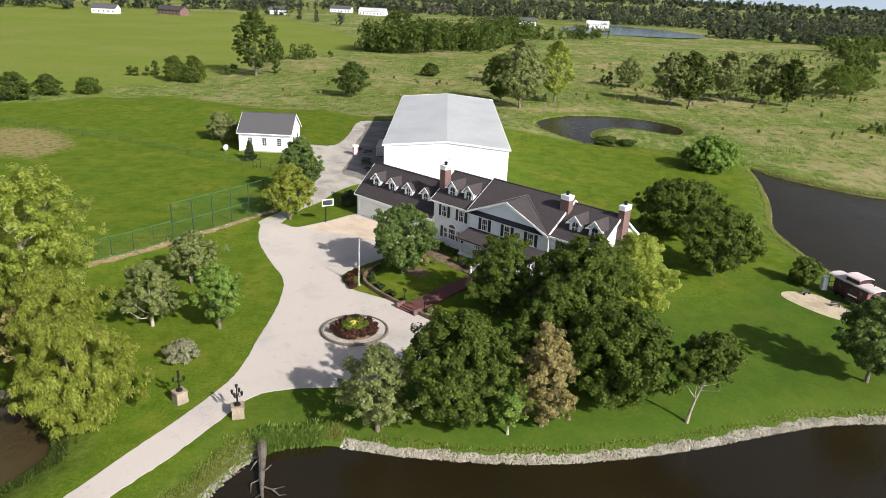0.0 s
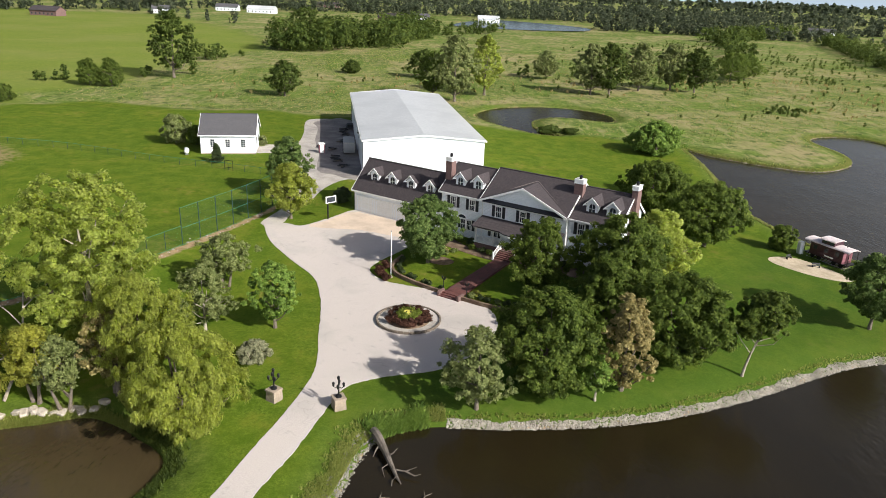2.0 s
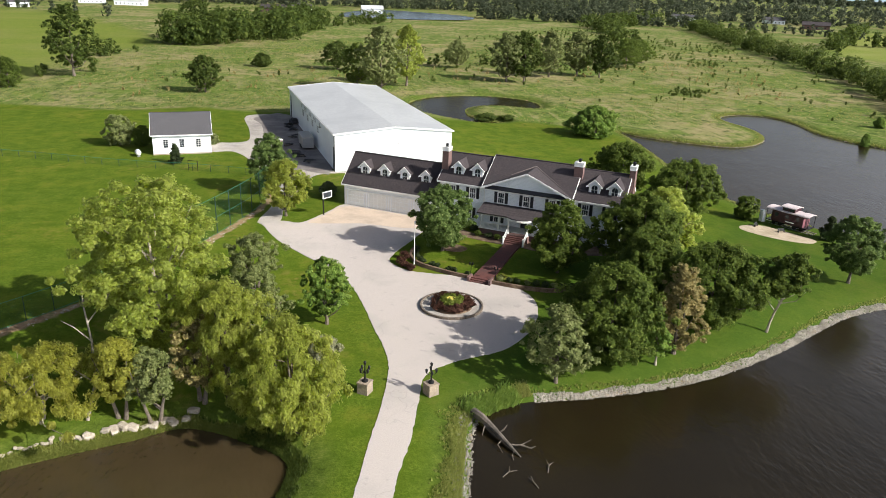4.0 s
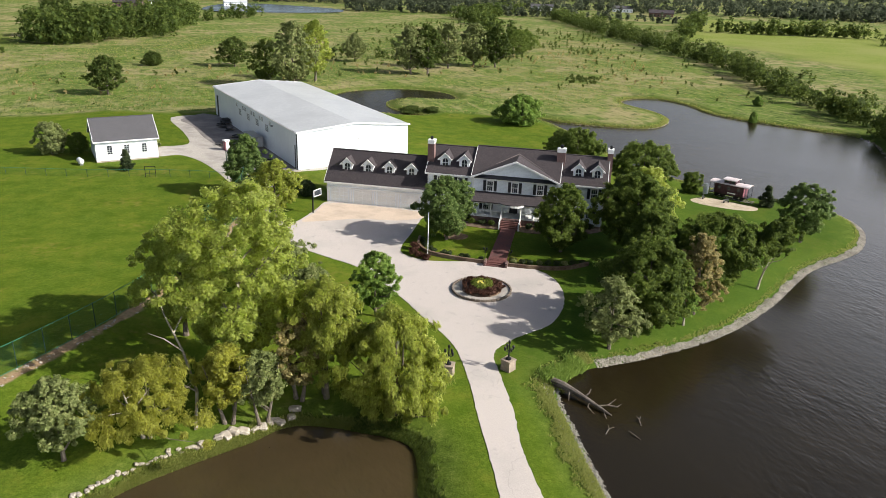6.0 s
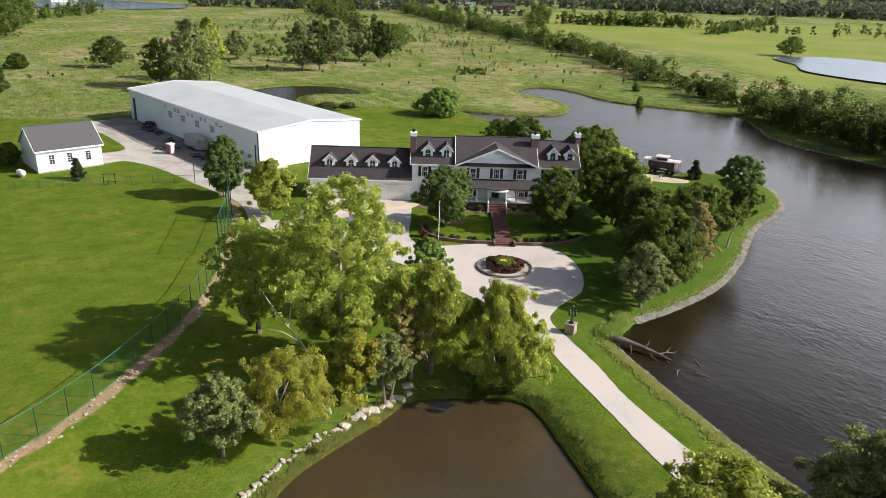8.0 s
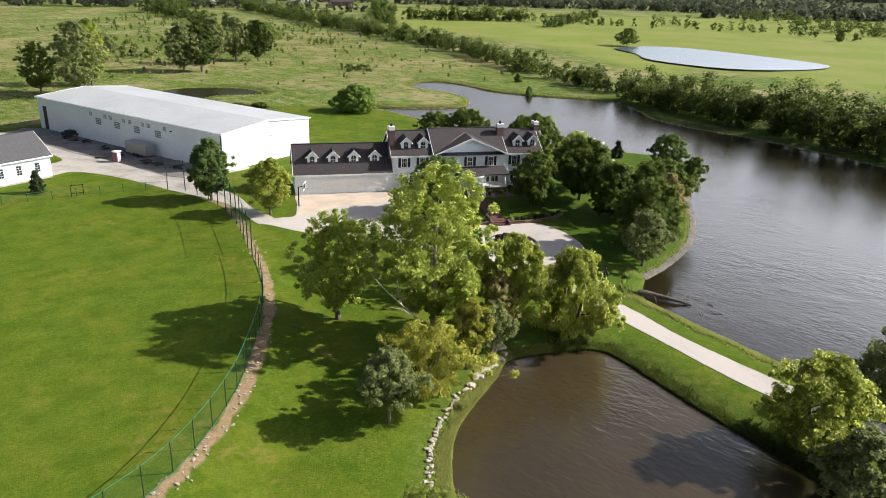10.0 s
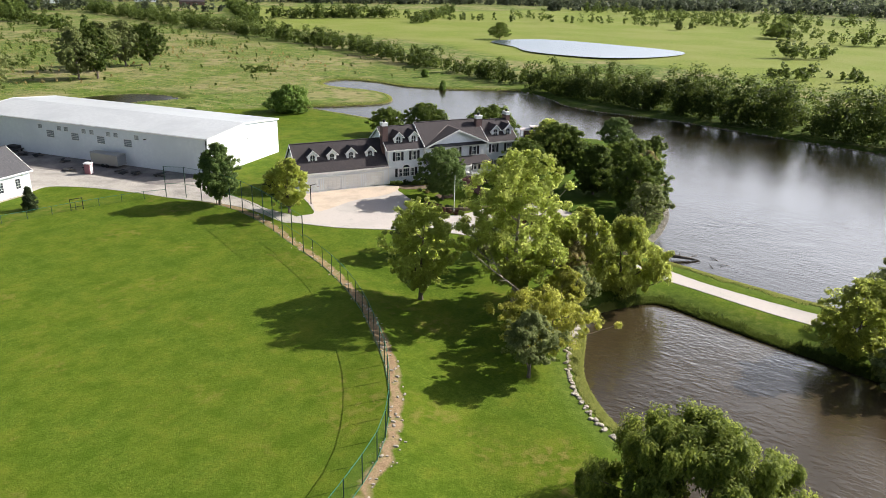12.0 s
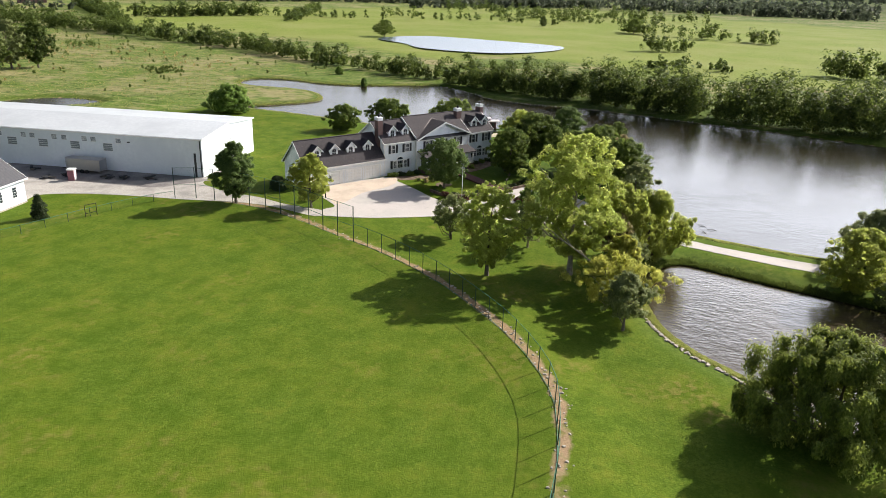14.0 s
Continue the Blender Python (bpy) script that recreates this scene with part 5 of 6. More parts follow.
local_sheet("ground_tree_bed", rounded([(22.2, -10.6), (24.4, -10.2), (24.8, -8.6), (22.8, -8.0), (21.4, -9.2)], 3), 0.025, M_MULCH, "round mulch ring under a maple", "flower bed")
# low curved retaining wall along the turning circle
wall_line = rounded([(18.4, -11.5), (18.9, -14.2), (21, -16.4), (25, -17.3), (28.9, -17.6)], 5, False)
for k, line in enumerate((wall_line, rounded([(31.5, -17.7), (35, -17.6), (39, -16.8), (42, -14.6)], 5, False))):
    low = [(*at_house(x, y)[:2], gz(*at_house(x, y)[:2])) for x, y in line]
    bm = B()
    for (x0, y0, z0), (x1, y1, z1) in zip(low, low[1:]):
        d = Vector((x1 - x0, y1 - y0, 0)).normalized()
        nx_, ny_ = -d.y * 0.16, d.x * 0.16
        ring = [(x0 - nx_, y0 - ny_, z0), (x1 - nx_, y1 - ny_, z1), (x1 + nx_, y1 + ny_, z1), (x0 + nx_, y0 + ny_, z0)]
        solid(bm, [(x, y, z - 0.1) for x, y, z in ring], [(x, y, z + 0.48) for x, y, z in ring])
    tagged(link_mesh("garden_wall", bm, M_MULCH), "low curved dark timber garden wall beside the drive", "wall")
steps = thing("garden_steps", HOUSE @ pose(30.2, -17.6, gz(*at_house(30.2, -17.6)[:2])), "three red brick steps up from the drive", "steps")
for k in range(3):
    part("step", box(B(), -1.25, 1.25, -0.75 + 0.35 * k, -0.35 + 0.35 * k, -0.05, 0.12 * (k + 1), 0.01), M_PAVER, steps)
for s in (-1, 1):
    part("cheek_wall", box(B(), s * 1.4 - 0.15, s * 1.4 + 0.15, -0.8, 0.5, -0.05, 0.6, 0.02), M_BRICK, steps)


def shrub(name, x, y, r, h, leaf, label, seed, count=420, size=0.17, group=""):
    rng = np.random.default_rng(seed)
    z = float(ground_z(np.array([x]), np.array([y]))[0]) - 0.02
    ob = thing(name, pose(x, y, z), label, "shrub", group)
    n = 9
    a = rng.random(n) * 2 * np.pi
    q = np.sqrt(rng.random(n)) * r * 0.6
    c = np.stack([q * np.cos(a), q * np.sin(a), h * (0.3 + 0.4 * rng.random(n))], 1)
    pts = leaves(rng, c, np.full(n, 0.42 * r + 0.08), np.array((0, 0, 0.2 * h)), count, size)
    pts[..., 2] = np.maximum(pts[..., 2], 0.02)
    quads("foliage", pts, leaf, ob)
    bm = B()
    for k in range(4):
        tube(bm, [(0, 0, 0), tuple(0.5 * c[k]), tuple(c[k])], [0.035, 0.025, 0.01], 4)
    part("stem", bm, M_BARK, ob)
    return ob


for k in range(11):
    p = wall_line[int(3 + k * (len(wall_line) - 4) / 11)]
    x, y, _ = at_house(p[0] + 0.35, p[1] + 0.95)
    shrub("box_shrub", x, y, 0.42, 0.65, L_CEDAR, "small clipped dark shrub along the garden wall", 700 + k, group="shrubs along the garden wall")
for k in range(9):
    x, y, _ = at_house(32.4 + 1.1 * k, -16.4 + 0.03 * k * k)
    shrub("box_shrub", x, y, 0.5, 0.7, L_OLIVE if k % 3 == 0 else L_CEDAR, "small shrub along the garden wall", 720 + k, group="shrubs along the garden wall")
for k, (lx, ly, r) in enumerate(((18.0, -0.8, 0.9), (19.6, -1.2, 0.8), (21.2, -1.4, 0.8), (22.8, -1.6, 0.9), (24.4, -3.4, 0.6), (26.0, -3.6, 0.6), (27.4, -3.8, 0.6), (33.0, -3.6, 0.7), (35.0, -3.4, 0.8), (37.4, -1.4, 0.9), (39.6, -1.0, 0.9), (41.6, -0.8, 0.9), (17.0, -0.5, 0.7))):
    x, y, _ = at_house(lx, ly)
    shrub("foundation_shrub", x, y, r, 0.95, L_CEDAR if k % 2 else L_MAPLE, "dark rounded shrub along the house wall", 740 + k, 520, 0.2, group="shrubs along the house")
for k, (lx, ly) in enumerate(((20.4, -5.4), (21.6, -6.0), (22.9, -5.6), (21.0, -6.9), (22.4, -7.0))):
    x, y, _ = at_house(lx, ly)
    shrub("tan_shrub", x, y, 0.55, 0.6, L_DRY if k % 2 else L_OLIVE, "low tan shrub in the front bed", 760 + k, group="shrubs in the front bed")
for k, (x, y, r, h) in enumerate(((-25.6, 80.9, 0.8, 1.3), (-25.3, 79.7, 0.7, 1.1), (-25.0, 82.3, 0.8, 1.2), (-24.6, 78.7, 0.6, 0.8))):
    shrub("maroon_shrub", x, y, r, h, L_MAROON, "dark maroon shrub beside the flagpole", 780 + k, 600, 0.2, group="maroon shrubs")

# ---- the round bed ----
CX, CY = -21.2, 68.1
bed = thing("round_flower_bed", pose(CX, CY, gz(CX, CY) + 0.05), "round raised bed ringed with dark edging and pale gravel", "flower bed")


def ring_mesh(r0, r1, z0, z1, n=48):
    bm = B()
    low0, low1, top0, top1 = ([bm.verts.new((r * math.cos(2 * math.pi * k / n), r * math.sin(2 * math.pi * k / n), z)) for k in range(n)] for r, z in ((r0, z0), (r1, z0), (r0, z1), (r1, z1)))
    for k in range(n):
        for a, b in ((top0, top1), (top1, low1), (low0, top0)):
            bm.faces.new((a[k - 1], b[k - 1], b[k], a[k]))
    return bm


part("gravel_ring", ring_mesh(1.0, 3.45, 0, 0.05), M_GRAVEL, bed, "pale gravel ring")
for k in range(36):
    a = 2 * math.pi * k / 36
    if k == 0:
        stone = part("edging_block", box(B(), -0.11, 0.11, -0.29, 0.29, -0.04, 0.24, 0.03), M_BARK, bed, "dark edging block")
    if k:
        copy_thing(stone, pose(3.55 * math.cos(a), 3.55 * math.sin(a), 0, 0, 0, math.degrees(a)))
stone.matrix_basis = pose(3.55, 0, 0)
bm = B()
bmesh.ops.create_uvsphere(bm, u_segments=28, v_segments=10, radius=1.0, matrix=Matrix.Diagonal((2.45, 2.45, 0.55, 1)))
part("mound", bm, M_MULCH, bed, "mulch mound")
rng = np.random.default_rng(9)
for name, leaf, r0, r1, z, count, size in (("maroon_planting", L_MAROON, 1.25, 2.6, 0.55, 5200, 0.2), ("green_planting", L_WEEP, 0.45, 1.3, 0.72, 2200, 0.16)):
    n = 70
    a, r = rng.random(n) * 2 * np.pi, np.sqrt(r0 ** 2 + (r1 ** 2 - r0 ** 2) * rng.random(n))
    c = np.stack([r * np.cos(a), r * np.sin(a), z + 0.25 - 0.09 * r], 1)
    quads(name, leaves(rng, c, np.full(n, 0.32), np.array((0, 0, -0.5)), count, size), leaf, bed)["label"] = "low maroon foliage" if "maroon" in name else "yellow-green foliage"
part("centre_disc", cyl(B(), 0, 0, 0.5, 0.98, 0.62, 0.58, 20), M_YELLOW, bed, "pale yellow round centrepiece")
bm = B()
for s in (-1, 1):
    box(bm, s * 0.22 - 0.07, s * 0.22 + 0.07, -0.1, 0.16, 0.97, 1.0)
part("centre_mark", bm, M_BLACK, bed)

# ---- lamps, flagpole, hoop ----
lampost = thing("gate_lamp", pose(-26.3, 49.9, gz(-26.3, 49.9)), "black iron lamp with four arms on a tan stone pedestal", "lamp", "gate lamps")
part("pedestal", tube(B(), [(0, 0, -0.1), (0, 0, 1.0)], [0.76, 0.70], 4), M_PED, lampost, "tan square stone pedestal")
part("coping", tube(B(), [(0, 0, 1.0), (0, 0, 1.14)], [0.80, 0.78], 4), M_PED, lampost)
bm = tube(B(), [(0, 0, 1.12), (0, 0, 1.3), (0, 0, 1.4), (0, 0, 2.85)], [0.3, 0.26, 0.08, 0.05], 10)
part("post", bm, M_BLACK, lampost)
for k in range(4):
    a = math.pi / 2 * k
    c, s = math.cos(a), math.sin(a)
    bm = tube(B(), [(0, 0, 2.1), (0.25 * c, 0.25 * s, 2.0), (0.45 * c, 0.45 * s, 2.15)], [0.035] * 3, 6)
    arm = part("arm", bm, M_BLACK, lampost)
    bm = tube(B(), [(0.45 * c, 0.45 * s, 2.15), (0.45 * c, 0.45 * s, 2.22), (0.45 * c, 0.45 * s, 2.48), (0.45 * c, 0.45 * s, 2.6)], [0.07, 0.09, 0.13, 0.03], 8)
    part("lantern", bm, M_BLACK, arm, "black iron lantern")
part("top_lantern", tube(B(), [(0, 0, 2.8), (0, 0, 2.88), (0, 0, 3.1), (0, 0, 3.22)], [0.06, 0.1, 0.15, 0.03], 8), M_BLACK, lampost)
copy_thing(lampost, pose(-32.2, 50.8, gz(-32.2, 50.8), 0, 0, 30))
flag = thing("flagpole", pose(-24.1, 79.6, gz(-24.1, 79.6)), "slim white bare flagpole beside maroon shrubs", "flagpole")
part("pole", tube(B(), [(0, 0, -0.05), (0, 0, 6.1)], [0.06, 0.035], 8), M_TRIM, flag)
bm = B()
bmesh.ops.create_icosphere(bm, subdivisions=2, radius=0.09, matrix=Matrix.Translation((0, 0, 6.17)))
part("finial", bm, M_STEEL, flag)
part("footing", cyl(B(), 0, 0, 0, 0.12, 0.22, 0.2, 12), M_STONE, flag)
hoop = thing("basketball_hoop", pose(-35.4, 100.3, gz(-35.4, 100.3), 0, 0, 40), "basketball hoop with white backboard on a black post", "basketball hoop")
part("post", box(B(), -0.08, 0.08, -0.08, 0.08, -0.05, 3.3), M_BLACK, hoop)
part("arm", tube(B(), [(0, 0, 3.2), (0, -0.9, 3.45)], [0.07, 0.06], 6), M_BLACK, hoop)
board = part("backboard", box(B(), -0.8, 0.8, -0.965, -0.935, 3.0, 3.85), M_GLASS, hoop, "dark glass backboard in a white border")
bm = box(B(), -0.9, 0.9, -0.98, -0.92, 2.9, 3.02)
box(bm, -0.9, 0.9, -0.98, -0.92, 3.83, 3.95)
box(bm, -0.9, -0.78, -0.98, -0.92, 3.02, 3.83)
box(bm, 0.78, 0.9, -0.98, -0.92, 3.02, 3.83)
part("border", bm, M_TRIM, board, "white painted border")
bm = B()
for x0, x1, z0, z1 in ((-0.3, 0.3, 3.5, 3.55), (-0.3, 0.3, 3.1, 3.15), (-0.3, -0.25, 3.1, 3.55), (0.25, 0.3, 3.1, 3.55)):
    box(bm, x0, x1, -0.995, -0.98, z0, z1)
part("target_square", bm, M_BLACK, board)
bm = B()
tube(bm, [(0.225 * math.cos(a), -1.25 + 0.225 * math.sin(a), 3.05) for a in np.linspace(0, 6.283, 17)], [0.02] * 17, 5)
part("rim", bm, M_BRICK, hoop, "orange-red rim")
for k, (lx, ly) in enumerate(((28.6, -16.9), (31.9, -16.9))):
    g = thing("garden_lamp", HOUSE @ pose(lx, ly, gz(*at_house(lx, ly)[:2])), "small black garden lamp post with two lanterns", "lamp", "garden lamps")
    part("post", tube(B(), [(0, 0, 0), (0, 0, 0.3), (0, 0, 1.7)], [0.09, 0.05, 0.04], 8), M_BLACK, g)
    part("lantern", tube(B(), [(0.18, 0, 1.6), (0.18, 0, 1.68), (0.18, 0, 1.92), (0.18, 0, 2.0)], [0.05, 0.08, 0.11, 0.02], 8), M_BLACK, g)
    part("lantern", tube(B(), [(-0.18, 0, 1.6), (-0.18, 0, 1.68), (-0.18, 0, 1.92), (-0.18, 0, 2.0)], [0.05, 0.08, 0.11, 0.02], 8), M_BLACK, g)
    part("crossbar", box(B(), -0.2, 0.2, -0.02, 0.02, 1.58, 1.62), M_BLACK, g)

# ---- the big shed ----
WH = pose(-33.0, 126.3, 0, 0, 0, 9.6)
shed = thing("metal_shed", WH, "very large white metal shed with a low white roof", "shed")
bm = B()
ring = [(0, -0.1), (22.8, -0.1), (22.8, 7.0), (11.4, 8.0), (0, 7.0)]
solid(bm, [(x, 0, z) for x, z in ring], [(x, 60.5, z) for x, z in ring])
part("wall", bm, M_METAL_WALL, shed, "white ribbed metal cladding")
for s, xe in ((-1, -0.25), (1, 23.05)):
    bm = slab(B(), [(xe, -0.25, 7.1), (11.4, -0.25, 8.14), (11.4, 60.75, 8.14), (xe, 60.75, 7.1)][::s], 0.12)
    part("roof", bm, M_METAL_ROOF, shed, "white standing-seam roof")
for y in (-0.33, 60.77):
    part("gable_trim", slab(B(), [(-0.3, y, 7.13), (11.4, y, 8.19), (11.4, y + 0.06, 8.19), (-0.3, y + 0.06, 7.13)], 0.3), M_TRIM, shed)
    part("gable_trim", slab(B(), [(11.4, y, 8.19), (23.1, y, 7.13), (23.1, y + 0.06, 7.13), (11.4, y + 0.06, 8.19)], 0.3), M_TRIM, shed)
part("gutter", box(B(), -0.42, -0.27, -0.25, 60.75, 6.85, 7.02), M_TRIM, shed)
part("gutter", box(B(), 23.07, 23.22, -0.25, 60.75, 6.85, 7.02), M_TRIM, shed)
M_GREY_GLASS = surface("grey_louvre", (0.15, 0.17, 0.19), (0.24, 0.27, 0.29), 5, 0.8, None, 0.4)
for y, z, wd, ht in tuple((y, 5.75, 0.95, 0.8) for y in (16.2, 21.2, 23.0, 27.1, 29.1, 33.6, 35.4, 40.4)) + tuple((y, 4.45, 1.8, 1.35) for y in (18.4, 25.0, 31.5, 37.9)):
    w = part("window", box(B(), -0.05, 0.02, y - wd / 2, y + wd / 2, z - ht / 2, z + ht / 2), M_GREY_GLASS, shed, "grey louvred window")
    bm = box(B(), -0.08, 0.02, y - wd / 2 - 0.07, y + wd / 2 + 0.07, z + ht / 2, z + ht / 2 + 0.08)
    box(bm, -0.09, 0.02, y - wd / 2 - 0.07, y + wd / 2 + 0.07, z - ht / 2 - 0.08, z - ht / 2)
    for q in (0.25, 0.5, 0.75):
        box(bm, -0.07, 0.02, y - wd / 2, y + wd / 2, z - ht / 2 + q * ht - 0.03, z - ht / 2 + q * ht + 0.03)
    part("window_frame", bm, M_TRIM, w)
# the near one is only a thin dark strip; the far one is a door
part("side_strip", box(B(), -0.06, 0.02, 1.2, 1.6, 0, 4.4), M_TARP, shed, "dark narrow upright strip on the side wall")
part("side_strip", box(B(), -0.06, 0.02, 57.3, 58.6, 0, 5.2), M_TARP, shed, "dark narrow upright strip on the side wall")
part("wall_lamp", box(B(), 11.9, 12.2, -0.16, 0.0, 4.8, 5.0), M_STEEL, shed)
part("downpipe", box(B(), -0.14, -0.02, 0.2, 0.34, 0, 6.9), M_TARP, shed)
part("vent_pipe", cyl(B(), -0.3, 14.0, 5.6, 5.75, 0.25, 0.25, 8), M_TARP, shed)

# dark sheet by the shed wall, deepening the cast shadow through its colour
yard = [WH @ Vector((x, y, 0)) for x, y in rounded([(-0.02, 2.5), (-5.5, 2.2), (-8.6, 6), (-8.2, 20), (-9.2, 34), (-8.6, 48), (-9.4, 57), (-0.02, 59)], 3)]
sheet("ground_yard_shaded_dirt", [(p.x, p.y) for p in yard], 0.045, M_YARD_SHADE, "packed dirt strip along the shed wall, its shadow put into the colour", "yard", 0.1, True)

# ---- the white outbuilding ----
CH = pose(-67.9, 140.3, 0, 0, 0, 9)
chapel = thing("outbuilding", CH, "small white gabled outbuilding with a grey shingle roof", "outbuilding")
part("wall", gable_body(B(), 0, 10.9, 0, 9.6, -0.1, 4.1, 7.3), M_SIDING, chapel)
part("roof", gable_roof(B(), 0, 10.9, 0, 9.6, 4.1, 7.3), M_SHINGLE_GREY, chapel, "grey shingle roof")
for x in (-0.33, 11.23):
    part("barge_board", rake(B(), x, 0, 9.6, 4.1, 7.3), M_TRIM, chapel)
part("fascia", fascia(-0.3, 11.2, -0.47, 3.97), M_TRIM, chapel)
for x in (2.4, 5.4, 8.5):
    bm = box(B(), x - 0.52, x + 0.52, -0.07, 0.02, 1.35, 3.15)
    w = part("window", bm, M_TRIM, chapel, "tall dark window in white casing")
    for i in range(2):
        for j in range(4):
            part("pane", box(B(), x - 0.42 + 0.44 * i, x - 0.02 + 0.44 * i, -0.09, -0.04, 1.44 + 0.41 * j, 1.80 + 0.41 * j), M_GLASS, w)
for y in (3.0, 6.6):
    part("gable_window", box(B(), 10.86, 10.94, y - 0.5, y + 0.5, 1.4, 3.0), M_GLASS, chapel)
part("foundation", box(B(), -0.04, 10.94, -0.04, 9.64, -0.1, 0.25), M_STONE, chapel)

tank = thing("gas_tank", pose(-70.6, 139.6, 0.75, 0, 0, 20), "white gas tank on legs beside the outbuilding", "tank")
bm = tube(B(), [(0, -1.15, 0), (0, -1.0, 0), (0, -0.7, 0), (0, 0.7, 0), (0, 1.0, 0), (0, 1.15, 0)], [0.1, 0.38, 0.5, 0.5, 0.38, 0.1], 14)
part("vessel", bm, M_TRIM, tank)
for y in (-0.6, 0.6):
    part("leg", box(B(), -0.3, 0.3, y - 0.06, y + 0.06, -0.78, -0.4), M_STEEL, tank)

# ---- caboose ----
cab = thing("caboose", pose(37.8, 92.6, gz(37.8, 92.6), 0, 0, -62) @ Matrix.Scale(0.78, 4), "maroon railway caboose with a pale roof and cupola", "caboose")
part("body", box(B(), -3.3, 3.3, -1.4, 1.4, 1.0, 3.35, 0.04), M_CABOOSE, cab, "maroon plank body")


def arched(x0, x1, half, z, rise, thick):
    bm = B()
    n = 8
    ring = [(half * math.cos(math.pi - math.pi * k / n), z + rise * math.sin(math.pi * k / n)) for k in range(n + 1)]
    ring = ring + [(y, zz - thick) for y, zz in ring[::-1]]
    return solid(bm, [(x0, y, zz) for y, zz in ring], [(x1, y, zz) for y, zz in ring])


part("roof", arched(-4.5, 4.5, 1.6, 3.38, 0.36, 0.1), M_CABROOF, cab, "pale pinkish curved roof")
part("cupola", box(B(), -1.3, 1.3, -1.3, 1.3, 3.45, 4.35, 0.03), M_CABOOSE, cab)
part("cupola_roof", arched(-1.55, 1.55, 1.5, 4.36, 0.26, 0.1), M_CABROOF, cab)
for x in (-0.7, 0.7):
    for y in (-1.31, 1.31):
        part("cupola_window", box(B(), x - 0.4, x + 0.4, y - 0.02, y + 0.02, 3.75, 4.2), M_GLASS, cab)
for x in (-2.2, 0, 2.2):
    for y in (-1.41, 1.41):
        part("window", box(B(), x - 0.35, x + 0.35, y - 0.02, y + 0.02, 2.1, 2.85), M_GLASS, cab)
part("end_panel", box(B(), 3.3, 3.34, -1.3, 1.3, 1.0, 3.3), M_PINK, cab, "pink end wall")
part("end_door", box(B(), 3.33, 3.37, -0.4, 0.4, 1.05, 3.05), M_CABOOSE, cab)
part("end_panel", box(B(), -3.34, -3.3, -1.3, 1.3, 1.0, 3.3), M_CABROOF, cab, "pale end wall")
for s in (-1, 1):
    part("platform", box(B(), min(s * 3.3, s * 4.4), max(s * 3.3, s * 4.4), -1.35, 1.35, 0.85, 1.0), M_BLACK, cab)
    bm = B()
    for y in (-1.3, 1.3):
        box(bm, s * 4.35 - 0.04, s * 4.35 + 0.04, y - 0.04, y + 0.04, 1.0, 3.4)
    box(bm, s * 4.35 - 0.03, s * 4.35 + 0.03, -1.3, 1.3, 1.85, 1.92)
    part("platform_railing", bm, M_BLACK, cab)
part("underframe", box(B(), -3.4, 3.4, -1.0, 1.0, 0.75, 1.0), M_BLACK, cab)
for x in (-2.9, -1.5, 1.5, 2.9):
    for y in (-0.75, 0.75):
        part("wheel", tube(B(), [(x, y - 0.06, 0.48), (x, y + 0.06, 0.48)], [0.42, 0.42], 14), M_BLACK, cab)
part("sign_board", box(B(), -0.2, 1.6, -1.44, -1.42, 1.35, 1.6), M_TRIM, cab, "white board with plain bars")
part("chimney_pipe", cyl(B(), 2.6, 0.5, 3.6, 4.3, 0.09, 0.09, 8), M_BLACK, cab)
track = thing("railway_track", pose(37.8, 92.6, gz(37.8, 92.6), 0, 0, -62) @ Matrix.Scale(0.78, 4), "short length of railway track under the caboose", "track")
for y in (-0.75, 0.75):
    part("rail", box(B(), -5.4, 5.4, y - 0.04, y + 0.04, -0.02, 0.08), M_STEEL, track)
sl = part("sleeper", box(B(), -0.11, 0.11, -1.25, 1.25, -0.12, -0.01), M_BARK, track, "", pose(-5.2, 0, 0.04))
for k in range(1, 18):
    copy_thing(sl, pose(-5.2 + 0.61 * k, 0, 0.04))
for k, (x, y, r) in enumerate(((32.1, 92.7, 12), (34.7, 89.9, -25))):
    bench = thing("bench", pose(x, y, gz(x, y) + 0.02, 0, 0, r + 25) @ Matrix.Scale(0.7, 4), "dark wooden bench on the sand patch", "bench", "benches")
    part("seat", box(B(), -0.8, 0.8, -0.2, 0.2, 0.42, 0.47), M_TARP, bench)
    part("back", box(B(), -0.8, 0.8, 0.2, 0.25, 0.55, 0.9), M_TARP, bench)
    for s in (-0.7, 0.7):
        part("leg", box(B(), s - 0.04, s + 0.04, -0.2, 0.22, 0, 0.42), M_BLACK, bench)
wh = thing("white_box", pose(35.0, 95.7, gz(35.0, 95.7), 0, 0, 15), "small white box beside the bush", "box")
part("body", box(B(), -0.35, 0.35, -0.35, 0.35, 0, 1.9, 0.03), M_TRIM, wh)

# ---- yard things ----
tr = thing("box_trailer", pose(-38.6, 147.6, 0, 0, 0, 99), "long silver-grey enclosed trailer with a rounded nose", "trailer")
bm = solid(B(), [(-3.4, -1.15, 0.55), (3.0, -1.15, 0.55), (3.8, -0.5, 0.55), (3.8, 0.5, 0.55), (3.0, 1.15, 0.55), (-3.4, 1.15, 0.55)], [(-3.4, -1.15, 2.6), (3.0, -1.15, 2.6), (3.8, -0.5, 2.6), (3.8, 0.5, 2.6), (3.0, 1.15, 2.6), (-3.4, 1.15, 2.6)])
part("body", bm, M_TRAILER, tr)
part("roof", arched(-3.45, 3.1, 1.18, 2.6, 0.16, 0.06), M_TRAILER, tr)
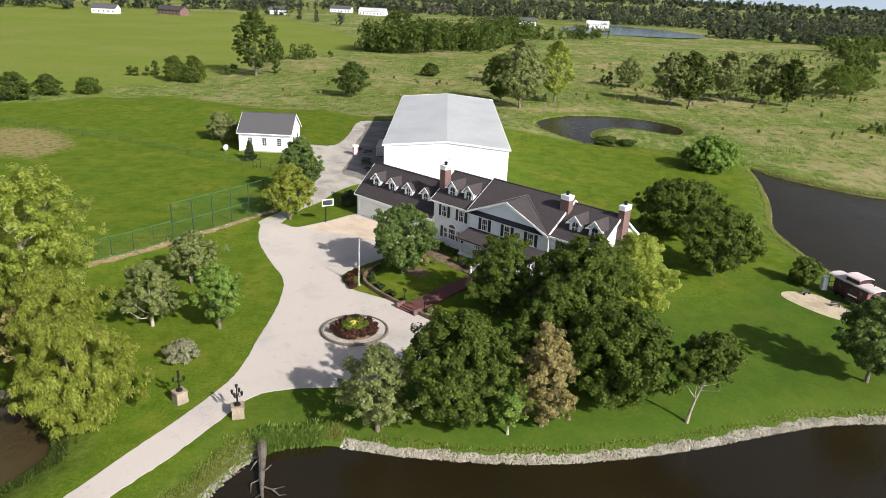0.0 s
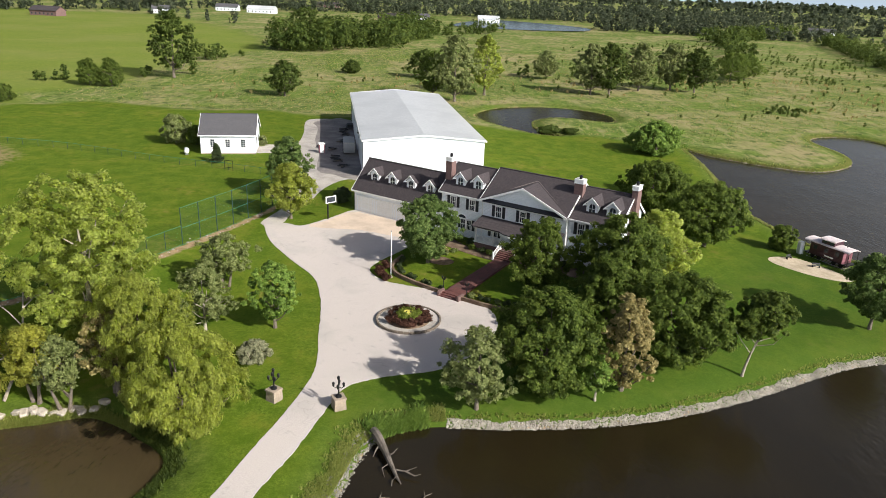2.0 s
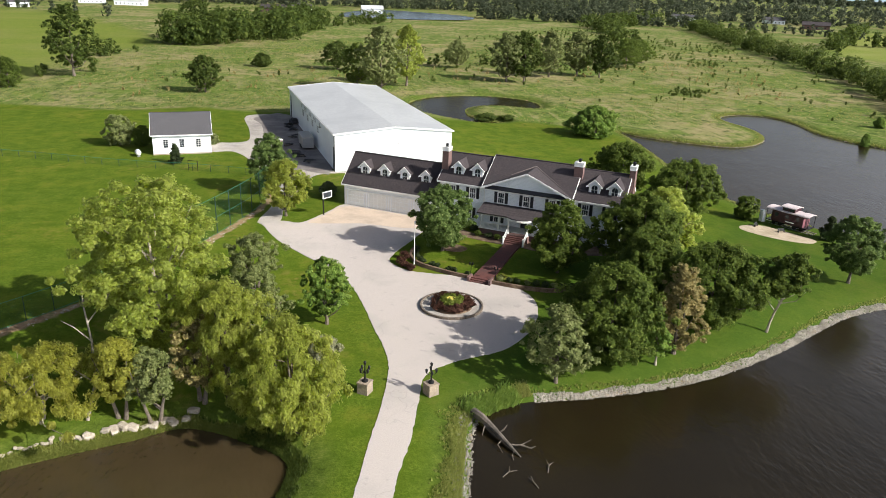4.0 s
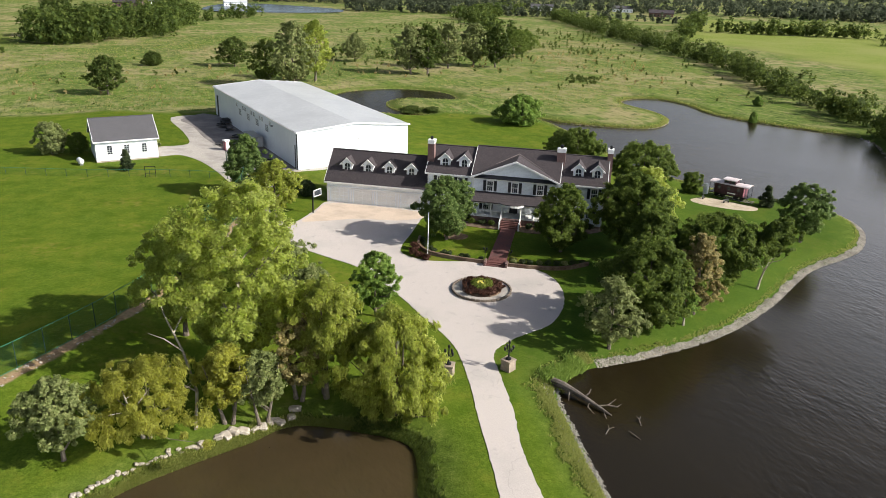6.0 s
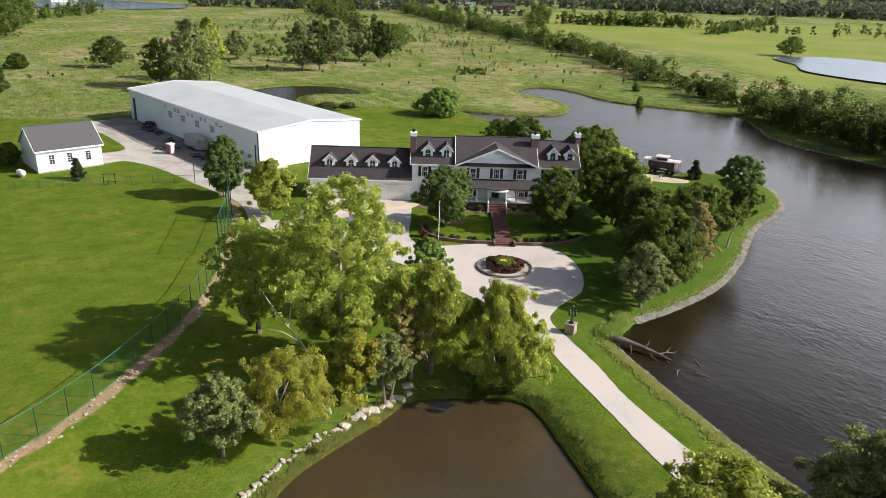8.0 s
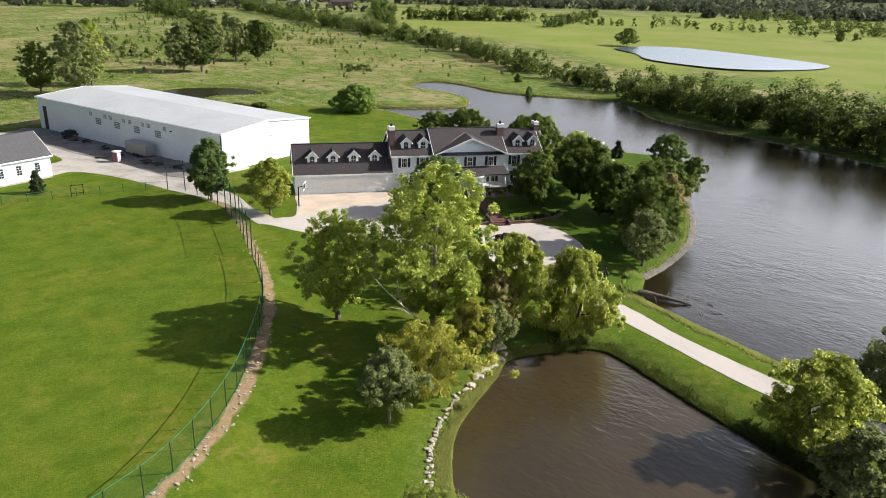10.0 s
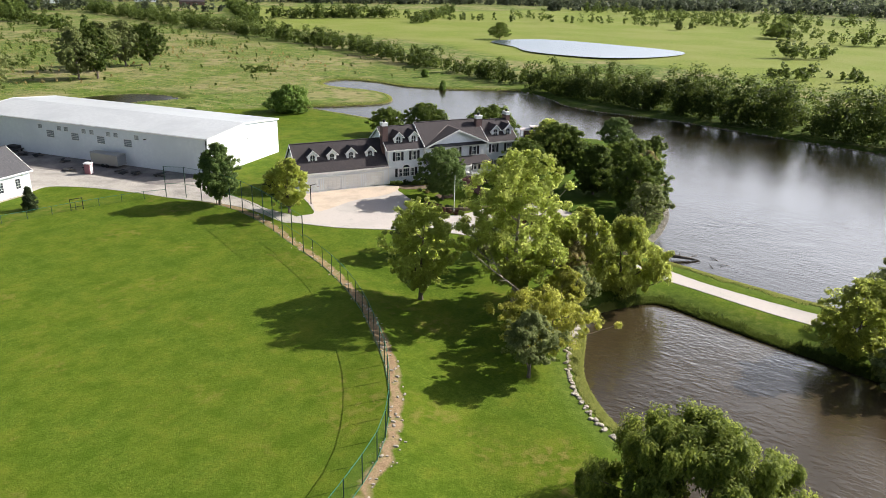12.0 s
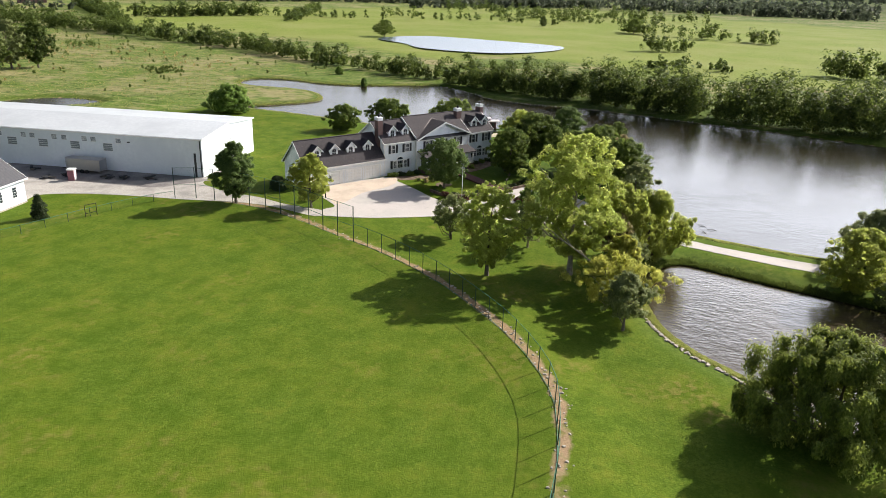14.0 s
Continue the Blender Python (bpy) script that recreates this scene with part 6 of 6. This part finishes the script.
for x in (-0.8, 0.2):
    for y in (-1.15, 1.15):
        part("wheel", tube(B(), [(x, y - 0.12, 0.37), (x, y + 0.12, 0.37)], [0.37, 0.37], 14), M_RUBBER, tr)
part("hitch", tube(B(), [(3.7, 0, 0.5), (4.9, 0, 0.45)], [0.07, 0.06], 6), M_BLACK, tr)
part("rear_door", box(B(), -3.45, -3.4, -1.05, 1.05, 0.65, 2.5), M_STEEL, tr)
bt = thing("portable_booth", pose(-44.1, 145.6, 0, 0, 0, 20), "small pinkish booth with a white top", "booth")
part("body", box(B(), -0.55, 0.55, -0.55, 0.55, 0, 1.9, 0.02), M_PINK, bt)
part("roof", box(B(), -0.65, 0.65, -0.65, 0.65, 1.9, 2.12, 0.04), M_TRIM, bt)
part("door", box(B(), -0.35, 0.35, -0.58, -0.55, 0.1, 1.8), M_TRIM, bt)
rng = np.random.default_rng(31)
for k, (x, y) in enumerate(((-42.5, 168.5), (-43.2, 171.2), (-41.6, 165.5), (-42.0, 148.6), (-40.3, 141.0), (-39.2, 138.2), (-44.9, 150.5), (-38.0, 134.0), (-41.5, 157.5))):
    st = thing("scrap_pile", pose(x, y, 0.03, 0, 0, 40 * k), "low dark pile of boards and scrap in the yard", "scrap", "yard scrap")
    for j in range(5):
        a = rng.random() * 180
        m = pose((rng.random() - 0.5) * 1.2, (rng.random() - 0.5) * 1.2, 0.1 + 0.09 * j, 0, 0, a)
        part("board", box(B(), -0.9, 0.9, -0.15 - 0.2 * rng.random(), 0.2, -0.05, 0.05), (M_TARP, M_RUBBER, M_BARK)[j % 3], st, "", m)
car = thing("flatbed_cart", pose(-41.8, 173.5, 0, 0, 0, 100), "dark flatbed cart parked by the shed", "cart")
part("bed", box(B(), -2.2, 2.2, -0.9, 0.9, 0.55, 0.72, 0.02), M_TARP, car)
part("load", box(B(), -1.6, 0.8, -0.7, 0.7, 0.72, 1.3, 0.08), M_RUBBER, car)
for x in (-1.4, 1.4):
    for y in (-0.85, 0.85):
        part("wheel", tube(B(), [(x, y - 0.1, 0.3), (x, y + 0.1, 0.3)], [0.3, 0.3], 12), M_RUBBER, car)

# ---- fences ----
m_mesh, n_, l_, p_ = nodes_of("chain_link")
p_.inputs["Base Color"].default_value = (0.02, 0.09, 0.05, 1)
p_.inputs["Roughness"].default_value = 0.5
tp = n_.new("ShaderNodeBsdfTransparent")
ms = n_.new("ShaderNodeMixShader")
wire = noise_node(n_, l_, n_.new("ShaderNodeTexCoord").outputs["Object"], 18.0, 2)
l_.new(math_node(n_, l_, "MULTIPLY_ADD", wire, 0.12, 0.03), ms.inputs[0])
l_.new(tp.outputs[0], ms.inputs[1])
l_.new(p_.outputs[0], ms.inputs[2])
l_.new(ms.outputs[0], n_["Material Output"].inputs[0])


def fence(name, line, height, spacing, label, rails=(1.0,), r=0.045, material=M_GREEN_POST):
    ob = thing(name, pose(0, 0, 0), label, "fence")
    pts = [Vector((x, y, float(ground_z(np.array([x]), np.array([y]))[0]))) for x, y in line]
    seg = [0.0]
    for a, b in zip(pts, pts[1:]):
        seg.append(seg[-1] + (b - a).length)
    count = int(seg[-1] / spacing)
    posts = []
    for k in range(count + 1):
        d = k * seg[-1] / count
        posts.append(Vector([np.interp(d, seg, [p[i] for p in pts]) for i in range(3)]))
    post = part("post", tube(B(), [(0, 0, -0.3), (0, 0, height + 0.06)], [r, r], 6), material, ob, "", Matrix.Translation(posts[0]))
    for p in posts[1:]:
        copy_thing(post, Matrix.Translation(p))
    for q in rails:
        part("rail", tube(B(), [p + Vector((0, 0, height * q)) for p in posts], [0.032] * len(posts), 5), M_GREEN_RAIL, ob)
    bm = B()
    low = [bm.verts.new(p + Vector((0, 0, 0.03))) for p in posts]
    top = [bm.verts.new(p + Vector((0, 0, height))) for p in posts]
    for k in range(len(posts) - 1):
        bm.faces.new((low[k], low[k + 1], top[k + 1], top[k]))
    part("chain_link_mesh", bm, m_mesh, ob, "green chain-link mesh")
    return ob


fl = [tuple(p) for p in fence_line]
i0, i1 = 20, 38
fence("tall_backstop_fence", fl[i0:i1 + 1], 5.2, 3.4, "tall green steel ball fence behind the field corner", (1.0, 0.45, 0.0), 0.07)
fence("field_fence", fl[i1:], 2.7, 3.0, "green chain-link fence curving along the sports field", (1.0, 0.02))
fence("low_field_fence", fl[:i0 + 1], 1.3, 3.4, "low chain-link fence along the field's far side", (1.0,), 0.04)
gt = thing("field_gate", pose(-58.6, 127.9, 0, 0, 0, -18), "small steel gate frame in the low fence", "gate")
for x in (-0.9, 0.9):
    part("post", cyl(B(), x, 0, -0.2, 1.9, 0.05, 0.05, 8), M_BLACK, gt)
part("bar", box(B(), -0.9, 0.9, -0.03, 0.03, 1.8, 1.88), M_BLACK, gt)
part("bar", box(B(), -0.9, 0.9, -0.03, 0.03, 0.5, 0.56), M_BLACK, gt)

# ---- stones, grasses, driftwood ----
def stone_mesh(name, rng):
    bm = B()
    bmesh.ops.create_cube(bm, size=1.6)
    bmesh.ops.bevel(bm, geom=bm.edges[:], offset=0.35, segments=1, affect="EDGES")
    for v in bm.verts:
        v.co *= 0.85 + 0.3 * rng.random()
    me = bpy.data.meshes.new(name)
    bm.to_mesh(me)
    bm.free()
    me.materials.append(M_STONE)
    return me


rng = np.random.default_rng(77)
edging = thing("stone_edging", pose(0, 0, 0), "row of pale limestone blocks along the pond bank", "stones")
shapes = [stone_mesh("stone", rng) for _ in range(6)]
edge_line = rounded([(-77, 29.4), (-73.9, 33), (-70.4, 36.8), (-68.1, 39.9), (-65.2, 42.5), (-62.2, 44.5), (-58.8, 46.1), (-55.6, 47), (-52.4, 48), (-48.7, 48.6), (-46.6, 50)], 12, False)
total = np.r_[0, np.cumsum(np.linalg.norm(np.diff(edge_line, axis=0), axis=1))]
d = 0.0
while d < total[-1]:
    x, y = np.interp(d, total, edge_line[:, 0]) + 0.15 * rng.normal(), np.interp(d, total, edge_line[:, 1]) + 0.15 * rng.normal()
    r = (0.36 if x > -55 else 0.15) + (0.22 if x > -55 else 0.12) * rng.random()
    st = new("stone", shapes[int(rng.integers(6))])
    st.parent = edging
    st.matrix_basis = Matrix.LocRotScale((x, y, float(ground_z(np.array([x]), np.array([y]))[0]) + 0.06), Euler((0.3 * rng.random(), 0.3 * rng.random(), 6.28 * rng.random())), (1.35 * r, 0.9 * r, 0.62 * r))
    d += 1.55 * r
fence_stones = thing("fence_stones", pose(0, 0, 0), "scattered pale stones in the bare strip under the fence", "stones")
for k in range(170):
    p = fence_line[int(30 + (len(fence_line) - 31) * rng.random())] + np.array((0.6, -0.4)) + 0.5 * rng.normal(size=2)
    r = 0.07 + 0.1 * rng.random() ** 2
    st = new("stone", shapes[int(rng.integers(6))])
    st.parent = fence_stones
    st.matrix_basis = Matrix.LocRotScale((p[0], p[1], gz(p[0], p[1]) + 0.03), Euler((0, 0, 6.28 * rng.random())), (1.4 * r, r, 0.6 * r))

# white riprap along the lake shore
ico = bmesh.new()
bmesh.ops.create_icosphere(ico, subdivisions=1, radius=1)
unit_v = np.array([v.co for v in ico.verts])
unit_f = np.array([[v.index for v in f.verts] for f in ico.faces])
ico.free()


def stone_field(name, line, count, inner, outer, size, material, label, lift=0.0):
    rr = np.random.default_rng(len(line) + count)
    seg = np.r_[0, np.cumsum(np.linalg.norm(np.diff(line, axis=0), axis=1))]
    s = rr.random(count) * seg[-1]
    x, y = np.interp(s, seg, line[:, 0]), np.interp(s, seg, line[:, 1])
    tx, ty = np.interp(s + 0.5, seg, line[:, 0]) - np.interp(s - 0.5, seg, line[:, 0]), np.interp(s + 0.5, seg, line[:, 1]) - np.interp(s - 0.5, seg, line[:, 1])
    ln = np.hypot(tx, ty) + 1e-6
    wob = 1 + 0.14 * np.sin(s * 0.9) + 0.12 * np.sin(s * 2.3 + 1)
    o = inner + (outer * wob - inner) * rr.random(count)
    x, y = x - ty / ln * o, y + tx / ln * o
    z = ground_z(x, y) + lift
    r = size * (0.5 + rr.random(count) ** 2)
    v = unit_v[None] * (r[:, None] * (0.7 + 0.6 * rr.random((count, 3))))[:, None, :] * (0.85 + 0.3 * rr.random((count, len(unit_v), 1))) + np.stack([x, y, z], 1)[:, None, :]
    f = (unit_f[None] + (np.arange(count) * len(unit_v))[:, None, None]).reshape(-1, 3)
    me = bpy.data.meshes.new(name)
    me.from_pydata(v.reshape(-1, 3).tolist(), [], f.tolist())
    me.materials.append(material)
    return tagged(new(name, me), label, "stones", kind="stuff")


lake_edge = np.array(LAKE)
M_RIPRAP_GREY = surface("grey_riprap", (0.15, 0.138, 0.118), (0.29, 0.268, 0.235), 4, 0.6, (0.11, 0.105, 0.085))
k0, k1 = 4 * 8 + 1, 4 * 19
stone_field("shore_riprap", lake_edge[k0:k1], 13000, -0.25, 0.85, 0.085, surface("white_riprap", (0.20, 0.182, 0.152), (0.37, 0.337, 0.29), 4, 0.6, (0.15, 0.135, 0.108)), "band of broken white limestone along the lake shore")
stone_field("causeway_riprap", lake_edge[4 * 3:4 * 7 + 2], 3200, -0.2, 1.25, 0.085, M_RIPRAP_GREY, "pale stones along the causeway's edge")
stone_field("arm_shore_stones", lake_edge[4 * 21:4 * 43], 1100, -0.15, 0.25, 0.10, M_STONE, "narrow pale stony edge round the lake arm")
stone_field("far_shore_stones", lake_edge[4 * 43:4 * 51], 500, -0.6, 0.3, 0.16, M_STONE, "pale stony edge of the far shore", 0.1)


def grass(name, line, count, inner, outer, h, leaf, label, side=1.0, seed=0):
    rr = np.random.default_rng(seed)
    line = np.array(line)
    seg = np.r_[0, np.cumsum(np.linalg.norm(np.diff(line, axis=0), axis=1))]
    s = rr.random(count) * seg[-1]
    x, y = np.interp(s, seg, line[:, 0]), np.interp(s, seg, line[:, 1])
    tx, ty = np.interp(s + 0.5, seg, line[:, 0]) - np.interp(s - 0.5, seg, line[:, 0]), np.interp(s + 0.5, seg, line[:, 1]) - np.interp(s - 0.5, seg, line[:, 1])
    ln = np.hypot(tx, ty) + 1e-6
    o = side * (inner + (outer - inner) * rr.random(count) ** 1.3 * (0.75 + 0.16 * np.sin(s * 0.7 + seed) + 0.14 * np.sin(s * 1.9 + 2 * seed) + 0.2 * rr.normal(size=count)))
    x, y = x - ty / ln * o, y + tx / ln * o
    return blades(name, x, y, h, leaf, label, rr)


def blades(name, x, y, h, leaf, label, rr):
    n = 6
    count = len(x)
    z = ground_z(x, y)
    keep = z > -2.0
    x, y, z = x[keep], y[keep], z[keep]
    count = len(x)
    base = np.repeat(np.stack([x, y, z - 0.03], 1), n, 0) + np.concatenate([0.12 * h * rr.normal(size=(count * n, 2)), np.zeros((count * n, 1))], 1)
    hh = h * (0.5 + 0.7 * rr.random(count * n))[:, None]
    a = rr.random(count * n) * 6.283
    d = np.stack([np.cos(a), np.sin(a), np.zeros_like(a)], 1)
    e = np.stack([-np.sin(a), np.cos(a), np.zeros_like(a)], 1)
    up = np.array((0, 0, 1.0))
    w = 0.055 * hh + 0.014
    q = np.stack([base - e * w, base + e * w, base + e * w * 0.6 + up * hh * 0.7 + d * hh * 0.22, base - e * w * 0.1 + up * hh + d * hh * 0.5], 1)
    return tagged(quads(name, q, leaf), label, "grass", kind="stuff")


grass("bank_grass", lake_edge[4 * 2:4 * 8 + 2], 9000, 0.6, 2.6, 0.26, L_GRASS, "tall rank grass along the causeway bank", 1, 1)
grass("corner_reeds", lake_edge[4 * 7:4 * 8 + 1], 900, -0.1, 2.0, 0.75, L_GREEN, "tall green reeds at the lake corner", 1, 9)
grass("shore_grass", lake_edge[4 * 8:4 * 20], 1100, 1.0, 1.7, 0.24, L_GRASS, "grass tufts above the stony shore", 1, 2)
pe = np.array(POND)
grass("pond_grass", np.r_[pe[:4 * 7]], 7000, -0.1, 1.2, 0.32, L_GRASS, "yellowish rank grass on the pond bank", 1, 3)
grass("pond_grass", np.r_[pe[4 * 6:4 * 12]], 4200, -0.2, 1.3, 0.42, L_WOOD, "dark weeds along the pond's causeway edge", 1, 4)
grass("lake_reeds", lake_edge[4 * 20:4 * 44], 4500, 0.2, 1.5, 0.42, L_GRASS, "reeds and long grass round the lake arm", 1, 5)
be = np.array(BACK)
grass("back_pond_reeds", np.r_[be, be[:1]], 4500, 0.1, 2.2, 0.5, L_GRASS, "green reeds round the curved pond", 1, 6)

# weeds over the meadow
rng = np.random.default_rng(5)
for name, count, h, leaf, label, shift in (("meadow_weeds", 30000, 0.3, L_STRAW, "rough dry weeds scattered over the meadow", 0.0), ("meadow_grass", 30000, 0.4, L_GRASS, "long green tussocks in the meadow", 2.2), ("meadow_forbs", 32000, 0.36, L_WOOD, "dark leafy weeds in patches over the meadow", 4.1)):
    wx, wy = rng.uniform(-170, 250, count), rng.uniform(178, 430, count)
    dense = np.sin(wx * 0.05 + 1 + shift) * np.cos(wy * 0.043 + shift) + np.sin(wx * 0.11 + wy * 0.07 + 2 * shift) + 0.8 * np.sin(wx * 0.31 - wy * 0.23 + shift) + 0.5 * rng.normal(size=count)
    ok = (signed(wx, wy, MOWN) > 1) & (signed(wx, wy, LAKE) > 1.5) & (signed(wx, wy, BACK) > 1.5) & (signed(wx, wy, FIELDS[0]) > 1) & (signed(wx, wy, FIELDS[2]) > 1) & (dense > (1.1 if shift > 4 else 0.1)) & (wx < 135 + 0.35 * (wy - 180))
    blades(name, wx[ok], wy[ok], h, leaf, label, rng)
wood("meadow_saplings", [((27.8, 323.5), (215.2, 453.8), 90, 9, 1.4, 4.2), ((12.3, 297.3), (123.6, 309.3), 26, 9, 1.2, 3.2), ((64.6, 440.5), (208.4, 584), 60, 11, 1.6, 4.5)], L_WOOD, "rows of dark saplings in the far meadow", 34, 0.75, 21)
wood("meadow_scrub", [((-39.5, 274), (153.9, 293.3), 60, 13, 0.8, 2.2), ((103.4, 221.8), (154.3, 340.4), 40, 12, 0.8, 2.0), ((-114.1, 226.3), (-29, 275.7), 40, 12, 0.7, 1.8)], L_STRAW, "dry yellowish scrub tufts in the meadow", 26, 0.6, 22)
wood("meadow_brush", [((-103.1, 263.3), (-29, 316), 50, 17, 1.0, 2.6), ((-18.7, 274.6), (133.7, 269.7), 40, 17, 0.9, 2.4), ((42.4, 218.9), (113.6, 232), 16, 12, 0.7, 1.5), ((88, 229), (100, 245), 12, 2.0, 0.8, 1.5), ((141.5, 329.6), (152.0, 323.2), 8, 3.0, 2.0, 3.6), ((146.1, 302.1), (151.3, 299.3), 5, 3.0, 1.5, 2.8), ((115.2, 184.7), (143.6, 256.8), 45, 14, 0.8, 1.9), ((150, 265), (225, 420), 70, 15, 1.0, 2.6)], L_WOOD, "low dark brush in the meadow", 60, 0.55, 23)

log = thing("driftwood_log", pose(0, 0, 0), "fallen bare grey tree lying in the lake", "log")
bm = tube(B(), [(-22.9, 47.0, -1.35), (-22.4, 45.9, -1.25), (-21.8, 44.5, -1.35), (-21.2, 43.0, -1.5), (-20.6, 41.6, -1.7), (-20.2, 40.9, -1.88)], [0.42, 0.38, 0.30, 0.22, 0.13, 0.06], 9)
part("trunk", bm, M_DRIFT, log, "bare weathered trunk")
for pts in ([(-22.1, 45.2, -1.2), (-22.5, 44.6, -1.5), (-22.7, 44.2, -1.95)], [(-21.5, 43.7, -1.4), (-21.0, 43.6, -1.0), (-20.7, 43.8, -0.7)], [(-21.2, 43.0, -1.5), (-21.8, 42.4, -1.6), (-21.5, 41.6, -1.95)], [(-20.9, 42.3, -1.6), (-19.9, 42.0, -1.5), (-19.0, 42.2, -1.2)], [(-19.9, 42.0, -1.5), (-19.2, 41.6, -1.6), (-18.7, 41.7, -1.5)], [(-20.6, 41.6, -1.7), (-20.9, 41.0, -1.7), (-20.9, 40.6, -1.95)]):
    part("branch", tube(B(), pts, [0.09, 0.06, 0.02], 5), M_DRIFT, log)
for k, (x, y, a) in enumerate(((-21.6, 39.0, 30), (-20.0, 37.8, 100), (-18.2, 39.4, 60))):
    s = thing("floating_branch", pose(x, y, LAKE_Z + 0.02, 0, 0, a), "small bare branch lying in the shallows", "branch", "floating branches")
    part("stick", tube(B(), [(-0.8, 0, 0), (0, 0.1, 0.12), (0.7, -0.1, 0)], [0.05, 0.04, 0.02], 5), M_DRIFT, s)
    part("twig", tube(B(), [(0, 0.1, 0.12), (0.3, 0.4, 0.3)], [0.03, 0.01], 4), M_DRIFT, s)
fallen = thing("dead_limb", pose(0.7, 1.3, -0.9), "long bare pale limb leaning through the bank trees", "limb")
part("limb", tube(B(), [(-56.0, 47.6, -0.2), (-55.6, 49.6, 2.2), (-56.4, 52.6, 4.6), (-57.6, 55.4, 6.8), (-58.2, 57.4, 8.4)], [0.15, 0.13, 0.10, 0.07, 0.03], 7), M_BARK_PALE, fallen)
for pts in ([(-56.4, 52.6, 4.6), (-57.8, 53.0, 5.8), (-59.0, 53.6, 6.2)], [(-57.0, 54.0, 5.7), (-56.0, 55.6, 6.9), (-55.4, 56.4, 7.6)], [(-55.6, 49.6, 2.2), (-57.4, 50.0, 3.4), (-58.4, 50.6, 3.6)]):
    part("branch", tube(B(), pts, [0.07, 0.05, 0.02], 5), M_BARK_PALE, fallen)

# ---- far houses ----
def far_house(x, y, w, d, e, r, turn, wall, roof, label):
    h = thing("farmhouse", pose(x, y, LOW, 0, 0, turn), label, "house")
    part("wall", gable_body(B(), 0, w, 0, d, -0.3, e, r), wall, h)
    part("roof", gable_roof(B(), 0, w, 0, d, e, r, 0.6, 0.5, 0.3), roof, h)
    for k in range(int(w / 4)):
        part("window", box(B(), 2 + 4 * k - 0.6, 2 + 4 * k + 0.6, -0.08, 0.02, 1.0, 2.4), M_GLASS, h)


for x, y, w, turn, roofm in ((-402, 578, 20, 10, M_SHINGLE_GREY), (-362, 612, 26, -15, M_SHINGLE), (-300, 712, 16, 30, M_SHINGLE_GREY), (-276, 826, 24, 0, M_SHINGLE_GREY), (-236, 804, 30, -5, M_METAL_ROOF), (-208, 1050, 34, 5, M_SHINGLE), (-90, 740, 26, -20, M_SHINGLE), (-60, 765, 20, 10, M_SHINGLE_GREY), (360, 800, 26, -30, M_SHINGLE_GREY), (455, 700, 26, -35, M_SHINGLE), (470, 795, 24, -30, M_SHINGLE_GREY), (10, 780, 22, 0, M_METAL_ROOF)):
    far_house(x, y, w, 11, 4.2, 7.2, turn, M_SIDING if roofm is not M_SHINGLE else M_BRICK, roofm, "distant pale farmhouse among trees")
